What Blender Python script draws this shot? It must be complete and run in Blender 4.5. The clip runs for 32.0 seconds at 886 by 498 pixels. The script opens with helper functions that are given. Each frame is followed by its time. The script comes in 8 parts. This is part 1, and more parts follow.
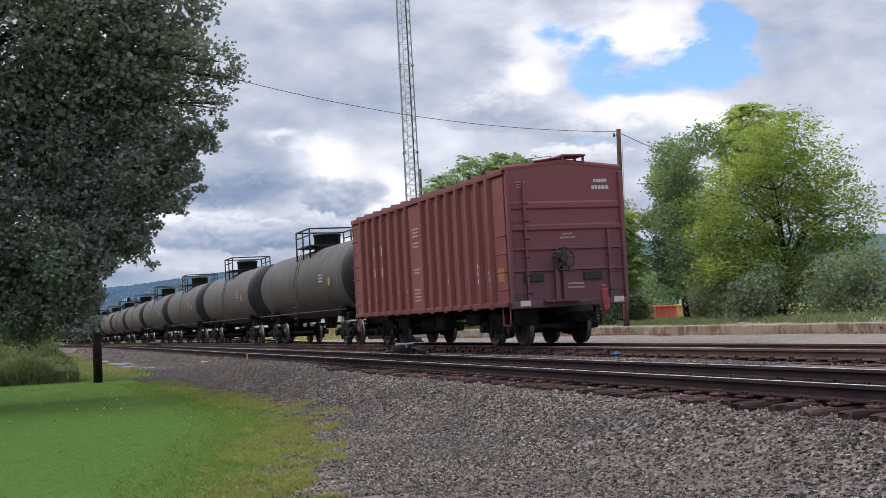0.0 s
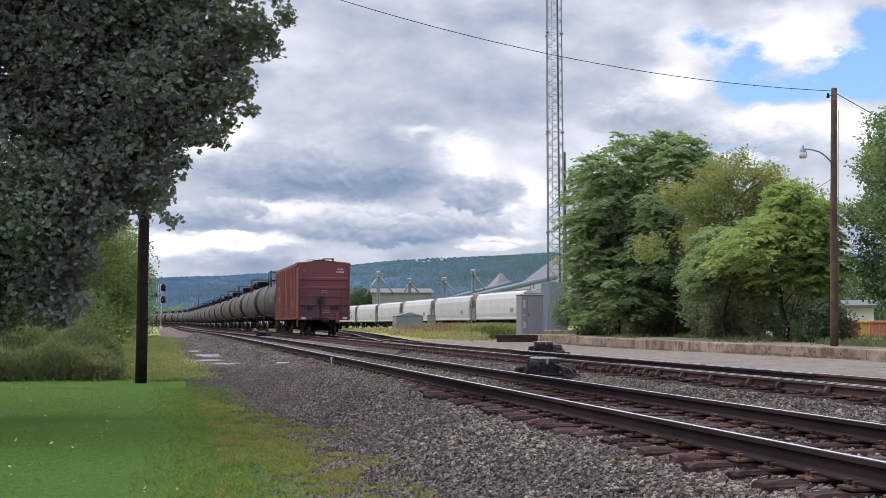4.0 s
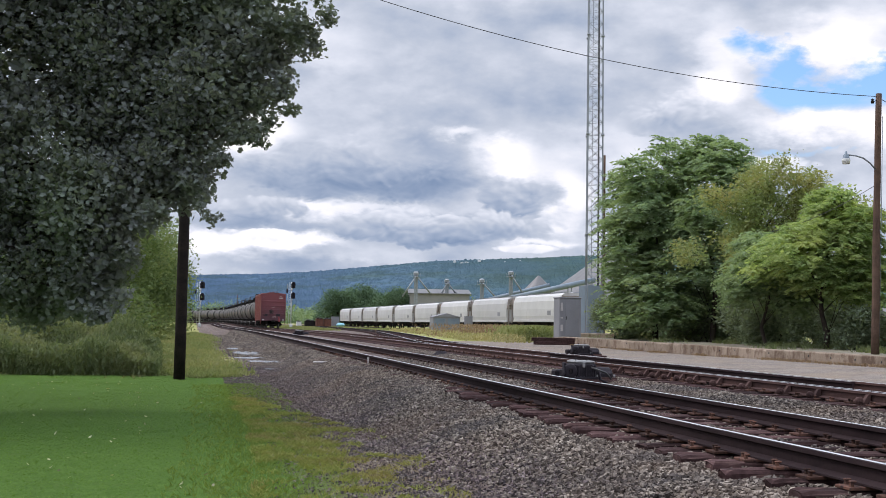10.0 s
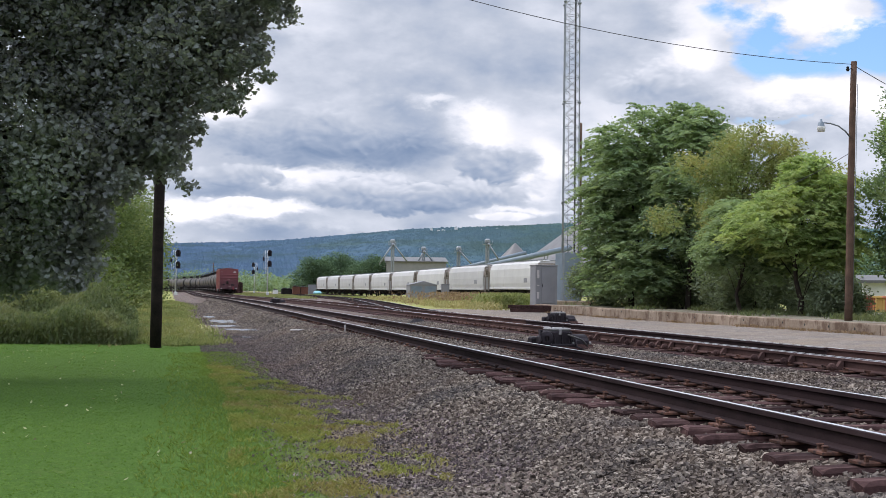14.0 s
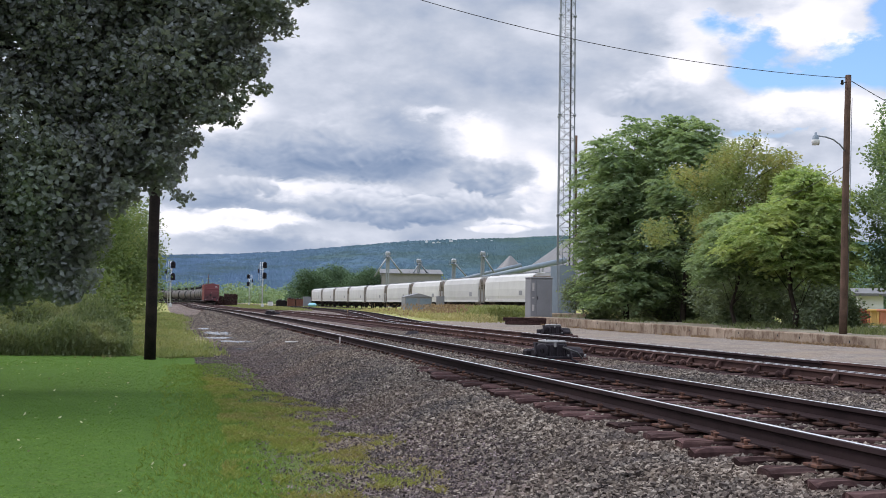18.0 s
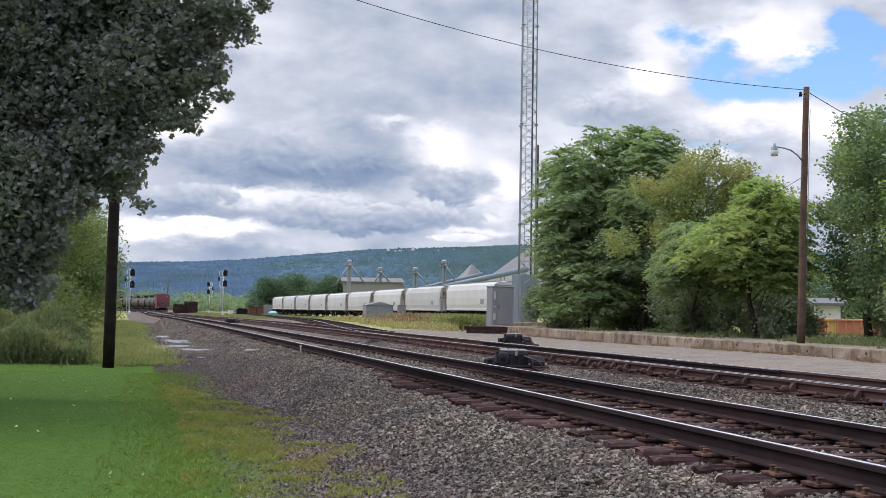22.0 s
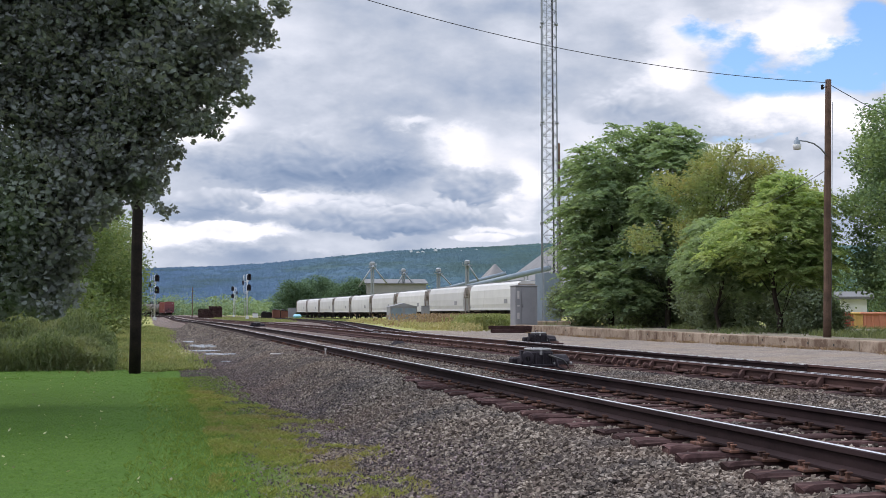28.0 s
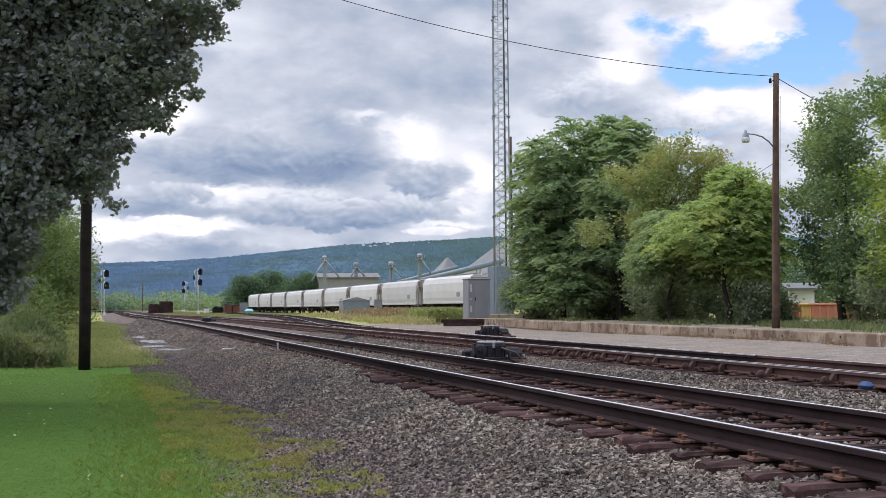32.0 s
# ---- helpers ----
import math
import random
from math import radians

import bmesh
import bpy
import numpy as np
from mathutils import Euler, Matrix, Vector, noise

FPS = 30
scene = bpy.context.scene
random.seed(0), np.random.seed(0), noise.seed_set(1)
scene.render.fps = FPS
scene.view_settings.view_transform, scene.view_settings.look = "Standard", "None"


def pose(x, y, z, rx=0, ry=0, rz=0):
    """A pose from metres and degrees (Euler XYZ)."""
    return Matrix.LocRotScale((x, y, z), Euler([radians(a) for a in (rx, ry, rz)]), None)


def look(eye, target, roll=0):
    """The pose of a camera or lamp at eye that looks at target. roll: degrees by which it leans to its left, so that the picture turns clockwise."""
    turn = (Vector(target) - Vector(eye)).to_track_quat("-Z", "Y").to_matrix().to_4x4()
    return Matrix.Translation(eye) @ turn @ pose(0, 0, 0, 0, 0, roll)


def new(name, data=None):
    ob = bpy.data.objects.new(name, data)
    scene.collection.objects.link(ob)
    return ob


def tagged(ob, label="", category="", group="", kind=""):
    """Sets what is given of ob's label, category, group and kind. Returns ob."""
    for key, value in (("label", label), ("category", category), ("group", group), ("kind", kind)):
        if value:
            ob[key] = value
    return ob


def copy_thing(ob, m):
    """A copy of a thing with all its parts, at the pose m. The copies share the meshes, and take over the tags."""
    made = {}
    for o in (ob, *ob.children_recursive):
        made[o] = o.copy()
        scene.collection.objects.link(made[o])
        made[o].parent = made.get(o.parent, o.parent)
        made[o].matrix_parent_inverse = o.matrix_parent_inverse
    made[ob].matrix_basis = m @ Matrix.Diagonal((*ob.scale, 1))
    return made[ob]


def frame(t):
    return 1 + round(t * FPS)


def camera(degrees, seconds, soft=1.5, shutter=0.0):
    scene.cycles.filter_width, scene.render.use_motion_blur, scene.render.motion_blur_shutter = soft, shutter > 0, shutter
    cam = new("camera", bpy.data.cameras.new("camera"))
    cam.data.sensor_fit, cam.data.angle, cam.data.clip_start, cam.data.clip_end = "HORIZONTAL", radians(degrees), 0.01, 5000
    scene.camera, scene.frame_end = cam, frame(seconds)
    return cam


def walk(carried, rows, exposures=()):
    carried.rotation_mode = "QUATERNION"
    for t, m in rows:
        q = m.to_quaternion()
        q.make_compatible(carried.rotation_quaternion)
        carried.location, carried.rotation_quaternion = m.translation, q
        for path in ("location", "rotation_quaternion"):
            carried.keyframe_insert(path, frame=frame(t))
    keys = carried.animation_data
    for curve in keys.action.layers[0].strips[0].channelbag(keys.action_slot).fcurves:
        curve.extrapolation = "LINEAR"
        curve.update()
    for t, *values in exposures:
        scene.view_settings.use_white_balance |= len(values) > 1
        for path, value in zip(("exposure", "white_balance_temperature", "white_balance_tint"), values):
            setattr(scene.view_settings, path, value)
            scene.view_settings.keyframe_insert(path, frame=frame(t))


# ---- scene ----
# camera: it stands by the lawn's edge after a quick move forward in the first seconds
cam = camera(40.0, 32.0, soft=0.4)
# seconds, place, then yaw, pitch and roll in degrees
PATH = [
    (0.0, -2.870, -9.600, 0.800, -19.64, 3.22, -3.12),
    (0.2, -2.217, -7.938, 0.897, -18.54, 3.44, -2.43),
    (0.5, -1.606, -6.517, 0.948, -16.86, 3.52, -2.63),
    (0.7, -1.351, -5.779, 0.945, -15.97, 3.68, -2.06),
    (1.0, -1.337, -5.792, 0.941, -16.10, 3.67, -1.86),
    (1.5, -1.190, -5.291, 0.920, -15.80, 3.58, -2.03),
    (1.6, -0.606, -2.403, 0.888, -15.78, 3.68, -1.92),
    (1.7, -0.075, -0.292, 0.844, -15.57, 3.59, -1.62),
    (1.8, 0.000, 0.000, 0.841, -15.40, 3.43, -1.45),
    (2.0, 0.000, 0.000, 0.841, -15.29, 3.38, -1.33),
    (2.5, 0.000, 0.000, 0.841, -15.03, 3.08, -0.52),
    (3.0, 0.000, 0.000, 0.841, -14.70, 3.13, -0.50),
    (3.5, 0.000, 0.000, 0.841, -13.63, 3.18, -0.47),
    (5.5, 0.000, 0.000, 0.841, -13.12, 4.05, 0.33),
    (6.0, 0.000, 0.000, 0.841, -12.84, 4.12, 0.55),
    (6.5, 0.000, 0.000, 0.841, -12.55, 4.11, 0.84),
    (7.0, 0.000, 0.000, 0.841, -12.33, 3.94, 0.86),
    (7.5, 0.000, 0.000, 0.841, -12.07, 3.81, 0.93),
    (8.0, 0.000, 0.000, 0.841, -11.88, 3.75, 1.10),
    (8.5, 0.000, 0.000, 0.841, -11.73, 3.82, 1.17),
    (9.0, 0.000, 0.000, 0.841, -11.41, 3.75, 1.21),
    (9.5, 0.000, 0.000, 0.841, -11.26, 3.66, 1.04),
    (10.0, 0.000, 0.000, 0.841, -11.49, 3.43, 0.85),
    (10.5, 0.000, 0.000, 0.841, -11.60, 3.15, 0.98),
    (11.0, 0.000, 0.000, 0.841, -11.85, 3.07, 0.85),
    (11.5, 0.000, 0.000, 0.841, -12.17, 3.04, 0.61),
    (12.0, 0.000, 0.000, 0.841, -12.29, 2.78, 0.40),
    (12.5, 0.000, 0.000, 0.841, -12.20, 2.54, 0.52),
    (13.0, 0.000, 0.000, 0.841, -12.19, 2.16, 0.98),
    (13.5, 0.000, 0.000, 0.841, -12.53, 1.95, 0.58),
    (14.0, 0.000, 0.000, 0.841, -12.61, 1.93, 0.72),
    (14.5, 0.000, 0.000, 0.841, -12.65, 1.90, 0.57),
    (16.5, 0.000, 0.000, 0.841, -12.72, 2.06, 0.58),
    (17.0, 0.000, 0.000, 0.841, -12.69, 2.07, 0.53),
    (17.5, 0.000, 0.000, 0.841, -12.68, 2.23, 0.61),
    (18.0, 0.000, 0.000, 0.841, -12.83, 2.51, 0.84),
    (18.5, 0.000, 0.000, 0.841, -12.94, 2.80, 0.69),
    (19.0, 0.000, 0.000, 0.841, -12.99, 2.87, 0.59),
    (19.5, 0.000, 0.000, 0.841, -13.17, 2.87, 0.41),
    (20.0, 0.000, 0.000, 0.841, -13.36, 2.92, 0.51),
    (20.5, 0.000, 0.000, 0.841, -13.48, 2.92, 0.66),
    (21.0, 0.000, 0.000, 0.841, -13.56, 2.98, 0.75),
    (21.5, 0.000, 0.000, 0.841, -14.63, 2.98, 0.75),
    (22.0, 0.000, 0.000, 0.841, -14.63, 2.94, 0.99),
    (22.5, 0.000, 0.000, 0.841, -14.49, 2.86, 1.16),
    (23.0, 0.000, 0.000, 0.841, -14.33, 2.71, 1.10),
    (23.5, 0.000, 0.000, 0.841, -14.28, 2.78, 1.03),
    (24.0, 0.000, 0.000, 0.841, -14.22, 2.86, 1.11),
    (24.5, 0.000, 0.000, 0.841, -14.25, 2.87, 0.89),
    (25.0, 0.000, 0.000, 0.841, -14.28, 2.89, 0.96),
    (25.5, 0.000, 0.000, 0.841, -13.95, 2.84, 0.64),
    (27.5, 0.000, 0.000, 0.841, -13.93, 2.90, 0.05),
    (28.0, 0.000, 0.000, 0.841, -13.56, 2.95, 0.00),
    (28.5, 0.000, 0.000, 0.841, -13.47, 2.88, -0.09),
    (29.0, 0.000, 0.000, 0.841, -14.09, 2.78, -0.25),
    (29.5, 0.000, 0.000, 0.841, -14.75, 2.75, -0.09),
    (30.0, 0.000, 0.000, 0.841, -15.00, 2.80, -0.09),
    (30.5, 0.000, 0.000, 0.841, -15.26, 2.82, 0.01),
    (31.0, 0.000, 0.000, 0.841, -15.63, 2.80, -0.35),
    (31.5, 0.000, 0.000, 0.841, -15.74, 2.69, -0.46),
    (32.0, 0.000, 0.000, 0.841, -15.80, 2.64, -0.38),
]
walk(cam, [(t, pose(x, y, z, 90 + pitch, 0, yaw) @ pose(0, 0, 0, 0, 0, roll)) for t, x, y, z, yaw, pitch, roll in PATH],
     exposures=((0.0, 0.17, 6350, 17), (32.0, 0.17, 6350, 17)))

# ---- world: broken cloud over a blue sky ----
SUN_EL, SUN_AZ = 50.0, -58.0      # degrees above the horizon; from straight ahead, minus is to the left

sun = new("sun", bpy.data.lights.new("sun", "SUN"))
sun.data.energy, sun.data.angle, sun.data.color = 1.6, radians(18), (1.0, 0.96, 0.90)
sun.matrix_world = look((0, 0, 0), (-math.sin(radians(SUN_AZ)) * math.cos(radians(SUN_EL)), -math.cos(radians(SUN_AZ)) * math.cos(radians(SUN_EL)), -math.sin(radians(SUN_EL))))


class Tree:
    """A small wrapper to write node trees in short lines."""

    def __init__(self, tree):
        self.t = tree
        tree.nodes.clear()

    def node(self, kind, **values):
        n = self.t.nodes.new(kind)
        for k, v in values.items():
            setattr(n, k, v)
        return n

    def put(self, socket, value):
        if hasattr(value, "is_output"):
            self.t.links.new(value, socket)
        else:
            socket.default_value = value

    def math(self, op, a, b=0.0, clamp=False):
        n = self.node("ShaderNodeMath", operation=op, use_clamp=clamp)
        self.put(n.inputs[0], a), self.put(n.inputs[1], b)
        return n.outputs[0]

    def noise(self, vec, scale, detail=4.0, rough=0.55, distort=0.0):
        n = self.node("ShaderNodeTexNoise")
        if vec is not None:
            self.put(n.inputs["Vector"], vec)
        for k, v in (("Scale", scale), ("Detail", detail), ("Roughness", rough), ("Distortion", distort)):
            n.inputs[k].default_value = v
        return n.outputs["Fac"]

    def ramp(self, fac, *stops):
        n = self.node("ShaderNodeValToRGB")
        el = n.color_ramp.elements
        while len(el) < len(stops):
            el.new(0.5)
        for e, (p, c) in zip(el, stops):
            e.position, e.color = p, (*c, 1) if not isinstance(c, (int, float)) else (c, c, c, 1)
        self.put(n.inputs[0], fac)
        return n.outputs[0]

    def mix(self, fac, a, b, blend="MIX"):
        n = self.node("ShaderNodeMix", data_type="RGBA", blend_type=blend)
        n.clamp_factor = True
        for s, v in ((n.inputs[0], fac), (n.inputs[6], a), (n.inputs[7], b)):
            self.put(s, (*v, 1) if isinstance(v, tuple) and len(v) == 3 else v)
        return n.outputs[2]

    def vmath(self, op, a, b=(0, 0, 0)):
        n = self.node("ShaderNodeVectorMath", operation=op)
        self.put(n.inputs[0], a), self.put(n.inputs[1], b)
        return n.outputs[0]


def build_world():
    w = bpy.data.worlds.new("sky")
    scene.world = w
    w.use_nodes = True
    t = Tree(w.node_tree)
    d = t.node("ShaderNodeTexCoord").outputs["Generated"]
    xyz = t.node("ShaderNodeSeparateXYZ")
    t.put(xyz.inputs[0], d)
    az = t.math("MULTIPLY", t.math("ARCTAN2", xyz.outputs[0], xyz.outputs[1]), 57.2958)
    el = t.math("MULTIPLY", t.math("ARCSINE", xyz.outputs[2]), 57.2958)
    sky = t.node("ShaderNodeTexSky", sky_type="NISHITA", sun_disc=False, sun_elevation=radians(SUN_EL), sun_rotation=radians(SUN_AZ), air_density=1.3, dust_density=0.6)
    blue = t.mix(1.0, t.mix(0.0, sky.outputs[0], (0, 0, 0)), (0.095, 0.125, 0.165), "MULTIPLY")

    def blob(a0, e0, ra, re):
        u = t.math("DIVIDE", t.math("SUBTRACT", az, a0), ra)
        v = t.math("DIVIDE", t.math("SUBTRACT", el, e0), re)
        r2 = t.math("ADD", t.math("MULTIPLY", u, u), t.math("MULTIPLY", v, v))
        return t.math("EXPONENT", t.math("MULTIPLY", t.math("POWER", r2, 1.4), -1.0))

    com = t.node("ShaderNodeCombineXYZ")
    t.put(com.inputs[0], az)
    t.put(com.inputs[1], t.math("MULTIPLY", el, 1.9))
    p = com.outputs[0]
    big = t.noise(p, 0.075, 4, 0.5)
    fine = t.noise(p, 0.22, 9, 0.56)
    puff = t.noise(t.vmath("ADD", p, (31.0, 17.0, 5.0)), 0.42, 8, 0.58)
    heap = t.noise(t.vmath("ADD", p, (3.0, 7.0, 9.0)), 0.20, 6, 0.52)
    low = t.noise(t.vmath("ADD", p, (3.6, 8.5, 9.0)), 0.20, 6, 0.52)
    relief = t.math("SUBTRACT", heap, low)            # lit tops and shaded bases of the billows

    def billow(vec):
        """Rounded heaps at three sizes, 0 to 1."""
        out = None
        for scale, k in ((0.40, 0.5), (0.95, 0.3), (2.3, 0.2)):
            n = t.node("ShaderNodeTexVoronoi", feature="SMOOTH_F1", voronoi_dimensions="2D")
            t.put(n.inputs["Vector"], vec)
            n.inputs["Scale"].default_value, n.inputs["Smoothness"].default_value = scale, 0.35
            h_ = t.math("MULTIPLY", t.math("SUBTRACT", 1.0, t.math("MULTIPLY", n.outputs["Distance"], 1.25)), k)
            out = h_ if out is None else t.math("ADD", out, h_)
        return out
    ragged = t.node("ShaderNodeTexNoise")
    t.put(ragged.inputs["Vector"], p)
    ragged.inputs["Scale"].default_value, ragged.inputs["Detail"].default_value = 0.30, 3.0
    q = t.vmath("ADD", p, t.vmath("MULTIPLY", t.vmath("SUBTRACT", ragged.outputs["Color"], (0.5, 0.5, 0.5)), (2.6, 2.6, 0.0)))
    heaps, under = billow(q), billow(t.vmath("ADD", q, (0.15, 0.45, 0.0)))
    rounded = t.math("SUBTRACT", heaps, under)
    az0, el0 = az, el
    # the billows push every cloud's outline about
    az = t.math("ADD", az, t.math("MULTIPLY", t.math("SUBTRACT", fine, 0.5), 5.0))
    el = t.math("ADD", el, t.math("MULTIPLY", t.math("SUBTRACT", puff, 0.5), 1.8))
    # how thick the cloud is: thin where the blue shows
    cover = t.math("ADD", t.math("MULTIPLY", big, 0.9), t.math("ADD", t.math("MULTIPLY", fine, 0.7), t.math("MULTIPLY", puff, 0.95)))
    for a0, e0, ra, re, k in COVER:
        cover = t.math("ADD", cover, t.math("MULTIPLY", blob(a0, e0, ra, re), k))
    cover = t.ramp(t.math("MULTIPLY", cover, 0.5), (0.36, 0.0), (0.52, 1.0))
    # how bright it is: white edges, grey-blue bases
    tone = t.math("ADD", t.math("ADD", 0.16, t.math("MULTIPLY", big, 0.30)), t.math("ADD", t.math("MULTIPLY", fine, 0.37), t.math("ADD", t.math("MULTIPLY", puff, 0.18), t.math("MULTIPLY", relief, 0.5))))
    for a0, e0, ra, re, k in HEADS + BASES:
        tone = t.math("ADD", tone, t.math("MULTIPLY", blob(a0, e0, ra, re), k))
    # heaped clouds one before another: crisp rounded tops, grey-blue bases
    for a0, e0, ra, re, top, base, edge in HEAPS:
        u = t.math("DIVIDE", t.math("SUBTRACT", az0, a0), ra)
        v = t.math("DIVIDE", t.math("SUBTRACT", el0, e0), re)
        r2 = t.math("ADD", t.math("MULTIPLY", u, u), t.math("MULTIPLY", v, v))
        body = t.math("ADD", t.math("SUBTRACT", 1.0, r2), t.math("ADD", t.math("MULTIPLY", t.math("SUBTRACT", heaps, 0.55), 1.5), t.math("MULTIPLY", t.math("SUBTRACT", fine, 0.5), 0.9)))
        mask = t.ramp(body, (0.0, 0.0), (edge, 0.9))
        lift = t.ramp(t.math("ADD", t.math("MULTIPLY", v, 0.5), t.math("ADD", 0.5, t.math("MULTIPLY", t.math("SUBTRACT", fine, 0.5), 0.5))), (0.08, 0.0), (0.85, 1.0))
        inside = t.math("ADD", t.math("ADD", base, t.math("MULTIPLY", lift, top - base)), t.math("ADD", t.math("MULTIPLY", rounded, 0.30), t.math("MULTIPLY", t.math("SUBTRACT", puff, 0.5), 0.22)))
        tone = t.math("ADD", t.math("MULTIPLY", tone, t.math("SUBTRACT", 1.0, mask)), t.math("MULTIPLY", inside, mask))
    cloud = t.ramp(tone, *CLOUD_RAMP)
    col = t.mix(cover, blue, cloud)
    # the cloud sheet grows brighter towards the zenith
    up = t.math("ADD", 1.0, t.math("MULTIPLY", t.ramp(t.math("DIVIDE", el, 90.0), (0.21, 0.0), (0.65, 1.0)), 2.0))
    com2 = t.node("ShaderNodeCombineXYZ")
    for i in range(3):
        t.put(com2.inputs[i], up)
    col = t.mix(1.0, col, com2.outputs[0], "MULTIPLY")
    bg = t.node("ShaderNodeBackground")
    t.put(bg.inputs[0], col)
    bg.inputs[1].default_value = 1.0
    t.put(t.node("ShaderNodeOutputWorld").inputs[0], bg.outputs[0])


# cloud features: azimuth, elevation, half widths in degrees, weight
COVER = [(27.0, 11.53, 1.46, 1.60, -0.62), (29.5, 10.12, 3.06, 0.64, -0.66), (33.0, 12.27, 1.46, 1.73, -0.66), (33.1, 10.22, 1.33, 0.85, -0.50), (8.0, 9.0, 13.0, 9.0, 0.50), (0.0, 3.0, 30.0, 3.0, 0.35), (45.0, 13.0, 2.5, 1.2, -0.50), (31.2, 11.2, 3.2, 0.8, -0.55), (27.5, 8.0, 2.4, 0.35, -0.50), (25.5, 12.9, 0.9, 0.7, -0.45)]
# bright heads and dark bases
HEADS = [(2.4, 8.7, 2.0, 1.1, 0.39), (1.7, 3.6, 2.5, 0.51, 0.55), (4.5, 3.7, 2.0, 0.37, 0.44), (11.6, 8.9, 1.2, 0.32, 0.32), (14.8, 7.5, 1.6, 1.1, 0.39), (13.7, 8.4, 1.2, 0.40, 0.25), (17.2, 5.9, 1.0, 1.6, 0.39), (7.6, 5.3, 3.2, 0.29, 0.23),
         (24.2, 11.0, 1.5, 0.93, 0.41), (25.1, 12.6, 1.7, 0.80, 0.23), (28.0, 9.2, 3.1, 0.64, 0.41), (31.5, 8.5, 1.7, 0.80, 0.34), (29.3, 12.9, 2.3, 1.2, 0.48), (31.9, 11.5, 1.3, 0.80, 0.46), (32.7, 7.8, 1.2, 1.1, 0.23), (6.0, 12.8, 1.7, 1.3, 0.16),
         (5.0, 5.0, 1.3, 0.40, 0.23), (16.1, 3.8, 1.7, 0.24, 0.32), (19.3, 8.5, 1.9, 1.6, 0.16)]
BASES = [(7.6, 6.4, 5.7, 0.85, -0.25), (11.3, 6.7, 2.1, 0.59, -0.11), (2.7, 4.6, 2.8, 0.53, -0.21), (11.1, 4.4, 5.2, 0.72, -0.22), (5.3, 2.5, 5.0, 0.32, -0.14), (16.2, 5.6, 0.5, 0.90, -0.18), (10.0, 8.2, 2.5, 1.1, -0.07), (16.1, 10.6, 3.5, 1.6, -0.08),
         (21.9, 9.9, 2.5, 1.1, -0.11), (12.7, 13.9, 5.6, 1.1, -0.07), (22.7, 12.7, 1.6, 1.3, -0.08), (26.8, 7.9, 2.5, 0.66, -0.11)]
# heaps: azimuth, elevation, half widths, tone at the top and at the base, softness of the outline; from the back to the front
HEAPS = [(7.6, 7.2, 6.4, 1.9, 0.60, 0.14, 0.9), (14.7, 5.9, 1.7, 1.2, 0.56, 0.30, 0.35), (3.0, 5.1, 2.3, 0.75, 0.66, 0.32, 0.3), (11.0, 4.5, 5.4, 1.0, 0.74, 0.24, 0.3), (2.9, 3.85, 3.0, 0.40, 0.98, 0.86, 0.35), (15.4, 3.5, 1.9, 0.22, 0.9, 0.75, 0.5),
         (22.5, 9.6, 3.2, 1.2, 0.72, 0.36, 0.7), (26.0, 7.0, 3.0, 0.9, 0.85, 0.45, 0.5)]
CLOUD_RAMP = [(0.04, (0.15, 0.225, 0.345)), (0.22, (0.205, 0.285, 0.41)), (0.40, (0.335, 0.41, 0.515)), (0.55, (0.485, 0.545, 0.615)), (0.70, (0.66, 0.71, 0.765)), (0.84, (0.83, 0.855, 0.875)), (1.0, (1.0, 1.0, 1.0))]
build_world()


# ---- materials ----
def principled(name):
    m = bpy.data.materials.new(name)
    m.use_nodes = True
    t = Tree(m.node_tree)
    b = t.node("ShaderNodeBsdfPrincipled")
    out = t.node("ShaderNodeOutputMaterial")
    t.put(out.inputs[0], b.outputs[0])
    return m, t, b, out


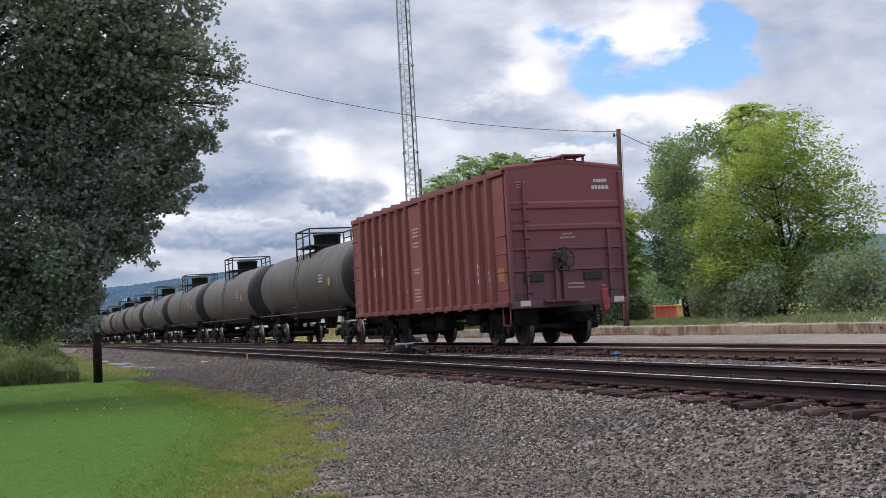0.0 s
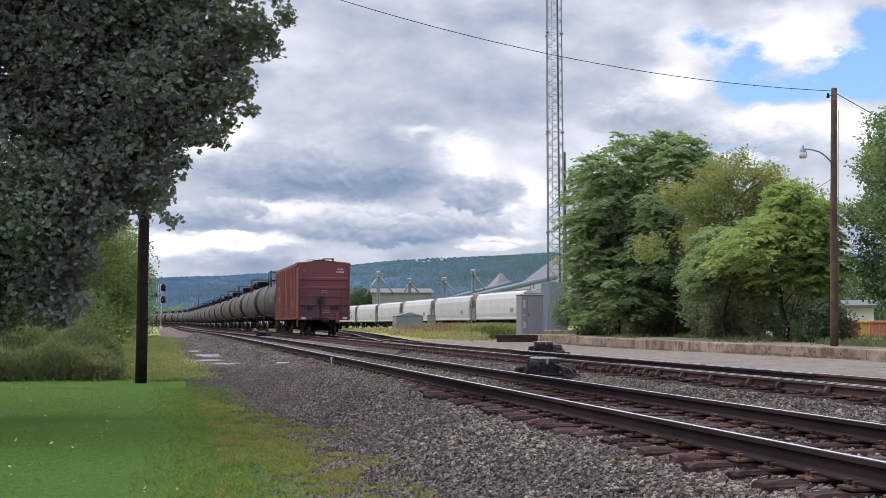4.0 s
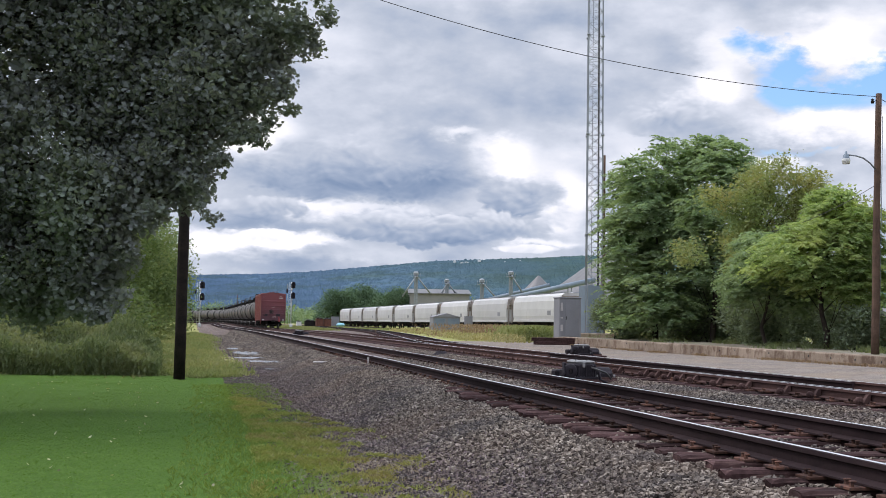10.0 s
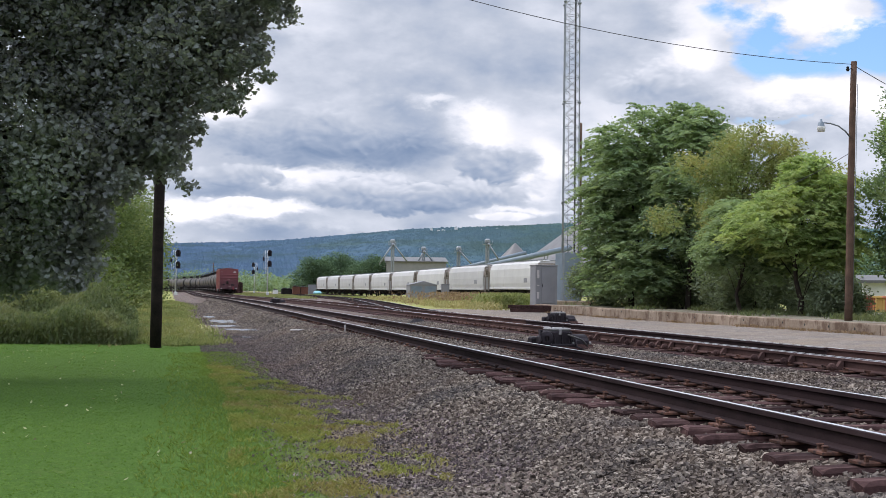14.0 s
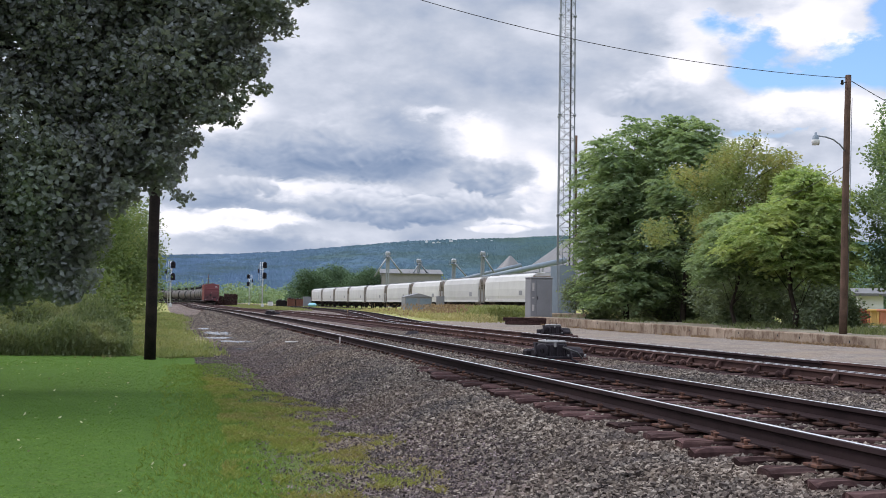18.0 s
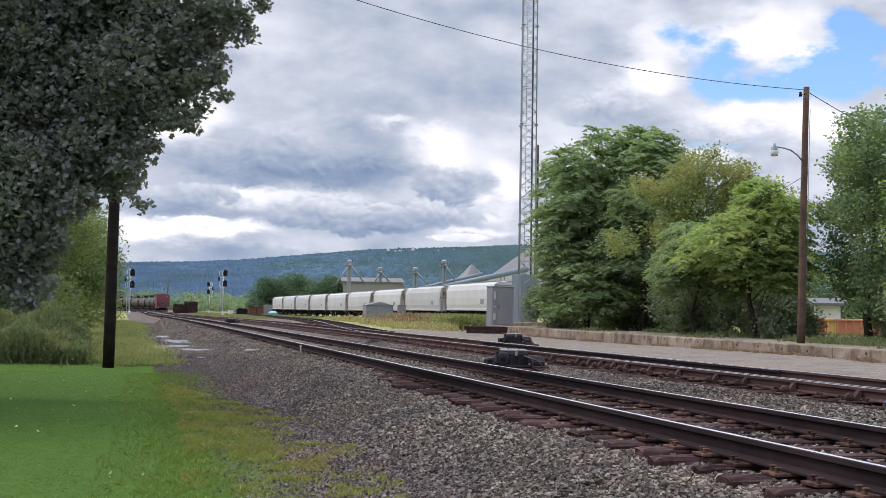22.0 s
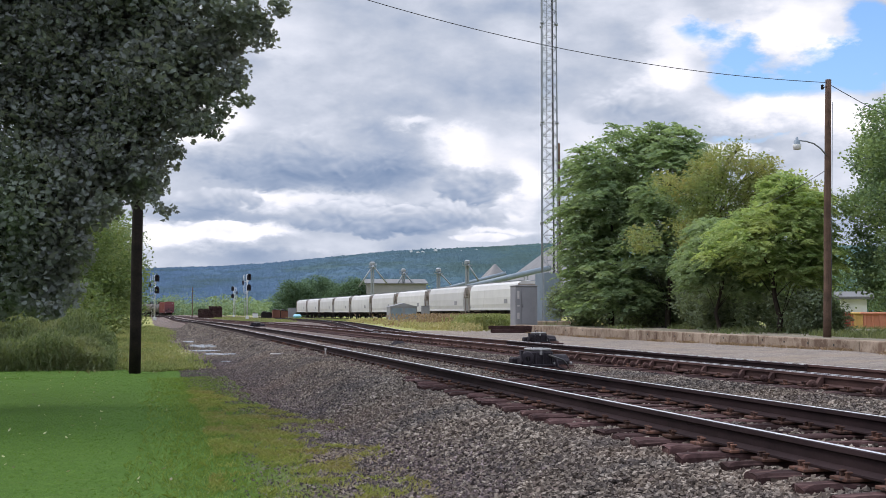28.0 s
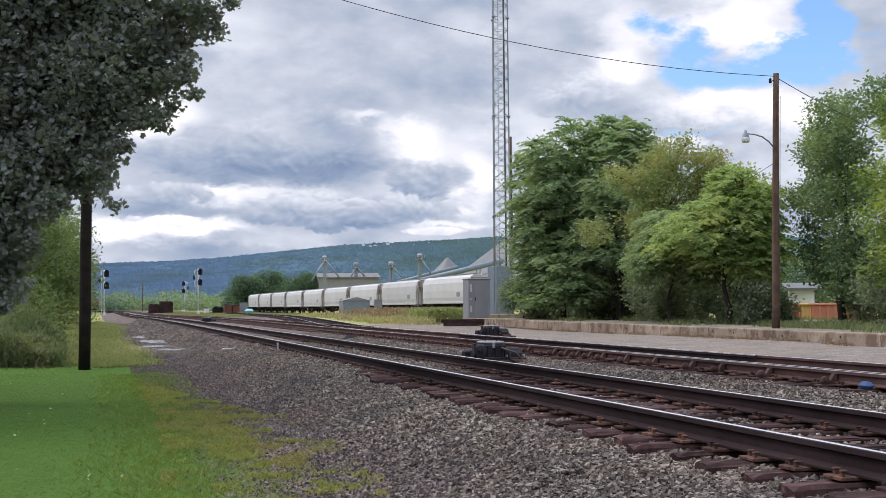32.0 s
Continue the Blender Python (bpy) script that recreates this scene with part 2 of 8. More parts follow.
def surface(name, c1, c2, scale=3.0, rough=0.8, bump=0.3, fine=40.0, metal=0.0, wear=None, wear_amount=0.5, spread=0.0, dist=0.02, streak=None, spec=0.5):
    """A worn surface: two colours by coarse and fine noise, wear in a third, bump; spread varies pieces from one another."""
    m, t, b, _ = principled(name)
    obj = t.node("ShaderNodeTexCoord").outputs["Object"]
    info = t.node("ShaderNodeObjectInfo")
    off = t.node("ShaderNodeCombineXYZ")
    for i in range(3):
        t.put(off.inputs[i], t.math("MULTIPLY", info.outputs["Random"], 37.0 + 11 * i))
    v = t.vmath("ADD", obj, off.outputs[0])
    coarse, grain = t.noise(v, scale, 5, 0.6), t.noise(v, fine, 5, 0.65)
    f = t.math("ADD", t.math("MULTIPLY", coarse, 0.65), t.math("MULTIPLY", grain, 0.35))
    col = t.mix(t.ramp(f, (0.36, 0.0), (0.64, 1.0)), c1, c2)
    if wear:
        if streak:
            sv = t.vmath("MULTIPLY", v, streak)
        else:
            sv = v
        w = t.noise(sv, scale * 2.3, 8, 0.7)
        lo = 0.75 - 0.35 * wear_amount
        col = t.mix(t.ramp(w, (lo, 0.0), (lo + 0.10, 1.0)), col, wear)
    if spread:
        k = t.math("ADD", 1.0 - spread / 2, t.math("MULTIPLY", info.outputs["Random"], spread))
        com = t.node("ShaderNodeCombineXYZ")
        for i in range(3):
            t.put(com.inputs[i], k)
        col = t.mix(1.0, col, com.outputs[0], "MULTIPLY")
    t.put(b.inputs["Base Color"], col)
    t.put(b.inputs["Roughness"], t.math("ADD", rough - 0.1, t.math("MULTIPLY", grain, 0.2), clamp=True))
    b.inputs["Metallic"].default_value = metal
    b.inputs["Specular IOR Level"].default_value = spec
    if bump:
        n = t.node("ShaderNodeBump")
        n.inputs["Strength"].default_value, n.inputs["Distance"].default_value = bump, dist
        t.put(n.inputs["Height"], f)
        t.put(b.inputs["Normal"], n.outputs[0])
    return m


def leaf_material(name, c1, c2, c3, clear=0.35, size=0.5):
    """Leaves: each one its own green, with drifts of a third tone through the crown; light shines through."""
    m, t, b, out = principled(name)
    g = t.node("ShaderNodeNewGeometry")
    obj = t.node("ShaderNodeTexCoord").outputs["Object"]
    col = t.mix(g.outputs["Random Per Island"], c1, c2)
    col = t.mix(t.ramp(t.noise(obj, size, 3, 0.6), (0.45, 0.0), (0.66, 1.0)), col, c3)
    t.put(b.inputs["Base Color"], col)
    b.inputs["Roughness"].default_value = 0.6
    b.inputs["Specular IOR Level"].default_value = 0.15
    tr = t.node("ShaderNodeBsdfTranslucent")
    t.put(tr.inputs[0], t.mix(1.0, col, (1.0, 1.0, 0.55), "MULTIPLY"))
    mx = t.node("ShaderNodeMixShader")
    mx.inputs[0].default_value = clear
    t.put(mx.inputs[1], b.outputs[0]), t.put(mx.inputs[2], tr.outputs[0])
    t.put(out.inputs[0], mx.outputs[0])
    return m


def island_material(name, stops, rough=0.85, grain=30.0):
    """Loose pieces in one mesh, each with a tone of its own."""
    m, t, b, _ = principled(name)
    g = t.node("ShaderNodeNewGeometry")
    obj = t.node("ShaderNodeTexCoord").outputs["Object"]
    col = t.ramp(g.outputs["Random Per Island"], *stops)
    n = t.noise(obj, grain, 4, 0.6)
    drift = t.noise(obj, 0.35, 3, 0.6)
    col = t.mix(t.ramp(n, (0.3, 0.0), (0.75, 0.55)), col, (0.045, 0.037, 0.035))
    col = t.mix(t.ramp(drift, (0.45, 0.0), (0.7, 0.4)), col, (0.17, 0.12, 0.09))
    col = t.mix(t.ramp(t.noise(obj, 0.75, 4, 0.6), (0.46, 0.0), (0.66, 0.5)), col, (0.062, 0.060, 0.066))
    t.put(b.inputs["Base Color"], col)
    b.inputs["Roughness"].default_value = rough
    b.inputs["Specular IOR Level"].default_value = 0.12
    return m


def sooty_end():
    """Faded oxide paint with road soot thrown up over the lower half."""
    m, t, b, _ = principled("oxide_end")
    p = t.node("ShaderNodeTexCoord").outputs["Object"]
    xyz = t.node("ShaderNodeSeparateXYZ")
    t.put(xyz.inputs[0], p)
    n1, n2 = t.noise(p, 1.1, 5, 0.6), t.noise(t.vmath("MULTIPLY", p, (2.2, 2.2, 0.35)), 3.0, 6, 0.6)
    col = t.mix(n1, (0.150, 0.038, 0.045), (0.182, 0.052, 0.057))
    soot = t.math("ADD", t.math("MULTIPLY", xyz.outputs[2], -0.30), t.math("ADD", t.math("MULTIPLY", n1, 0.7), t.math("MULTIPLY", n2, 0.45)))
    col = t.mix(t.ramp(t.math("ADD", soot, 0.5), (0.10, 0.0), (0.75, 0.75)), col, (0.080, 0.042, 0.052))
    t.put(b.inputs["Base Color"], col)
    b.inputs["Roughness"].default_value = 0.7
    return m


def hazed_slope(name="slope"):
    """Unbroken woods on a far hillside: distance haze put into the colour as blue-green, greener to the right, with the
    clumps of single crowns.
    """
    m, t, b, _ = principled(name)
    p = t.node("ShaderNodeTexCoord").outputs["Object"]
    xyz = t.node("ShaderNodeSeparateXYZ")
    t.put(xyz.inputs[0], p)
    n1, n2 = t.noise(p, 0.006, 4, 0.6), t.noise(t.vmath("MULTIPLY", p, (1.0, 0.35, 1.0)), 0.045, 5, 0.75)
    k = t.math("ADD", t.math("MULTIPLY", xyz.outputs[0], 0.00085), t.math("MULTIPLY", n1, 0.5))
    # the blue stands for the haze of distance, thicker to the left
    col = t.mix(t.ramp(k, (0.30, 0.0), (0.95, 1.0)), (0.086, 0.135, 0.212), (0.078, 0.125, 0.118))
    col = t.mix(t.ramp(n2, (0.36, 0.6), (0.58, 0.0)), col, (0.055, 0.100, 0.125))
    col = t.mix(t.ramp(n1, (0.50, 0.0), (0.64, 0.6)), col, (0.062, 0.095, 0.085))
    if name == "forest":
        shade = t.ramp(t.node("ShaderNodeNewGeometry").outputs["Random Per Island"], (0.0, 0.93), (0.5, 1.0), (1.0, 1.08))
        col = t.mix(1.0, col, shade, "MULTIPLY")
    t.put(b.inputs["Base Color"], col)
    b.inputs["Roughness"].default_value = 1.0
    b.inputs["Specular IOR Level"].default_value = 0.0
    return m


M = {
    "rail_side": surface("rail_side", (0.019, 0.012, 0.013), (0.037, 0.023, 0.024), 2.0, 0.85, 0.3, 30, wear=(0.036, 0.023, 0.019), wear_amount=0.3, spec=0.12),
    "rail_rust": surface("rail_rust", (0.055, 0.032, 0.030), (0.11, 0.064, 0.056), 2.0, 0.85, 0.3, 30, wear=(0.14, 0.085, 0.06), wear_amount=0.4, spec=0.12),
    "silver": surface("silver", (0.50, 0.51, 0.52), (0.62, 0.63, 0.64), 2.0, 0.5, 0.05, 25, metal=0.3),
    "slope": hazed_slope(),
    "rail_top": surface("rail_top", (0.70, 0.70, 0.71), (0.82, 0.82, 0.83), 3.0, 0.40, 0.03, 60, metal=1.0),
    "tie": surface("tie", (0.021, 0.011, 0.011), (0.079, 0.044, 0.042), 2.5, 0.9, 1.0, 22, wear=(0.127, 0.078, 0.069), wear_amount=0.6, spread=0.9, streak=(0.35, 4, 4), spec=0.12),
    "plate": surface("plate", (0.045, 0.026, 0.022), (0.12, 0.060, 0.042), 6.0, 0.85, 0.4, 40, wear=(0.03, 0.021, 0.02), wear_amount=0.7, spread=1.2, spec=0.12),
    "ballast": island_material("ballast", [(0.0, (0.037, 0.030, 0.025)), (0.30, (0.108, 0.088, 0.074)), (0.72, (0.255, 0.212, 0.171)), (1.0, (0.442, 0.384, 0.321))]),
    "cinder": island_material("cinder", [(0.0, (0.023, 0.018, 0.020)), (0.5, (0.083, 0.062, 0.064)), (0.8, (0.191, 0.147, 0.146)), (1.0, (0.382, 0.307, 0.309))]),
    "concrete": surface("concrete", (0.20, 0.152, 0.112), (0.33, 0.265, 0.205), 1.3, 0.9, 0.6, 22, wear=(0.145, 0.100, 0.073), wear_amount=0.75, streak=(1, 0.6, 0.5), spread=0.25, spec=0.12),
    "asphalt": surface("asphalt", (0.17, 0.15, 0.125), (0.26, 0.23, 0.19), 0.8, 0.9, 0.3, 60, wear=(0.15, 0.14, 0.085), wear_amount=0.8, spec=0.12),
    "oxide": surface("oxide", (0.148, 0.042, 0.040), (0.193, 0.060, 0.054), 1.2, 0.65, 0.10, 20, wear=(0.094, 0.038, 0.042), wear_amount=0.5, streak=(3, 3, 0.3), spec=0.3),
    "oxide_end": sooty_end(),
    "under": surface("under", (0.012, 0.011, 0.011), (0.03, 0.026, 0.024), 4, 0.85, 0.3, 30, spec=0.12),
    "wheel": surface("wheel", (0.03, 0.025, 0.023), (0.06, 0.05, 0.045), 6, 0.6, 0.2, 40, metal=0.4),
    "tread": surface("tread", (0.12, 0.12, 0.12), (0.22, 0.22, 0.22), 5, 0.5, 0.05, 50, metal=1.0),
    "tank": surface("tank", (0.049, 0.044, 0.040), (0.092, 0.083, 0.075), 0.8, 0.6, 0.10, 18, wear=(0.118, 0.095, 0.078), wear_amount=0.6, streak=(2.100, 2.150, 0.322), spread=0.3, spec=0.3),
    "tank_end": surface("tank_end", (0.016, 0.015, 0.016), (0.030, 0.028, 0.028), 1, 0.6, 0.1, 20, spec=0.3),
    "white_mark": surface("white_mark", (0.40, 0.37, 0.36), (0.52, 0.49, 0.48), 8, 0.7, 0.0, 60),
    "faded_mark": surface("faded_mark", (0.30, 0.20, 0.18), (0.42, 0.33, 0.30), 8, 0.8, 0.0, 60),
    "yellow_mark": surface("yellow_mark", (0.30, 0.13, 0.045), (0.36, 0.17, 0.055), 8, 0.7, 0.0, 60),
    "red_paint": surface("red_paint", (0.20, 0.028, 0.035), (0.27, 0.04, 0.045), 8, 0.6, 0.1, 60),
    "hopper": surface("hopper", (0.441, 0.434, 0.426), (0.527, 0.520, 0.503), 0.4, 0.6, 0.05, 10, wear=(0.356, 0.327, 0.313), wear_amount=0.4, streak=(2, 2, 0.3), spread=0.18, spec=0.3),
    "hopper_end": surface("hopper_end", (0.20, 0.17, 0.145), (0.33, 0.29, 0.26), 0.8, 0.7, 0.1, 10, wear=(0.16, 0.11, 0.08), wear_amount=0.6, spec=0.2),
    "galv": surface("galv", (0.21, 0.23, 0.25), (0.31, 0.33, 0.35), 2.0, 0.5, 0.08, 25, metal=0.55, spread=0.1),
    "shroud": surface("shroud", (0.15, 0.19, 0.23), (0.20, 0.245, 0.29), 1.2, 0.6, 0.05, 20, metal=0.2),
    "cabinet": surface("cabinet", (0.19, 0.19, 0.205), (0.24, 0.24, 0.255), 1.0, 0.6, 0.05, 20, wear=(0.22, 0.21, 0.21), streak=(3, 3, 0.4), spec=0.3),
    "pole": surface("pole", (0.075, 0.05, 0.038), (0.15, 0.095, 0.07), 3.0, 0.95, 0.7, 30, wear=(0.04, 0.03, 0.025), streak=(6, 6, 0.25), spec=0.12),
    "pole_dark": surface("pole_dark", (0.012, 0.010, 0.010), (0.035, 0.026, 0.022), 3.0, 0.9, 0.7, 30, streak=(6, 6, 0.25), wear=(0.06, 0.045, 0.04), wear_amount=0.3, spec=0.12),
    "black": surface("black", (0.014, 0.012, 0.015), (0.040, 0.034, 0.040), 5, 0.6, 0.15, 30, spec=0.12),
    # paler copy of the black: highlights on the switch machines put into colour
    "black_lit": surface("black_lit", (0.16, 0.16, 0.16), (0.28, 0.275, 0.27), 5, 0.5, 0.15, 30),
    "bark": surface("bark", (0.03, 0.024, 0.02), (0.07, 0.055, 0.045), 5, 0.95, 1.0, 25, spec=0.12),
    "leaf_maple": leaf_material("leaf_maple", (0.222, 0.235, 0.242), (0.261, 0.286, 0.277), (0.246, 0.287, 0.237), 0.5),
    "leaf_bush": leaf_material("leaf_bush", (0.166, 0.203, 0.143), (0.274, 0.330, 0.220), (0.231, 0.286, 0.176), 0.45),
    "leaf_row": leaf_material("leaf_row", (0.120, 0.175, 0.078), (0.193, 0.258, 0.110), (0.248, 0.285, 0.120), 0.48),
    "leaf_dark": leaf_material("leaf_dark", (0.19, 0.275, 0.16), (0.33, 0.43, 0.255), (0.35, 0.44, 0.245), 0.52),
    "leaf_olive": leaf_material("leaf_olive", (0.19, 0.26, 0.115), (0.30, 0.36, 0.16), (0.37, 0.345, 0.145), 0.5),
    "leaf_light": leaf_material("leaf_light", (0.242, 0.347, 0.138), (0.429, 0.528, 0.242), (0.495, 0.550, 0.220), 0.52),
    "leaf_yellow": leaf_material("leaf_yellow", (0.119, 0.194, 0.059), (0.270, 0.367, 0.108), (0.410, 0.454, 0.130), 0.5),
    "leaf_elm": leaf_material("leaf_elm", (0.110, 0.178, 0.105), (0.239, 0.332, 0.194), (0.277, 0.356, 0.174), 0.48),
    "leaf_far": leaf_material("leaf_far", (0.079, 0.137, 0.086), (0.130, 0.202, 0.115), (0.115, 0.180, 0.108), 0.35, 0.1),
    "leaf_valley": leaf_material("leaf_valley", (0.177, 0.257, 0.136), (0.266, 0.340, 0.185), (0.133, 0.216, 0.165), 0.3, 0.02),
    "forest": hazed_slope("forest"),
    "grass": leaf_material("grass", (0.106, 0.194, 0.039), (0.130, 0.225, 0.043), (0.117, 0.208, 0.040), 0.5),
    "edge_green": leaf_material("edge_green", (0.142, 0.221, 0.056), (0.214, 0.278, 0.071), (0.175, 0.246, 0.059), 0.45, 0.8),
    "fallen": leaf_material("fallen", (0.07, 0.05, 0.03), (0.55, 0.56, 0.36), (0.45, 0.45, 0.25), 0.2),
    "weed": leaf_material("weed", (0.213, 0.252, 0.071), (0.328, 0.342, 0.104), (0.295, 0.252, 0.108), 0.4, 1.2),
    "drygrass": leaf_material("drygrass", (0.22, 0.15, 0.095), (0.34, 0.24, 0.16), (0.3, 0.21, 0.13), 0.2, 1.0),
    "tallgrass": leaf_material("tallgrass", (0.120, 0.157, 0.078), (0.202, 0.243, 0.127), (0.255, 0.269, 0.142), 0.45),
    "vergegrass": leaf_material("vergegrass", (0.178, 0.216, 0.088), (0.271, 0.302, 0.141), (0.318, 0.310, 0.158), 0.45),
    "goldgrass": leaf_material("goldgrass", (0.345, 0.303, 0.155), (0.483, 0.418, 0.242), (0.311, 0.311, 0.145), 0.4, 0.15),
    "roof_metal": surface("roof_metal", (0.116, 0.114, 0.114), (0.150, 0.147, 0.145), 0.2, 0.5, 0.05, 6, metal=0.2),
    "barn_wall": surface("barn_wall", (0.21, 0.205, 0.20), (0.27, 0.262, 0.258), 0.3, 0.7, 0.05, 6, spec=0.3),
    "roll_orange": surface("roll_orange", (0.50, 0.18, 0.10), (0.58, 0.23, 0.14), 1.5, 0.6, 0.1, 20, wear=(0.5, 0.3, 0.2)),
    "roll_red": surface("roll_red", (0.46, 0.08, 0.065), (0.54, 0.11, 0.09), 1.5, 0.6, 0.1, 20),
    "roll_yellow": surface("roll_yellow", (0.56, 0.34, 0.10), (0.64, 0.40, 0.14), 1.5, 0.6, 0.1, 20),
    "white_wall": surface("white_wall", (0.648, 0.648, 0.630), (0.720, 0.720, 0.702), 1.0, 0.8, 0.05, 15),
    "lamp_glass": surface("lamp_glass", (0.6, 0.6, 0.58), (0.75, 0.75, 0.72), 6, 0.25, 0.02, 30),
    "rust": surface("rust", (0.09, 0.035, 0.022), (0.17, 0.07, 0.04), 3, 0.9, 0.4, 30),
    "rag": surface("rag", (0.02, 0.05, 0.14), (0.04, 0.08, 0.20), 9, 0.8, 0.3, 30),
    # a lighter oxide for rib faces, so the recesses between them look shaded
    "oxide_lit": surface("oxide_lit", (0.185, 0.056, 0.048), (0.217, 0.071, 0.060), 1.2, 0.65, 0.10, 20, wear=(0.115, 0.048, 0.052), wear_amount=0.5, streak=(3, 3, 0.3), spec=0.3),
    "blue_tarp": surface("blue_tarp", (0.22, 0.50, 0.62), (0.3, 0.6, 0.7), 3, 0.5, 0.3, 12),
    "cable": surface("cable", (0.03, 0.03, 0.032), (0.05, 0.05, 0.05), 5, 0.6, 0.0, 30),
}


def water_material():
    m, t, b, _ = principled("puddle_water")
    b.inputs["Base Color"].default_value = (0.10, 0.10, 0.10, 1)
    b.inputs["Roughness"].default_value = 0.22
    obj = t.node("ShaderNodeTexCoord").outputs["Object"]
    n = t.node("ShaderNodeBump")
    n.inputs["Strength"].default_value, n.inputs["Distance"].default_value = 0.5, 0.02
    t.put(n.inputs["Height"], t.noise(obj, 6, 3))
    t.put(b.inputs["Normal"], n.outputs[0])
    return m


M["water"] = water_material()


# ---- mesh helpers ----
def big_mesh(name, verts, faces, material):
    """A large mesh from arrays: verts (n, 3), faces (m, k)."""
    me = bpy.data.meshes.new(name)
    verts, faces = np.asarray(verts, np.float32), np.asarray(faces, np.int32)
    m, k = faces.shape
    me.vertices.add(len(verts))
    me.vertices.foreach_set("co", verts.ravel())
    me.loops.add(m * k)
    me.loops.foreach_set("vertex_index", faces.ravel())
    me.polygons.add(m)
    me.polygons.foreach_set("loop_start", np.arange(0, m * k, k, dtype=np.int32))
    me.polygons.foreach_set("loop_total", np.full(m, k, np.int32))
    me.polygons.foreach_set("use_smooth", np.zeros(m, bool))
    me.materials.append(material)
    me.update()
    me.validate()
    return me


class Solid:
    """Gathers boxes, tubes and sheets into one mesh."""

    def __init__(self):
        self.v, self.f, self.mi, self.sm = [], [], [], []

    def add(self, verts, faces, mi=0, smooth=False):
        n = len(self.v)
        self.v += [tuple(v) for v in verts]
        self.f += [tuple(n + i for i in f) for f in faces]
        self.mi += [mi] * len(faces)
        self.sm += [smooth] * len(faces)
        return self

    def box(self, c, s, mi=0, bevel=0.0, m=None):
        """A box with centre c and size s; bevel cuts its edges."""
        hx, hy, hz = (k / 2 for k in s)
        b = min(bevel, hx * 0.9, hy * 0.9, hz * 0.9)
        if b <= 0:
            vs = [(x, y, z) for x in (-hx, hx) for y in (-hy, hy) for z in (-hz, hz)]
            fs = [(0, 1, 3, 2), (4, 6, 7, 5), (0, 4, 5, 1), (2, 3, 7, 6), (0, 2, 6, 4), (1, 5, 7, 3)]
        else:
            vs, index = [], {}
            for sx in (-1, 1):
                for sy in (-1, 1):
                    for sz in (-1, 1):
                        for a in range(3):
                            q = [sx * (hx - b), sy * (hy - b), sz * (hz - b)]
                            q[a] = (sx * hx, sy * hy, sz * hz)[a]
                            index[sx, sy, sz, a] = len(vs)
                            vs.append(tuple(q))
            fs = []
            for a in range(3):
                o = [k for k in range(3) if k != a]
                for s_ in (-1, 1):
                    loop = []
                    for p, q in ((-1, -1), (1, -1), (1, 1), (-1, 1)):
                        k = [0, 0, 0]
                        k[a], k[o[0]], k[o[1]] = s_, p, q
                        loop.append(index[(*k, a)])
                    fs.append(tuple(loop) if (s_ > 0) != (a == 1) else tuple(reversed(loop)))
                for p in (-1, 1):
                    for q in (-1, 1):
                        e = []
                        for s_, ax in ((-1, o[0]), (1, o[0]), (1, o[1]), (-1, o[1])):
                            k = [0, 0, 0]
                            k[a], k[o[0]], k[o[1]] = s_, p, q
                            e.append(index[(*k, ax)])
                        fs.append(tuple(e))
            for sx in (-1, 1):
                for sy in (-1, 1):
                    for sz in (-1, 1):
                        fs.append(tuple(index[sx, sy, sz, a] for a in range(3)))
        vs = [Vector(v) for v in vs]
        if m is not None:
            vs = [m @ v for v in vs]
        return self.add([v + Vector(c) for v in vs], fs, mi)

    def tube(self, a, b, r, n=8, r2=None, mi=0, caps=True, smooth=True):
        """A round bar from a to b."""
        a, b = Vector(a), Vector(b)
        r2 = r if r2 is None else r2
        q = (b - a).to_track_quat("Z", "Y").to_matrix()
        vs = []
        for p, k in ((a, r), (b, r2)):
            for i in range(n):
                w = 2 * math.pi * (i + 0.5) / n
                vs.append(p + q @ Vector((k * math.cos(w), k * math.sin(w), 0)))
        fs = [(i, (i + 1) % n, n + (i + 1) % n, n + i) for i in range(n)]
        self.add(vs, fs, mi, smooth)
        if caps:
            k = len(self.v) - 2 * n
            self.f += [tuple(k + i for i in reversed(range(n))), tuple(k + n + i for i in range(n))]
            self.mi += [mi, mi]
            self.sm += [False, False]
        return self

    def pipe(self, pts, r, n=6, mi=0, r2=None):
        """A bent bar through several points, in one piece; r2 tapers it."""
        P = [Vector(p) for p in pts]
        m = len(P)
        vs, ref = [], None
        for i, p in enumerate(P):
            d = (P[min(i + 1, m - 1)] - p).normalized() + (p - P[max(i - 1, 0)]).normalized()
            d = d.normalized() if d.length > 1e-6 else Vector((0, 0, 1))
            if ref is None:
                ref = Vector((1, 0, 0)) if abs(d.x) < 0.8 else Vector((0, 0, 1))
            u = (ref - d * ref.dot(d)).normalized()
            w = d.cross(u)
            ref = u
            k = r if r2 is None else r + (r2 - r) * i / (m - 1)
            for j in range(n):
                a = 2 * math.pi * (j + 0.5) / n
                vs.append(p + u * (k * math.cos(a)) + w * (k * math.sin(a)))
        fs = [(i * n + j, i * n + (j + 1) % n, (i + 1) * n + (j + 1) % n, (i + 1) * n + j) for i in range(m - 1) for j in range(n)]
        fs += [tuple(reversed(range(n))), tuple((m - 1) * n + j for j in range(n))]
        return self.add(vs, fs, mi, True)

    def lathe(self, prof, n=24, c=(0, 0, 0), axis="z", mi=0, smooth=True):
        """Turns a profile of (radius, height) about an axis."""
        vs = []
        for r, hh in prof:
            for i in range(n):
                w = 2 * math.pi * i / n
                p = (r * math.cos(w), r * math.sin(w), hh)
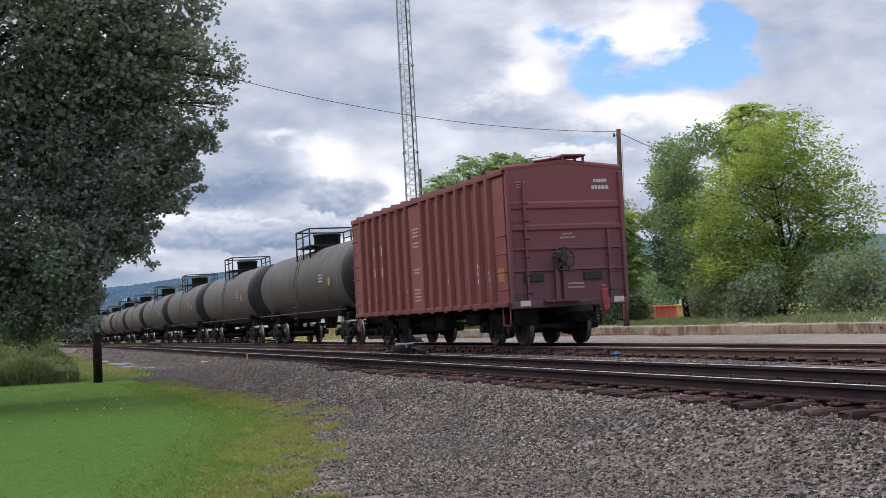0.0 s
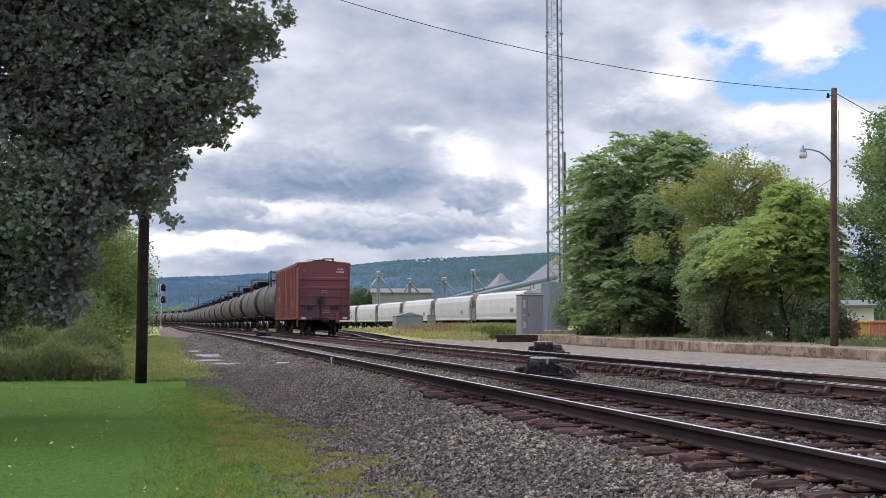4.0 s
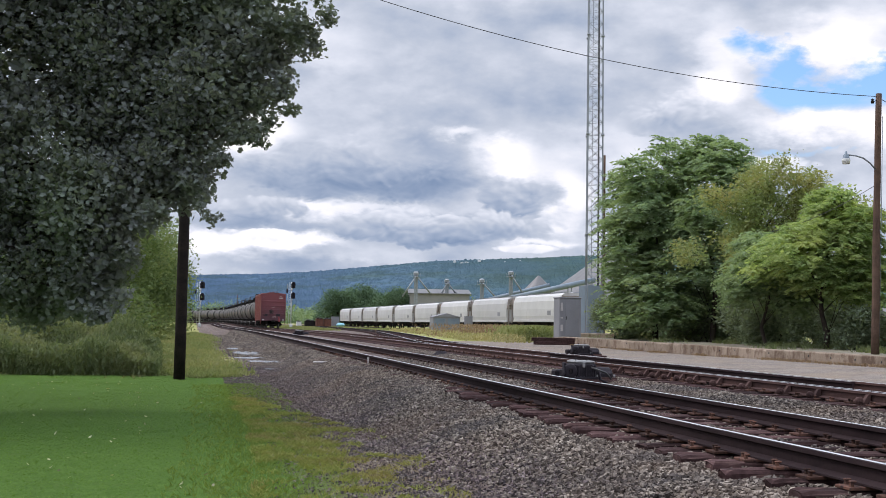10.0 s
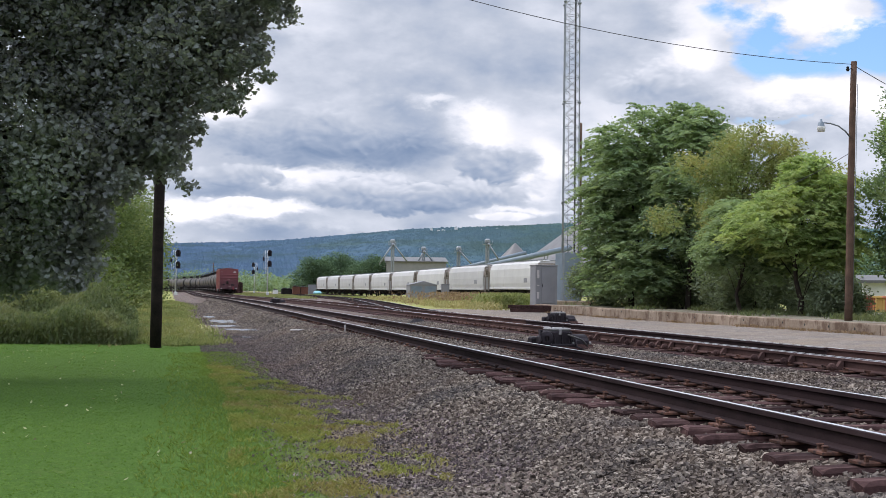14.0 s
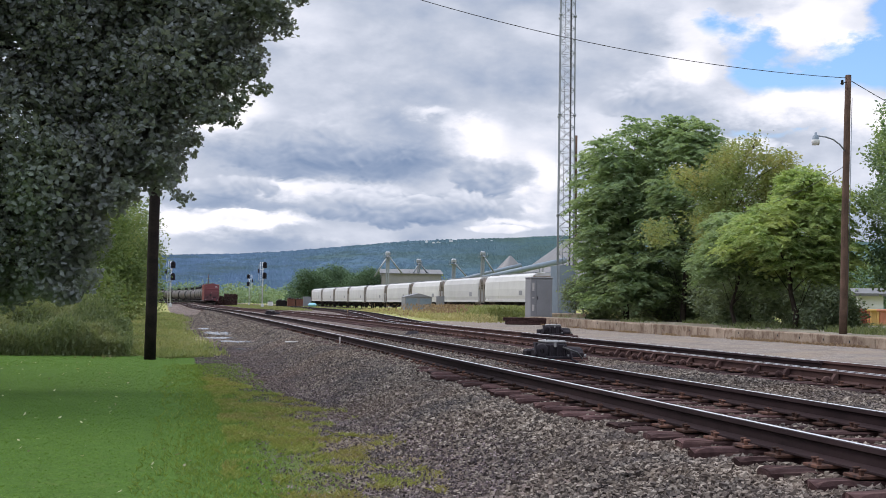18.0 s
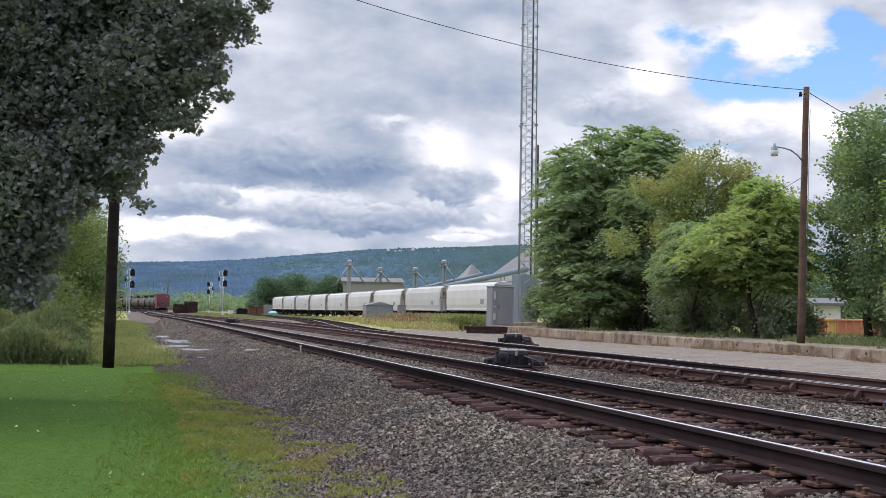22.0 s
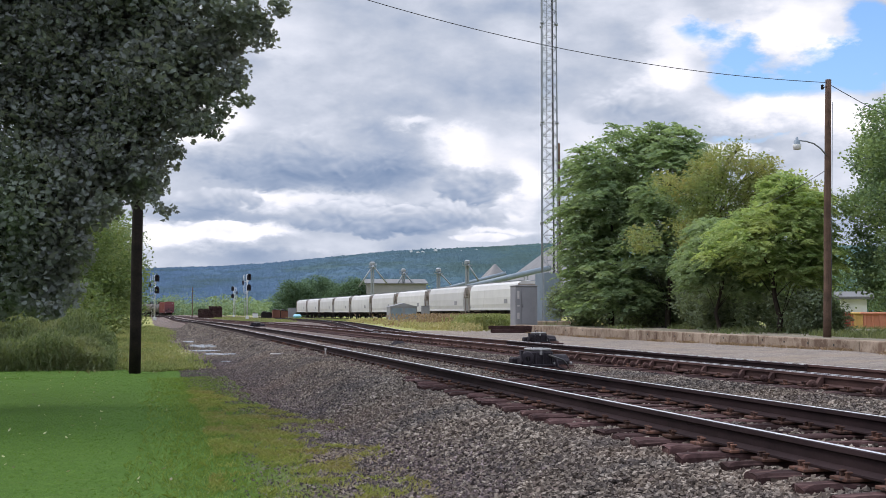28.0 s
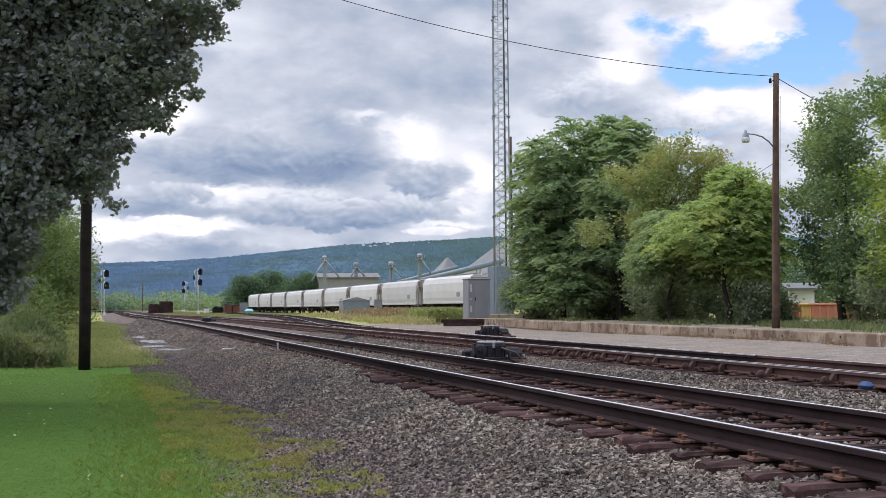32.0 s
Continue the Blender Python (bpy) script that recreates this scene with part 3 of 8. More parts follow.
                if axis == "y":
                    p = (p[0], p[2], p[1])
                elif axis == "x":
                    p = (p[2], p[0], p[1])
                vs.append((p[0] + c[0], p[1] + c[1], p[2] + c[2]))
        fs = [(k * n + i, k * n + (i + 1) % n, (k + 1) * n + (i + 1) % n, (k + 1) * n + i) for k in range(len(prof) - 1) for i in range(n)]
        return self.add(vs, fs, mi, smooth)

    def sweep(self, prof, path, mi=0, close=True, cap=True, smooth=False):
        """Carries a profile of (across, up) along a path of (x, y, z), across square to it in the plan."""
        vs, n = [], len(prof)
        P = [Vector(p) for p in path]
        for i, p in enumerate(P):
            d = (P[min(i + 1, len(P) - 1)] - P[max(i - 1, 0)])
            d.z = 0
            d.normalize()
            side = Vector((d.y, -d.x, 0))
            for a, u in prof:
                vs.append(p + side * a + Vector((0, 0, u)))
        fs = []
        for k in range(len(P) - 1):
            for i in range(n if close else n - 1):
                j = (i + 1) % n
                fs.append((k * n + i, k * n + j, (k + 1) * n + j, (k + 1) * n + i))
        if cap and close:
            fs.append(tuple(range(n)))
            fs.append(tuple((len(P) - 1) * n + i for i in reversed(range(n))))
        return self.add(vs, fs, mi, smooth)

    def mesh(self, name, *materials):
        me = bpy.data.meshes.new(name)
        me.from_pydata(self.v, [], self.f)
        for m in materials:
            me.materials.append(m)
        me.polygons.foreach_set("material_index", self.mi)
        me.polygons.foreach_set("use_smooth", self.sm)
        bm = bmesh.new()
        bm.from_mesh(me)
        bmesh.ops.recalc_face_normals(bm, faces=bm.faces)
        bm.to_mesh(me)
        bm.free()
        return me


def part(name, solid, material, parent, label="", at=None, kind=""):
    """Links a solid, or a mesh, as one mesh object under a thing or under a part."""
    mats = material if isinstance(material, (list, tuple)) else [material]
    me = solid.mesh(name, *mats) if isinstance(solid, Solid) else solid
    ob = new(name, me)
    if parent is not None:
        ob.parent = parent
    if at is not None:
        ob.matrix_basis = at
    tagged(ob, label, kind=kind)
    return ob


def thing(name, label, category, group="", at=None, kind=""):
    e = new(name)
    e.empty_display_size = 0.3
    tagged(e, label, category, group, kind)
    if at is not None:
        e.matrix_basis = at
    return e


def smooth(a, b, x):
    k = np.clip((np.asarray(x, float) - a) / (b - a), 0, 1)
    return k * k * (3 - 2 * k)


def fall(y):
    """The line drops a little with distance."""
    return -0.38 * smooth(60, 220, y)


WALL0, WALL_SLOPE = 15.23, 0.0702     # the old platform's edge: x = WALL0 + slope * y
WALL_Y0, WALL_Y1 = -12.0, 65.0
NEAR, MAIN = 4.99, 9.55               # the middles of the two tracks


def wall_x(y):
    return WALL0 + WALL_SLOPE * y


# ---- ground: one sheet to the horizon ----
def vnoise(x, y, seed=0):
    """Smooth noise over the plan, 0 to 1."""
    x, y = np.asarray(x, float), np.asarray(y, float)
    xi, yi = np.floor(x), np.floor(y)
    fx, fy = x - xi, y - yi
    fx, fy = fx * fx * (3 - 2 * fx), fy * fy * (3 - 2 * fy)

    def hsh(a, b):
        s = np.sin(a * 127.1 + b * 311.7 + seed * 74.7) * 43758.5453
        return s - np.floor(s)
    return (hsh(xi, yi) * (1 - fx) + hsh(xi + 1, yi) * fx) * (1 - fy) + (hsh(xi, yi + 1) * (1 - fx) + hsh(xi + 1, yi + 1) * fx) * fy


def lawn_edge(y):
    return 0.62 - 0.15 * smooth(16, 10, y) - 1.0 * smooth(10, 5.5, y) - 1.1 * smooth(6.5, 1, y) + 0.22 * (vnoise(y * 0.35, y * 0 + 3.3) - 0.5) + 0.16 * (vnoise(y * 1.3, y * 0 + 8.1) - 0.5)


def weed_edge(y):
    """How far the weeds run out over the gravel."""
    return np.interp(y, [0, 4, 7, 10, 13, 16.5, 19, 22, 24], [-0.7, 0.25, 1.2, 1.95, 2.05, 1.95, 1.45, 0.85, 0.6])


def height(x, y):
    """The ground's height; 0 is the top of the rails at the near end."""
    x, y = np.asarray(x, float), np.asarray(y, float)
    z = -0.66 + 0.0 * x
    x = x - 0.75 * smooth(35, 41, y) * smooth(420, 300, y) * smooth(4.0, 3.0, x)
    z = z + (0.405 + 0.05 * smooth(16.5, 20.5, y)) * smooth(2.1, 3.6, x) + 0.03 * smooth(3.75, 4.1, x) + (0.06 - 0.06 * smooth(16.5, 20.5, y)) * smooth(6.3, 6.7, x)                      # ballast shoulder up to the tie tops
    z = z - 0.05 * smooth(6.4, 6.9, x) + 0.05 * smooth(7.2, 7.7, x) - 0.055 * smooth(7.9, 8.3, x)
    z = z - 0.05 * smooth(11.0, 12.0, x) + 0.13 * smooth(50, 27, y) * smooth(11.6, 15.6, x) * smooth(20, 17, x - 0.0702 * y)
    z = z + 0.12 * smooth(-2, -14, x)
    z = z - 0.25 * smooth(26, 60, x)
    z = z + 0.10 * smooth(33, 40, y) * smooth(1.5, -1.0, x)
    z = z + 0.05 * (vnoise(x * 0.5, y * 0.4) - 0.5) * (smooth(2.2, 0.5, x) + smooth(13, 17, x)) * smooth(42, 26, y) + 0.02 * (vnoise(x * 2.1, y * 2.1, 2) - 0.5) * smooth(48, 38, y)
    z = z + fall(y) - 1.2 * smooth(500, 900, y) - 3.0 * smooth(120, 900, np.abs(x))
    return z


def branch_x(y):
    """The siding that leaves the main track to the right."""
    y = np.asarray(y, float)
    a = np.clip(y - 38, 0, 17)
    b = np.clip(y - 105, 0, 150)
    return MAIN + 0.0035 * a * a + 0.119 * np.clip(y - 55, 0, 50) + 0.119 * b - 0.0004 * b * b


def axis(*spans):
    """Grid lines: from, to, step, one span after another."""
    out = []
    for a, b, s in spans:
        out += list(np.arange(a, b - 1e-6, s))
    return np.array(out + [spans[-1][1]])


def geo(a, b, n):
    return list(np.geomspace(a, b, n))


def build_ground():
    gx = np.array([-v for v in reversed(geo(12, 4200, 26))][:-1] + list(axis((-12, -2, 0.5), (-2, 12, 0.2), (12, 30, 0.6))) + geo(31, 4200, 34))
    gy = np.array([-v for v in reversed(geo(16, 4200, 22))][:-1] + list(axis((-16, 4, 0.6), (4, 45, 0.22), (45, 110, 0.8))) + geo(111, 4800, 50))
    X, Y = np.meshgrid(gx, gy)
    Z = height(X, Y)
    nx, ny = len(gx), len(gy)
    v = np.stack([X.ravel(), Y.ravel(), Z.ravel()], 1)
    i = (np.arange(ny - 1)[:, None] * nx + np.arange(nx - 1)[None, :]).ravel()
    f = np.stack([i, i + 1, i + nx + 1, i + nx], 1)
    e = lawn_edge(Y)
    lawn = smooth(e + 1.6, e + 0.1, X) * smooth(33.5, 31.5, Y + 1.2 * (vnoise(X * 0.8, Y * 0.3) - 0.5))
    T3 = branch_x(Y)
    stone = smooth(e - 0.3, e + 0.3, X) * smooth(14.5, 11.5, X - np.clip(T3 - 9.55, 0, 200) * 1.0 - 3.0 * smooth(90, 200, Y) + 2.0 * smooth(35, 60, Y)) * smooth(900, 520, Y)
    stone = np.maximum(stone, smooth(4.5, 3.0, np.abs(X - 36.5)) * smooth(90, 110, Y) * smooth(480, 420, Y))
    verge = smooth(2.6, 1.2, X - 0.9 * (vnoise(Y * 0.2, X * 0.5, 5) - 0.5)) * smooth(33, 36, Y) * smooth(60, 44, Y)
    stone = stone * (1 - 0.8 * verge * smooth(2.2, 1.2, X))
    tar = smooth(11.3, 12.2, X) * smooth(wall_x(Y) + 6, wall_x(Y) + 2, X) * smooth(76, 66, Y) * (Y > -30)
    weedy = smooth(e - 0.5, e, X) * smooth(0.35, -0.45, X - weed_edge(Y) + 0.9 * (vnoise(X * 0.9, Y * 0.7, 11) - 0.5)) * smooth(25, 22, Y)
    weedy = np.maximum(weedy, 0.37 * smooth(42, 52, Y) * smooth(4.2, 2.2, X) * smooth(e - 0.4, e, X) * smooth(330, 250, Y))
    me = big_mesh("ground", v, f, ground_material())
    me.polygons.foreach_set("use_smooth", np.ones(len(f), bool))
    at = me.color_attributes.new("zone", "FLOAT_COLOR", "POINT")
    at.data.foreach_set("color", np.stack([lawn.ravel(), stone.ravel(), tar.ravel(), weedy.ravel()], 1).astype(np.float32).ravel())
    tagged(new("ground", me), "mown lawn, grey gravel and rough grassland beside the tracks", "ground", kind="structure")


def ground_material():
    m, t, b, _ = principled("ground_mix")
    zone = t.node("ShaderNodeSeparateColor")
    attr = t.node("ShaderNodeAttribute", attribute_name="zone")
    t.put(zone.inputs[0], attr.outputs["Color"])
    p = t.node("ShaderNodeTexCoord").outputs["Object"]
    n1, n2, n3 = t.noise(p, 0.5, 5, 0.6), t.noise(p, 5.0, 6, 0.65), t.noise(p, 26.0, 5, 0.7)
    rag = t.math("MULTIPLY", t.math("SUBTRACT", t.math("ADD", t.math("MULTIPLY", n1, 0.4), t.math("MULTIPLY", n2, 0.6)), 0.5), 1.5)

    def mask(s, soft=0.08):
        return t.ramp(t.math("ADD", s, rag), (0.5 - soft, 0.0), (0.5 + soft, 1.0))
    field = t.mix(t.ramp(n1, (0.35, 0.0), (0.65, 1.0)), (0.29, 0.29, 0.10), (0.38, 0.36, 0.15))
    field = t.mix(t.ramp(n2, (0.3, 0.0), (0.7, 0.6)), field, (0.19, 0.22, 0.07))
    lawn = t.mix(t.ramp(n2, (0.3, 0.0), (0.7, 1.0)), (0.060, 0.122, 0.024), (0.092, 0.162, 0.031))
    lawn = t.mix(t.ramp(n1, (0.4, 0.0), (0.7, 0.5)), lawn, (0.092, 0.160, 0.031))
    lawn = t.mix(t.ramp(n3, (0.38, 0.55), (0.56, 0.0)), lawn, (0.048, 0.104, 0.020))
    lawn = t.mix(t.ramp(n3, (0.58, 0.0), (0.72, 0.5)), lawn, (0.125, 0.195, 0.045))
    vor = t.node("ShaderNodeTexVoronoi")
    t.put(vor.inputs["Vector"], p)
    vor.inputs["Scale"].default_value = 27.0
    tone = t.node("ShaderNodeSeparateColor")
    t.put(tone.inputs[0], vor.outputs["Color"])
    stone = t.ramp(t.math("ADD", t.math("MULTIPLY", tone.outputs[0], 0.7), t.math("MULTIPLY", n3, 0.3)), (0.1, (0.055, 0.043, 0.041)), (0.5, (0.165, 0.132, 0.124)), (0.95, (0.36, 0.295, 0.28)))
    stone = t.mix(t.ramp(n1, (0.42, 0.0), (0.62, 0.75)), stone, (0.15, 0.115, 0.09))
    n4 = t.noise(p, 1.7, 6, 0.7)
    stone = t.mix(t.ramp(n4, (0.40, 0.55), (0.55, 0.0)), stone, (0.075, 0.060, 0.051))
    stone = t.mix(t.ramp(n4, (0.55, 0.0), (0.72, 0.45)), stone, (0.27, 0.235, 0.20))
    tar = t.mix(t.ramp(t.math("ADD", t.math("MULTIPLY", n2, 0.5), t.math("MULTIPLY", n3, 0.5)), (0.35, 0.0), (0.65, 1.0)), (0.215, 0.182, 0.155), (0.41, 0.352, 0.305))
    tar = t.mix(t.math("MULTIPLY", tone.outputs[1], 0.55), tar, (0.11, 0.10, 0.093))
    tar = t.mix(t.ramp(n4, (0.38, 0.5), (0.56, 0.0)), tar, (0.13, 0.115, 0.105))
    tar = t.mix(t.ramp(n1, (0.45, 0.0), (0.65, 0.55)), tar, (0.29, 0.225, 0.165))
    col = t.mix(mask(zone.outputs[1]), field, stone)
    col = t.mix(mask(zone.outputs[2]), col, tar)
    dry = t.mix(t.ramp(n2, (0.35, 0.0), (0.65, 1.0)), (0.165, 0.112, 0.08), (0.215, 0.18, 0.085))
    col = t.mix(t.math("MULTIPLY", mask(attr.outputs["Alpha"]), 0.68), col, dry)
    col = t.mix(mask(zone.outputs[0], 0.38), col, lawn)
    t.put(b.inputs["Base Color"], col)
    b.inputs["Roughness"].default_value = 0.92
    b.inputs["Specular IOR Level"].default_value = 0.06
    n = t.node("ShaderNodeBump")
    n.inputs["Strength"].default_value, n.inputs["Distance"].default_value = 0.8, 0.04
    t.put(n.inputs["Height"], t.math("ADD", t.math("MULTIPLY", vor.outputs["Distance"], -0.8), n3))
    t.put(b.inputs["Normal"], n.outputs[0])
    return m


build_ground()


# ---- tracks ----
RAIL = [(-0.037, -0.004), (-0.021, 0.0), (0.023, 0.0), (0.037, -0.004), (0.039, -0.035), (0.012, -0.048), (0.010, -0.118), (0.076, -0.139), (0.076, -0.152), (-0.076, -0.152), (-0.076, -0.139), (-0.010, -0.118), (-0.012, -0.048), (-0.039, -0.035)]


def rail_mesh(path, off, side="rail_side"):
    """A rail with a bright running surface on a dark rusty body."""
    s = Solid()
    s.sweep(RAIL, [(x, y, z) for x, y, z in path], cap=True)
    s.mi = [1 if k % 14 == 1 and k < 14 * (len(path) - 1) else 0 for k in range(len(s.f))]
    me = s.mesh("rail", M[side], M["rail_top"])
    return me


def shifted(path, d):
    out = []
    P = [Vector(p) for p in path]
    for i, p in enumerate(P):
        t_ = P[min(i + 1, len(P) - 1)] - P[max(i - 1, 0)]
        t_.z = 0
        t_.normalize()
        out.append(tuple(p + Vector((t_.y, -t_.x, 0)) * d))
    return out


def curve_left(y):
    """The line bends to the left far off."""
    k = np.clip(np.asarray(y, float) - 330, 0, None)
    return -k * k / 1300.0


def line_point(mid, y):
    return (float(mid + curve_left(y)), float(y), float(fall(y)))


def main_path(mid, y0=-40.0, y1=560.0):
    ys = list(np.arange(y0, 60, 20)) + list(np.arange(60, 330, 15)) + list(np.arange(330, y1 + 1, 12))
    return [line_point(mid, y) for y in ys]


def branch_path():
    return [(float(branch_x(y)), float(y), float(fall(y))) for y in list(range(40, 120, 6)) + list(range(120, 300, 15))]


TIES_LATER = []       # single pieces are laid last


def build_track(name, path, label, tie_len, ties, plates, seed):
    e = thing(name, label, "railway track", kind="structure")
    for d in (-0.7525, 0.7525):
        part("rail", rail_mesh(shifted(path, d), d, "rail_side" if seed == 1 else "rail_rust"), None, e)
    TIES_LATER.append((e, tie_len, ties, plates, seed))
    return e


near_track = build_track("track_near", main_path(NEAR), "straight track with rusty rails on worn wooden ties", 2.5, (-12.0, 300, 0.5), (-3, 42), 1)
main_track = build_track("track_main", main_path(MAIN), "second straight track with rusty rails on wooden ties", 2.6, (-12.0, 300, 0.52), (3, 45), 2)


def build_branch():
    e = thing("track_branch", "siding track that leaves the main track by a turnout", "railway track", kind="structure")
    p = branch_path()
    for d in (-0.7525, 0.7525):
        part("rail", rail_mesh(shifted(p, d), d), None, e)
    # the frog and guard rails of the turnout, and its joint bars
    g = [line_point(MAIN - 0.60, y) for y in (9.0, 9.6, 22.0, 22.6)]
    part("guard_rail", rail_mesh(g, 0), None, e)
    g = [line_point(MAIN + 0.60, y) for y in (17.5, 18.1, 33.5, 34.1)]
    part("guard_rail", rail_mesh(g, 0), None, e)
    br = Solid().box((-0.05, 0, -0.105), (0.26, 0.15, 0.025), bevel=0.005)
    br.add([(0.085, -0.035, -0.09), (-0.04, -0.035, -0.09), (0.085, -0.035, 0.035), (0.05, -0.035, 0.035), (0.085, 0.035, -0.09), (-0.04, 0.035, -0.09), (0.085, 0.035, 0.035), (0.05, 0.035, 0.035)],
           [(0, 2, 3, 1), (4, 5, 7, 6), (1, 3, 7, 5), (3, 2, 6, 7), (0, 1, 5, 4), (0, 4, 6, 2)])
    br.lathe([(0.02, -0.025), (0.052, -0.025), (0.052, 0.025), (0.02, 0.025)], 12, (-0.085, -0.03, -0.045), "y").tube((-0.085, -0.08, -0.045), (-0.085, 0.05, -0.045), 0.018, 6)
    me = br.mesh("rail_brace", M["rail_rust"])
    for i, y in enumerate((13.2, 14.7, 16.0, 16.9, 18.2, 19.3, 20.3, 20.9, 21.5, 22.1, 22.7, 24.2, 26.0)):
        part("rail_brace", me, None, e, at=pose(MAIN - 0.7525 - 0.12, y, -0.07))
    # far yard track under the hopper wagons
    e2 = thing("track_yard", "yard track under a row of hopper wagons", "railway track", kind="structure")
    p = [(36.5, y, float(fall(y)) - 0.05) for y in range(100, 460, 20)]
    for d in (-0.7525, 0.7525):
        part("rail", rail_mesh(shifted(p, d), d), None, e2)
    s = Solid()
    for y in np.arange(44, 250, 0.6):
        x = float(branch_x(y))
        if x - MAIN > 0.25:
            s.box((x, y, float(fall(y)) - 0.251), (2.6, 0.22, 0.17))
    part("far_ties", s, M["tie"], e, kind="stuff")


build_branch()


# ---- train ----
def wheelset(parent, y, name="wheelset"):
    s = Solid()
    s.tube((-0.95, 0, 0), (0.95, 0, 0), 0.08, 10)
    for k in (-1, 1):
        s.lathe([(0.0, 0.70 * k), (0.20, 0.70 * k), (0.21, 0.735 * k), (0.38, 0.745 * k), (0.40, 0.71 * k), (0.485, 0.685 * k), (0.485, 0.715 * k)], 28, axis="x", mi=0)
        s.lathe([(0.485, 0.715 * k), (0.46, 0.735 * k), (0.454, 0.80 * k)], 28, axis="x", mi=1)
        s.lathe([(0.454, 0.80 * k), (0.448, 0.828 * k), (0.40, 0.83 * k), (0.37, 0.79 * k), (0.18, 0.80 * k), (0.17, 0.86 * k), (0.0, 0.86 * k)], 28, axis="x", mi=0)
    return part(name, s, [M["wheel"], M["tread"]], parent, at=pose(0, y, 0.457))


def truck(parent, y):
    """A two-axle truck: side frames with springs, bolster, brake beams, two wheelsets."""
    s = Solid()
    s.box((0, 0, 0.62), (2.1, 0.42, 0.22), bevel=0.03)
    for yy in (-0.42, 0.42):
        s.box((0, yy, 0.36), (1.35, 0.08, 0.12))
    t_ = part("truck", s, M["under"], parent, at=pose(0, y, 0))
    for k in (-1, 1):
        f = Solid()
        f.box((0, 0, 0.74), (0.14, 1.25, 0.14), bevel=0.03)
        f.box((0, 0, 0.26), (0.14, 0.75, 0.12), bevel=0.03)
        for q in (-1, 1):
            f.box((0, q * 0.88, 0.50), (0.20, 0.34, 0.30), bevel=0.05)
            f.box((0, q * 0.52, 0.48), (0.12, 0.14, 0.52), m=pose(0, 0, 0, 28 * q, 0, 0).to_3x3())
            f.box((0, q * 0.27, 0.48), (0.12, 0.08, 0.46))
            f.tube((0.1 * k, q * 0.88, 0.457), (0.19 * k, q * 0.88, 0.457), 0.11, 12)
        for q in (-0.12, 0.0, 0.12):
            f.tube((0, q, 0.32), (0, q, 0.66), 0.05, 8)
        part("side_frame", f, M["under"], t_, at=pose(1.0 * k, 0, 0))
    return t_, [wheelset(t_, 0.88), wheelset(t_, -0.88)]


def coupler(parent, y, s_):
    c = Solid()
    c.box((0, 0.35 * s_, 0.85), (0.16, 0.7, 0.18), bevel=0.02)
    c.box((0.05, 0.78 * s_, 0.85), (0.34, 0.26, 0.28), bevel=0.07)
    c.box((-0.12, 0.90 * s_, 0.85), (0.12, 0.22, 0.24), bevel=0.05)
    part("coupler", c, M["under"], parent, at=pose(0, y, 0))
    p = Solid().pipe([(0.35, y, 0.75), (0.38, y + 0.4 * s_, 0.55), (0.3, y + 0.8 * s_, 0.50)], 0.03, 6)
    part("air_hose", p, M["under"], parent)


def bars(s, x, y, z, w, hgt, n, face, mi=0):
    """Rows of unreadable lettering as plain bars on a face: 'left' looks to -x, 'rear' to -y."""
    for i in range(n):
        zz = z - i * hgt * 1.7
        ww = w * (1.0, 0.8, 0.92, 0.7)[i % 4]
        if face == "left":
            s.box((x, y, zz), (0.006, ww, hgt))
        else:
            s.box((x, y, zz), (ww, 0.006, hgt))


RIB = ((0.0, -0.13), (-0.07, -0.10), (-0.115, -0.075), (-0.13, -0.03), (-0.13, 0.03), (-0.115, 0.075), (-0.07, 0.10), (0.0, 0.13))


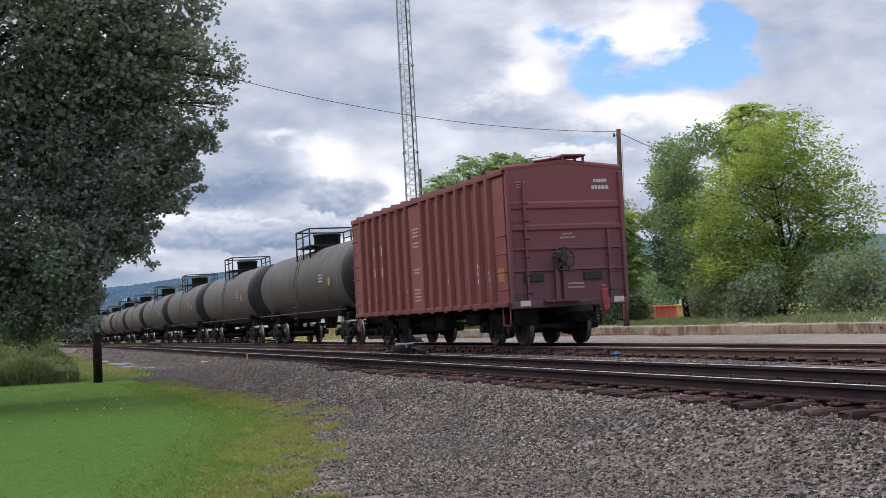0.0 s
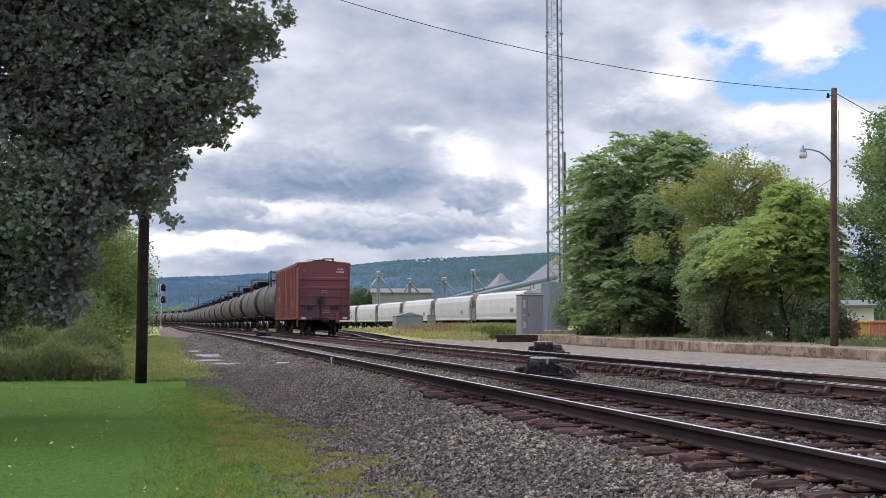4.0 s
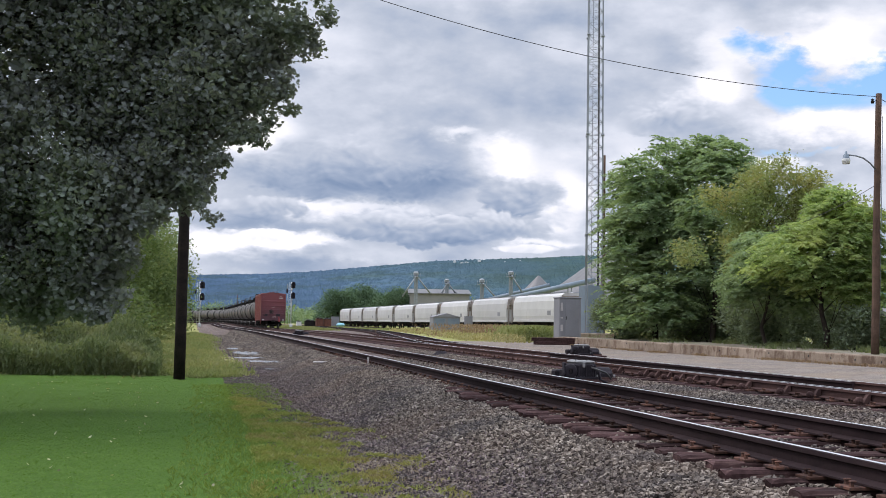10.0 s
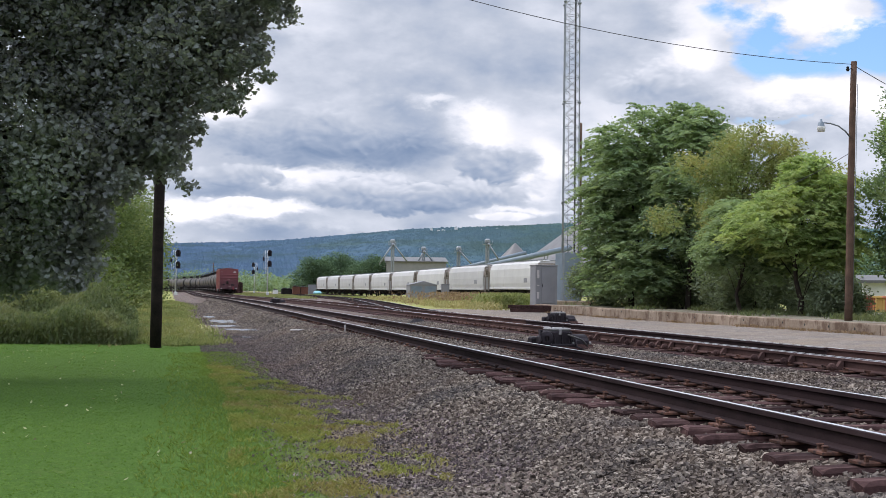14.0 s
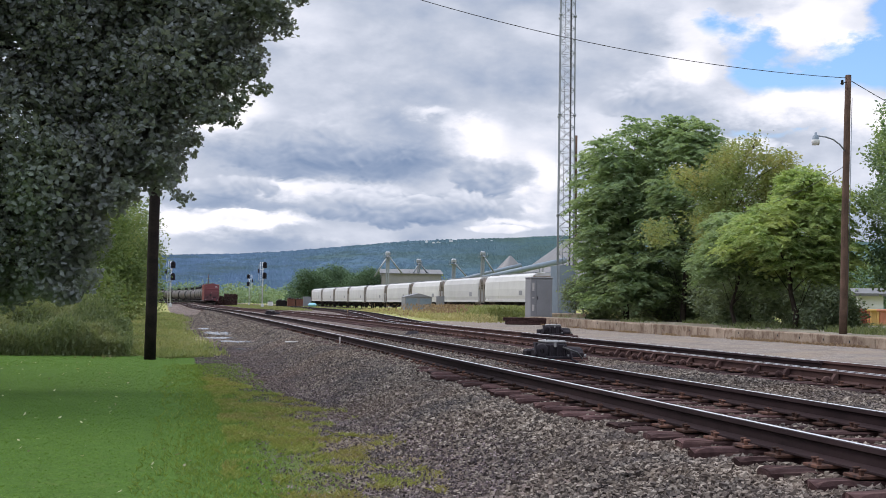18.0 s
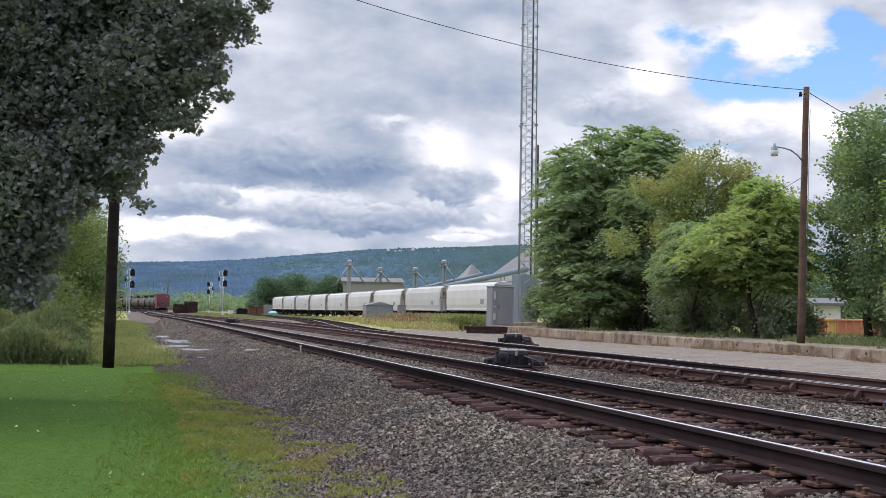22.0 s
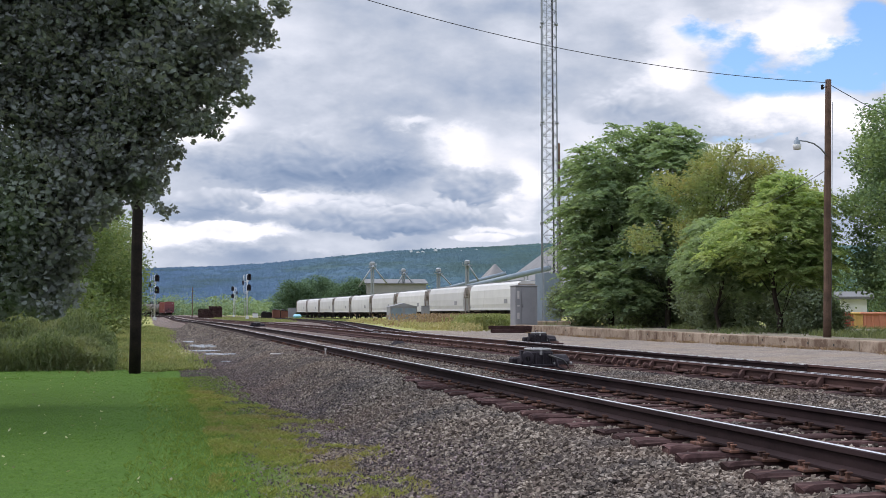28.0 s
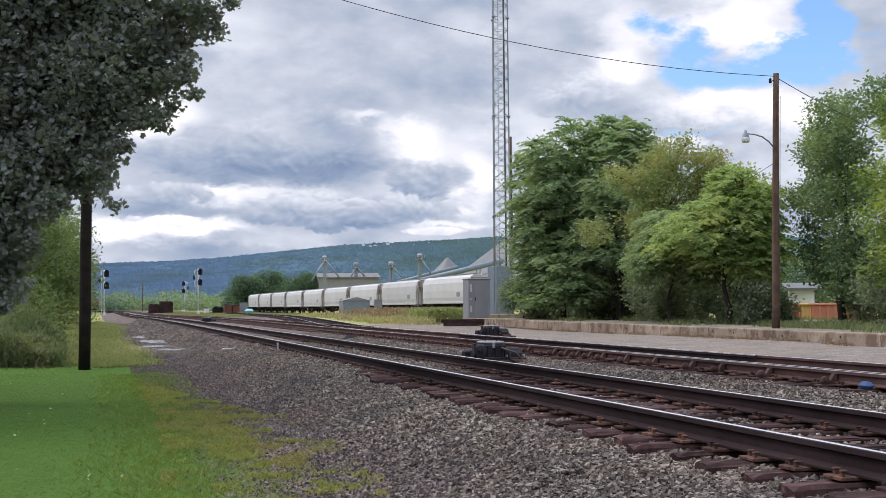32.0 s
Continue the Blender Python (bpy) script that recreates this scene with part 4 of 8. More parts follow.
def boxcar():
    L, W, Z0, Z1, ZP = 6.73, 1.50, 1.05, 4.14, 4.36
    e = thing("boxcar", "weathered oxide-red ribbed boxcar at the end of the train", "boxcar", "train cars")
    s = Solid()
    s.box((0, 0, (Z0 + Z1) / 2), (2 * W - 0.02, 2 * L - 0.12, Z1 - Z0), bevel=0.015)
    part("body", s, M["oxide"], e)
    ribs = [-5.70 + i * 0.72 for i in range(8)] + [0.75 + i * 0.80 for i in range(7)]
    rib = Solid()
    rib.add([(x, y, z) for z in (Z0 - 0.02, Z1 - 0.06) for x, y in RIB],
            [(i, (i + 1) % 8, 8 + (i + 1) % 8, 8 + i) for i in range(8)] + [tuple(range(7, -1, -1)), tuple(range(8, 16))])
    me = rib.mesh("rib", M["oxide_lit"])
    for k in (-1, 1):
        for y in ribs:
            part("rib", me, None, e, at=pose(k * (W - 0.012), y, 0, 0, 0, 0 if k < 0 else 180))
        part("centre_panel", Solid().box((0, 0, 0), (0.03, 1.10, 2.96), bevel=0.008), M["oxide_lit"], e, at=pose(k * (W + 0.004), 0.05, 2.55))
        for q in (-1, 1):
            part("corner_panel", Solid().box((0, 0, 0), (0.03, 0.66, 2.96), bevel=0.008), M["oxide_lit"], e, at=pose(k * (W + 0.004), q * 6.27, 2.55))
        part("top_rail", Solid().box((k * (W + 0.02), 0, Z1 - 0.03), (0.10, 2 * L - 0.1, 0.12), bevel=0.015), M["oxide"], e)
        sill = Solid().box((k * (W + 0.03), 0, Z0 - 0.03), (0.09, 2 * L - 0.2, 0.13), bevel=0.015)
        for y in np.arange(-5.6, 5.7, 1.1):
            sill.box((k * (W + 0.04), y, Z0 - 0.10), (0.05, 0.25, 0.05))
        part("side_sill", sill, M["oxide"], e)
        for q in (-1, 1):
            for i in range(4 if q * k > 0 else 7):
                z = 1.35 + i * 0.42
                part("grab_iron", Solid().pipe([(k * (W + 0.02), q * (L - 0.55), z), (k * (W + 0.11), q * (L - 0.55), z), (k * (W + 0.11), q * (L - 0.12), z), (k * (W + 0.02), q * (L - 0.12), z)], 0.014, 5), M["oxide"], e)
            st = Solid().pipe([(k * W, q * (L - 0.55), 1.0), (k * W, q * (L - 0.55), 0.52), (k * W, q * (L - 0.12), 0.52), (k * W, q * (L - 0.12), 1.0)], 0.02, 5)
            part("step", st, M["oxide"], e)
    r = Solid()
    for k in (-1, 1):
        r.add([(k * (W + 0.05), -L, Z1), (k * (W + 0.05), L, Z1), (0, L, ZP - 0.06), (0, -L, ZP - 0.06), (k * (W + 0.05), -L, Z1 + 0.06), (k * (W + 0.05), L, Z1 + 0.06), (0, L, ZP), (0, -L, ZP)],
              [(0, 1, 2, 3), (4, 5, 6, 7), (0, 1, 5, 4), (3, 2, 6, 7), (0, 3, 7, 4), (1, 2, 6, 5)])
        for y in np.arange(-L + 0.1, L, 0.97):
            r.add([(k * (W + 0.06), y - 0.06, Z1 + 0.05), (k * (W + 0.06), y + 0.06, Z1 + 0.05), (0, y + 0.06, ZP + 0.0), (0, y - 0.06, ZP), (k * (W + 0.06), y, Z1 + 0.12), (0, y, ZP + 0.05)],
                  [(0, 1, 2, 3), (0, 4, 5, 3), (1, 4, 5, 2), (0, 1, 4), (3, 2, 5)])
    part("roof", r, M["oxide"], e)
    part("roof_walk", Solid().box((0.30, -L + 0.30, ZP + 0.13), (0.62, 0.62, 0.045), bevel=0.01).box((0.02, -L + 0.05, ZP + 0.05), (0.05, 0.05, 0.16)).box((0.56, -L + 0.05, ZP + 0.03), (0.05, 0.05, 0.20)).box((0.02, -L + 0.5, ZP + 0.05), (0.05, 0.05, 0.16)).box((0.56, -L + 0.5, ZP + 0.03), (0.05, 0.05, 0.20)).box((-0.35, -L + 0.30, ZP + 0.045), (0.7, 0.5, 0.04), bevel=0.01, m=pose(0, 0, 0, 0, -8, 0).to_3x3()).pipe([(-0.9, -L + 0.1, Z1 + 0.2), (-0.9, -L + 0.1, ZP + 0.05), (-0.25, -L + 0.1, ZP + 0.12), (-0.25, -L + 0.1, ZP)], 0.016, 5), M["oxide_end"], e)
    for q in (-1, 1):
        d = Solid()
        d.add([(-W, 0, Z0 - 0.1), (W, 0, Z0 - 0.1), (W, 0, Z1), (0, 0, ZP - 0.02), (-W, 0, Z1), (-W, 0.05 * q, Z0 - 0.1), (W, 0.05 * q, Z0 - 0.1), (W, 0.05 * q, Z1), (0, 0.05 * q, ZP - 0.02), (-W, 0.05 * q, Z1)],
              [(0, 1, 2, 3, 4), (5, 6, 7, 8, 9), (0, 1, 6, 5), (1, 2, 7, 6), (2, 3, 8, 7), (3, 4, 9, 8), (4, 0, 5, 9)])
        end = part("end_panel", d, M["oxide_end"], e, at=pose(0, q * (L - 0.06), 0))
        for z, hh in ((3.30, 0.16), (2.78, 0.13), (2.28, 0.05), (1.78, 0.05)):
            c = Solid()
            c.add([(x, y, zz) for x in (-W + 0.06, W - 0.06) for y, zz in ((0, z - hh), (q * 0.09, z - hh * 0.35), (q * 0.09, z + hh * 0.35), (0, z + hh))],
                  [(0, 1, 5, 4), (1, 2, 6, 5), (2, 3, 7, 6), (3, 0, 4, 7), (0, 3, 2, 1), (4, 5, 6, 7)])
            part("corrugation", c, M["oxide_end"], end)
        for x in (-W + 0.03, W - 0.03):
            part("corner_post", Solid().box((x, q * 0.06, (Z0 + Z1) / 2 - 0.05), (0.09, 0.14, Z1 - Z0), bevel=0.02), M["oxide_end"], end)
        for x in (-0.92, 0.62):
            part("hole", Solid().box((x, q * 0.075, 1.62), (0.50, 0.05, 0.20), bevel=0.01), M["tank_end"], end)
        for side, top in ((-1, 3.9), (1, 2.7)):
            lad = Solid()
            xx = side * (W - 0.42) if side < 0 else W - 0.44
            lad.box((xx, q * 0.11, (Z0 + top) / 2), (0.06, 0.05, top - Z0))
            for i in range(int((top - 1.2) / 0.42)):
                z = 1.25 + i * 0.42
                lad.pipe([(side * (W - 0.08), q * 0.03, z), (side * (W - 0.08), q * 0.15, z), (side * (W - 0.50), q * 0.15, z), (side * (W - 0.50), q * 0.03, z)], 0.014, 5)
            part("ladder", lad, M["oxide_end"], end)
        for x, z, w, hh, mat in ((0.95, 3.87, 0.36, 0.085, "white_mark"), (0.95, 3.71, 0.46, 0.10, "white_mark"), (-1.12, 3.86, 0.24, 0.03, "faded_mark"), (-1.12, 3.80, 0.2, 0.03, "faded_mark"), (-1.12, 3.74, 0.16, 0.03, "faded_mark"),
                                 (0.02, 2.62, 0.28, 0.04, "faded_mark"), (0.02, 2.53, 0.40, 0.04, "faded_mark"), (0.1, 1.44, 0.55, 0.045, "faded_mark"), (0.1, 1.35, 0.55, 0.045, "faded_mark")):
            word = Solid()
            rnd = random.Random(int(z * 100))
            a = x - w / 2
            while a < x + w / 2 - 0.01:
                b_ = min(rnd.uniform(0.55, 0.8) * hh, x + w / 2 - a)
                word.box((a + b_ / 2, q * 0.056, z), (b_, 0.012, hh))
                a += b_ + 0.22 * hh
            part("lettering", word, M[mat], end, "faded white lettering as plain bars")
        part("beam", Solid().box((0, q * 0.05, 0.98), (2 * W, 0.2, 0.16), bevel=0.02), M["oxide_end"], end)
        for x in (-W + 0.30, W - 0.28):
            part("reflector", Solid().box((x, q * 0.16, 1.02), (0.26, 0.012, 0.13)), M["white_mark"], end, "white reflective plate")
        coupler(e, q * (L - 0.15), q)
    bw = Solid()
    for i in range(16):
        a, b = 2 * math.pi * i / 16, 2 * math.pi * (i + 1) / 16
        bw.tube((0.27 * math.cos(a), 0, 0.27 * math.sin(a)), (0.27 * math.cos(b), 0, 0.27 * math.sin(b)), 0.022, 6)
    for i in range(5):
        a = 2 * math.pi * i / 5 + 0.3
        bw.tube((0, 0.03, 0), (0.27 * math.cos(a), 0, 0.27 * math.sin(a)), 0.018, 6)
    bw.tube((0, -0.03, 0), (0, 0.22, 0), 0.07, 10).box((0, 0.16, 0), (0.30, 0.14, 0.42), bevel=0.05)
    part("brake_wheel", bw, M["wheel"], e, "dark iron brake wheel", at=pose(-0.22, -L - 0.20, 2.02))
    pl = Solid().box((-0.30, -L - 0.12, 1.05), (0.9, 0.24, 0.04)).box((-0.35, -L - 0.06, 1.45), (0.10, 0.08, 0.8)).box((-0.15, -L - 0.06, 1.45), (0.10, 0.08, 0.8))
    part("brake_step", pl, M["oxide_end"], e)
    d = Solid().box((0, 0, 0), (0.17, 0.14, 0.54), bevel=0.03).box((0, 0.0, 0.30), (0.13, 0.12, 0.11), bevel=0.03)
    part("end_of_train_device", d, M["red_paint"], e, "red end-of-train marker", at=pose(0.72, -L - 0.35, 1.02, 0, -4, 0))
    # side lettering
    for k in (-1,):
        x = k * (W + 0.004)
        for y in (3.16, 3.96):
            for z in (2.95, 2.3):
                part("lettering", Solid().box((k * (W + 0.119), y - 0.01, z), (0.006, 0.06, 0.28)), M["white_mark"], e, "white lettering as a plain bar")
        for z, w in ((2.0, 0.05), (1.82, 0.05), (1.64, 0.05)):
            part("lettering", Solid().box((k * (W + 0.119), -4.97, z), (0.006, 0.055, 0.12)), M["white_mark"], e, "white lettering as a plain bar")
        for z, n in ((3.35, 3), (2.95, 2), (2.2, 2), (1.62, 4)):
            for i in range(n):
                part("faded_lettering", Solid().box((k * (W + 0.022), 0.05, z - 0.1 * i), (0.012, 0.60 - 0.07 * (i % 2), 0.045)), M["faded_mark"], e)
        for y, z in ((-2.81, 1.75), (-5.69, 1.8), (-5.69, 1.65), (0.76, 1.6), (1.56, 1.6), (3.96, 1.5), (4.76, 1.4)):
            part("faded_lettering", Solid().box((k * (W + 0.119), y, z), (0.006, 0.055, 0.10)), M["faded_mark"], e)
        part("yellow_panel", Solid().box((k * (W + 0.022), -6.25, 1.72), (0.012, 0.36, 0.32)), M["yellow_mark"], e, "worn yellow panel")
    u = Solid()
    u.box((0, 0, 0.86), (0.36, 2 * L - 1.0, 0.30), bevel=0.02)
    for y in (-3.6, -2.4, -1.2, 0, 1.2, 2.4, 3.6):
        u.box((0, y, 0.93), (2.7, 0.10, 0.18))
    u.box((0.75, -1.6, 0.66), (0.5, 1.1, 0.42), bevel=0.1).box((-0.75, 1.0, 0.62), (0.45, 1.6, 0.40), bevel=0.15).box((-0.2, -3.0, 0.6), (0.3, 0.6, 0.5), bevel=0.08)
    for y, x, z, sx, sy, sz in ((-3.1, -1.0, 0.72, 0.3, 0.9, 0.35), (-0.6, -0.95, 0.66, 0.4, 0.7, 0.4), (2.7, -1.0, 0.70, 0.35, 1.0, 0.38), (0.6, 0.9, 0.7, 0.4, 1.2, 0.35), (-5.9, -0.8, 0.72, 0.5, 0.5, 0.45), (-6.3, 0.5, 0.74, 0.6, 0.4, 0.4)):
        u.box((x, y, z), (sx, sy, sz), bevel=0.06)
    u.tube((-0.9, -4.2, 0.62), (-0.9, 4.2, 0.62), 0.03, 6)
    part("underframe", u, M["under"], e)
    w = []
    for y in (-4.75, 4.75):
        w += truck(e, y)[1]
    return e, w


def tank_car():
    R, L, ZC = 1.42, 7.9, 2.50
    e = thing("tank_car", "sooty black tank car coupled in the train", "tank car", "train cars")
    s = Solid()
    prof = [(R, -L + 0.55), (R, L - 0.55)]
    s.lathe([(R * c, -L + 0.55 - 0.55 * sn) for c, sn in ((0.0, 1.0), (0.35, 0.96), (0.65, 0.80), (0.88, 0.52), (0.97, 0.27), (1.0, 0.0))], 40, (0, 0, ZC), "y", mi=1)
    n = 10
    s.lathe([(R, -L + 0.55 + (2 * L - 1.1) * i / n) for i in range(n + 1)], 40, (0, 0, ZC), "y")
    s.lathe([(R * c, L - 0.55 + 0.55 * sn) for c, sn in ((1.0, 0.0), (0.97, 0.27), (0.88, 0.52), (0.65, 0.80), (0.35, 0.96), (0.0, 1.0))], 40, (0, 0, ZC), "y", mi=1)
    part("tank", s, [M["tank"], M["tank_end"]], e)
    for y in (-5.0, 0.0, 5.0):
        part("weld_seam", Solid().lathe([(R - 0.002, y - 0.04), (R + 0.006, y - 0.02), (R + 0.006, y + 0.02), (R - 0.002, y + 0.04)], 40, (0, 0, ZC), "y"), M["tank"], e)
    m = Solid().lathe([(0.55, 3.80), (0.55, 4.42), (0.58, 4.42), (0.58, 4.50), (0.45, 4.55), (0.0, 4.56)], 20)
    part("manway", m, M["tank_end"], e)
    p = Solid()
    for k in (-1, 1):
        p.box((k * 0.78, 0, 3.98), (0.55, 2.4, 0.05))
    for k in (-1, 1):
        p.box((0, k * 1.0, 3.98), (2.0, 0.4, 0.05))
    part("platform", p, M["tank_end"], e)
    for x in (-1.03, 1.03):
        for y in (-1.2, 0.0, 1.2):
            part("railing_post", Solid().tube((x, y, 3.4), (x, y, 4.66), 0.034, 6), M["tank_end"], e)
        part("mid_rail", Solid().tube((x, -1.2, 4.4), (x, 1.2, 4.4), 0.026, 6), M["tank_end"], e)
    part("top_rail", Solid().pipe([(-1.03, -1.2, 4.66), (1.03, -1.2, 4.66), (1.03, 1.2, 4.66), (-1.03, 1.2, 4.66), (-1.03, -1.2, 4.66)], 0.034, 6), M["tank_end"], e)
    for k in (-1, 1):
        hr = Solid().pipe([(k * 1.40, -L + 0.2, 1.28), (k * 1.40, L - 0.2, 1.28)], 0.026, 6)
        part("handrail", hr, M["tank_end"], e)
        la = Solid()
        for y in (-0.22, 0.22):
            la.pipe([(k * 1.46, y, 0.75), (k * 1.46, y, 2.6), (k * 1.24, y, 3.36), (k * 1.0, y, 3.92)], 0.012, 5)
        for i in range(9):
            la.tube((k * 1.46, -0.22, 0.85 + i * 0.23), (k * 1.49, 0.22, 0.85 + i * 0.23), 0.014, 5)
        part("side_ladder", la, M["tank"], e)
    for q in (-1, 1):
        sd = Solid().box((0, q * 6.1, 1.05), (2.0, 0.7, 0.30), bevel=0.04).box((0, q * 6.1, 1.25), (2.5, 0.30, 0.42), bevel=0.08)
        part("saddle", sd, M["under"], e)
        st = Solid().box((0, q * 7.4, 0.86), (0.40, 2.9, 0.30), bevel=0.03).box((0, q * 8.45, 0.98), (2.5, 0.30, 0.06)).pipe([(-1.2, q * 8.5, 1.0), (-1.2, q * 8.5, 1.95), (1.2, q * 8.5, 1.95), (1.2, q * 8.5, 1.0)], 0.022, 6)
        part("end_platform", st, M["under"], e)
        coupler(e, q * 8.3, q)
        truck(e, q * 6.2)
    part("outlet_valve", Solid().lathe([(0.0, 0.62), (0.22, 0.62), (0.25, 0.80), (0.30, 1.12)], 14).box((0, 0.3, 0.8), (0.9, 0.2, 0.12)), M["under"], e)
    pl = Solid().box((-1.425, -5.6, 2.35), (0.02, 0.35, 0.28))
    part("placard", pl, M["yellow_mark"], e, "small yellow placard")
    mk = Solid()
    for i in range(3):
        mk.box((-1.418, -4.2, 2.65 - 0.12 * i), (0.012, 0.6, 0.05))
    part("faded_lettering", mk, M["faded_mark"], e)
    return e


SPEED, START = 13.55, 16.45          # metres a second; the rear end's place at the start


def car_pose(y):
    """A car on the main line with its middle at y along the track."""
    s = 0.5
    x0, x1 = float(curve_left(y - s)), float(curve_left(y + s))
    return pose(MAIN + (x0 + x1) / 2, y, float(fall(y)), math.degrees((float(fall(y + s)) - float(fall(y - s)))), 0, -math.degrees(math.atan2(x1 - x0, 2 * s)))


TRAIN = []                         # cars with the distance of their middle from the rear end
car, boxcar_wheels = boxcar()
TRAIN.append((car, 6.73))
first_tank = tank_car()
TRAIN.append((first_tank, 14.0 + 8.95))
for i in range(1, 27):
    TRAIN.append((copy_thing(first_tank, Matrix()), 14.0 + 8.95 + 18.2 * i))


# ---- platform, wall and paved strip beyond the tracks ----
def build_platform():
    s = Solid()
    ys = np.linspace(WALL_Y0, WALL_Y1, 40)
    out = 13.0
    top = []
    for y in ys:
        x = wall_x(y)
        top.append((x + 0.45, y, 0.10))
        top.append((x + out, y, 0.05))
    n = len(ys)
    s.add(top, [(2 * i, 2 * i + 1, 2 * i + 3, 2 * i + 2) for i in range(n - 1)])
    low = [(x, y, -0.9) for x, y, z in top]
    s.add(top + low, [(2 * i + 1, 2 * i + 3, 2 * n + 2 * i + 3, 2 * n + 2 * i + 1) for i in range(n - 1)] + [(0, 1, 2 * n + 1, 2 * n), (2 * n - 2, 2 * n - 1, 4 * n - 1, 4 * n - 2)])
    tagged(part("platform", s, M["asphalt"], None), "cracked asphalt top of an old loading platform", "platform", kind="structure")
    e = thing("platform_wall", "low stained concrete wall along the old platform", "wall", kind="structure")
    y = WALL_Y0
    rnd = random.Random(4)
    while y < WALL_Y1 - 0.5:
        ln = min(rnd.uniform(2.6, 3.4), WALL_Y1 - y)
        b = Solid()
        k = 9
        for i in range(k):
            ya = ln * i / k
            hh = 0.40 + rnd.uniform(-0.006, 0.006)
            cut = 0.02 + (0.05 if rnd.random() < 0.08 else rnd.uniform(0, 0.008))
            b.add([(0, ya, 0), (0, ya, hh - cut), (cut * 0.8, ya, hh), (0.5, ya, hh)] if i == 0 else [(0, ya, 0), (rnd.uniform(0, 0.012), ya, hh - cut), (cut * 0.8, ya, hh), (0.5, ya, hh)], [])
        b.add([(0, ln - 0.02, 0), (0, ln - 0.02, 0.38), (0.016, ln - 0.02, 0.40), (0.5, ln - 0.02, 0.40)], [])
        fs = []
        for i in range(k):
            for j in range(3):
                fs.append((4 * i + j, 4 * i + j + 1, 4 * i + j + 5, 4 * i + j + 4))
        fs += [(0, 3, 2, 1), (4 * k, 4 * k + 1, 4 * k + 2, 4 * k + 3), (0, 4 * k, 4 * k + 3, 3)]
        b.f, b.mi, b.sm = fs, [0] * len(fs), [False] * len(fs)
        part("wall_block", b, M["concrete"], e, at=pose(wall_x(y), y, -0.275, 0, 0, -math.degrees(math.atan(WALL_SLOPE))))
        y += ln
    for yy in np.arange(8, 64, 1.45):
        if rnd.random() < 0.3:
            part("drain_hole", Solid().lathe([(0.0, -0.004), (0.03, -0.004), (0.034, 0.01), (0.0, 0.012)], 10, axis="x"), M["tank_end"], e, at=pose(wall_x(yy) - 0.003, yy, rnd.uniform(-0.04, 0.03)))


build_platform()


# ---- lattice tower with its base box and cabinet ----
def build_tower(x, y, z):
    e = thing("radio_tower", "tall three-legged galvanised lattice tower", "tower", at=pose(x, y, z, 0, 0, 9))
    H_, N = 44.0, 7
    sec = H_ / N

    def leg(i, zz):
        r = 0.68 - 0.16 * zz / H_
        w = 2 * math.pi * i / 3 + radians(215)
        return Vector((r * math.cos(w), r * math.sin(w), zz))
    for i in range(3):
        s = Solid()
        s.pipe([leg(i, k * sec) for k in range(N + 1)], 0.05, 8, r2=0.036)
        lg = part("leg", s, M["galv"], e)
        for k in range(N):
            p = leg(i, (k + 1) * sec)
            part("flange", Solid().tube(p - Vector((0, 0, 0.07)), p + Vector((0, 0, 0.07)), 0.105, 10), M["galv"], lg)
    s = Solid()
    n = 8 * N
    for j in range(n):
        z0, z1 = H_ * j / n, H_ * (j + 1) / n
        for i in range(3):
            a, b = i, (i + 1) % 3
            s.tube(leg(a, z0), leg(b, z0), 0.016, 4, caps=False)
            s.tube(leg(a, z0), leg(b, z1), 0.015, 4, caps=False)
            s.tube(leg(b, z0), leg(a, z1), 0.015, 4, caps=False)
    part("bracing", s, M["galv"], e, kind="stuff")
    s = Solid()
    c = leg(0, 0) * 0.55
    for dx in (-0.16, 0.16):
        s.tube((c.x + dx, c.y, 0.3), (c.x * 0.6 + dx, c.y * 0.6, H_), 0.014, 5)
    for zz in np.arange(0.5, H_, 0.75):
        q = 1 - 0.4 * zz / H_
        s.tube((c.x * q - 0.16, c.y * q, zz), (c.x * q + 0.16, c.y * q, zz), 0.012, 4, caps=False)
    part("climbing_ladder", s, M["galv"], e)
    s = Solid()
    for dx in (0.0, 0.06):
        s.tube((0.3 + dx, -0.25, 0.2), (0.2 + dx, -0.18, H_), 0.025, 6)
    part("cable_run", s, M["cable"], e)
    pan = Solid()
    for i, (cx, cy, sx, sy) in enumerate(((0, -0.56, 1.14, 0.03), (0, 0.56, 1.14, 0.03), (-0.57, 0, 0.03, 1.10), (0.57, 0, 0.03, 1.10))):
        p = Solid().box((cx, cy, 1.60), (sx, sy, 3.0), bevel=0.006)
        part("climb_guard", p, M["shroud"], e, "blue-grey sheet steel panel")
    for sx in (-0.57, 0.57):
        part("corner_angle", Solid().box((sx, -0.58, 1.60), (0.06, 0.05, 3.04), bevel=0.01), M["galv"], e)
    tagged(part("tower_footing", Solid().box((x, y, z - 0.02), (2.6, 2.4, 0.34), bevel=0.05), M["concrete"], None), "pale concrete footing under the lattice tower", "footing")


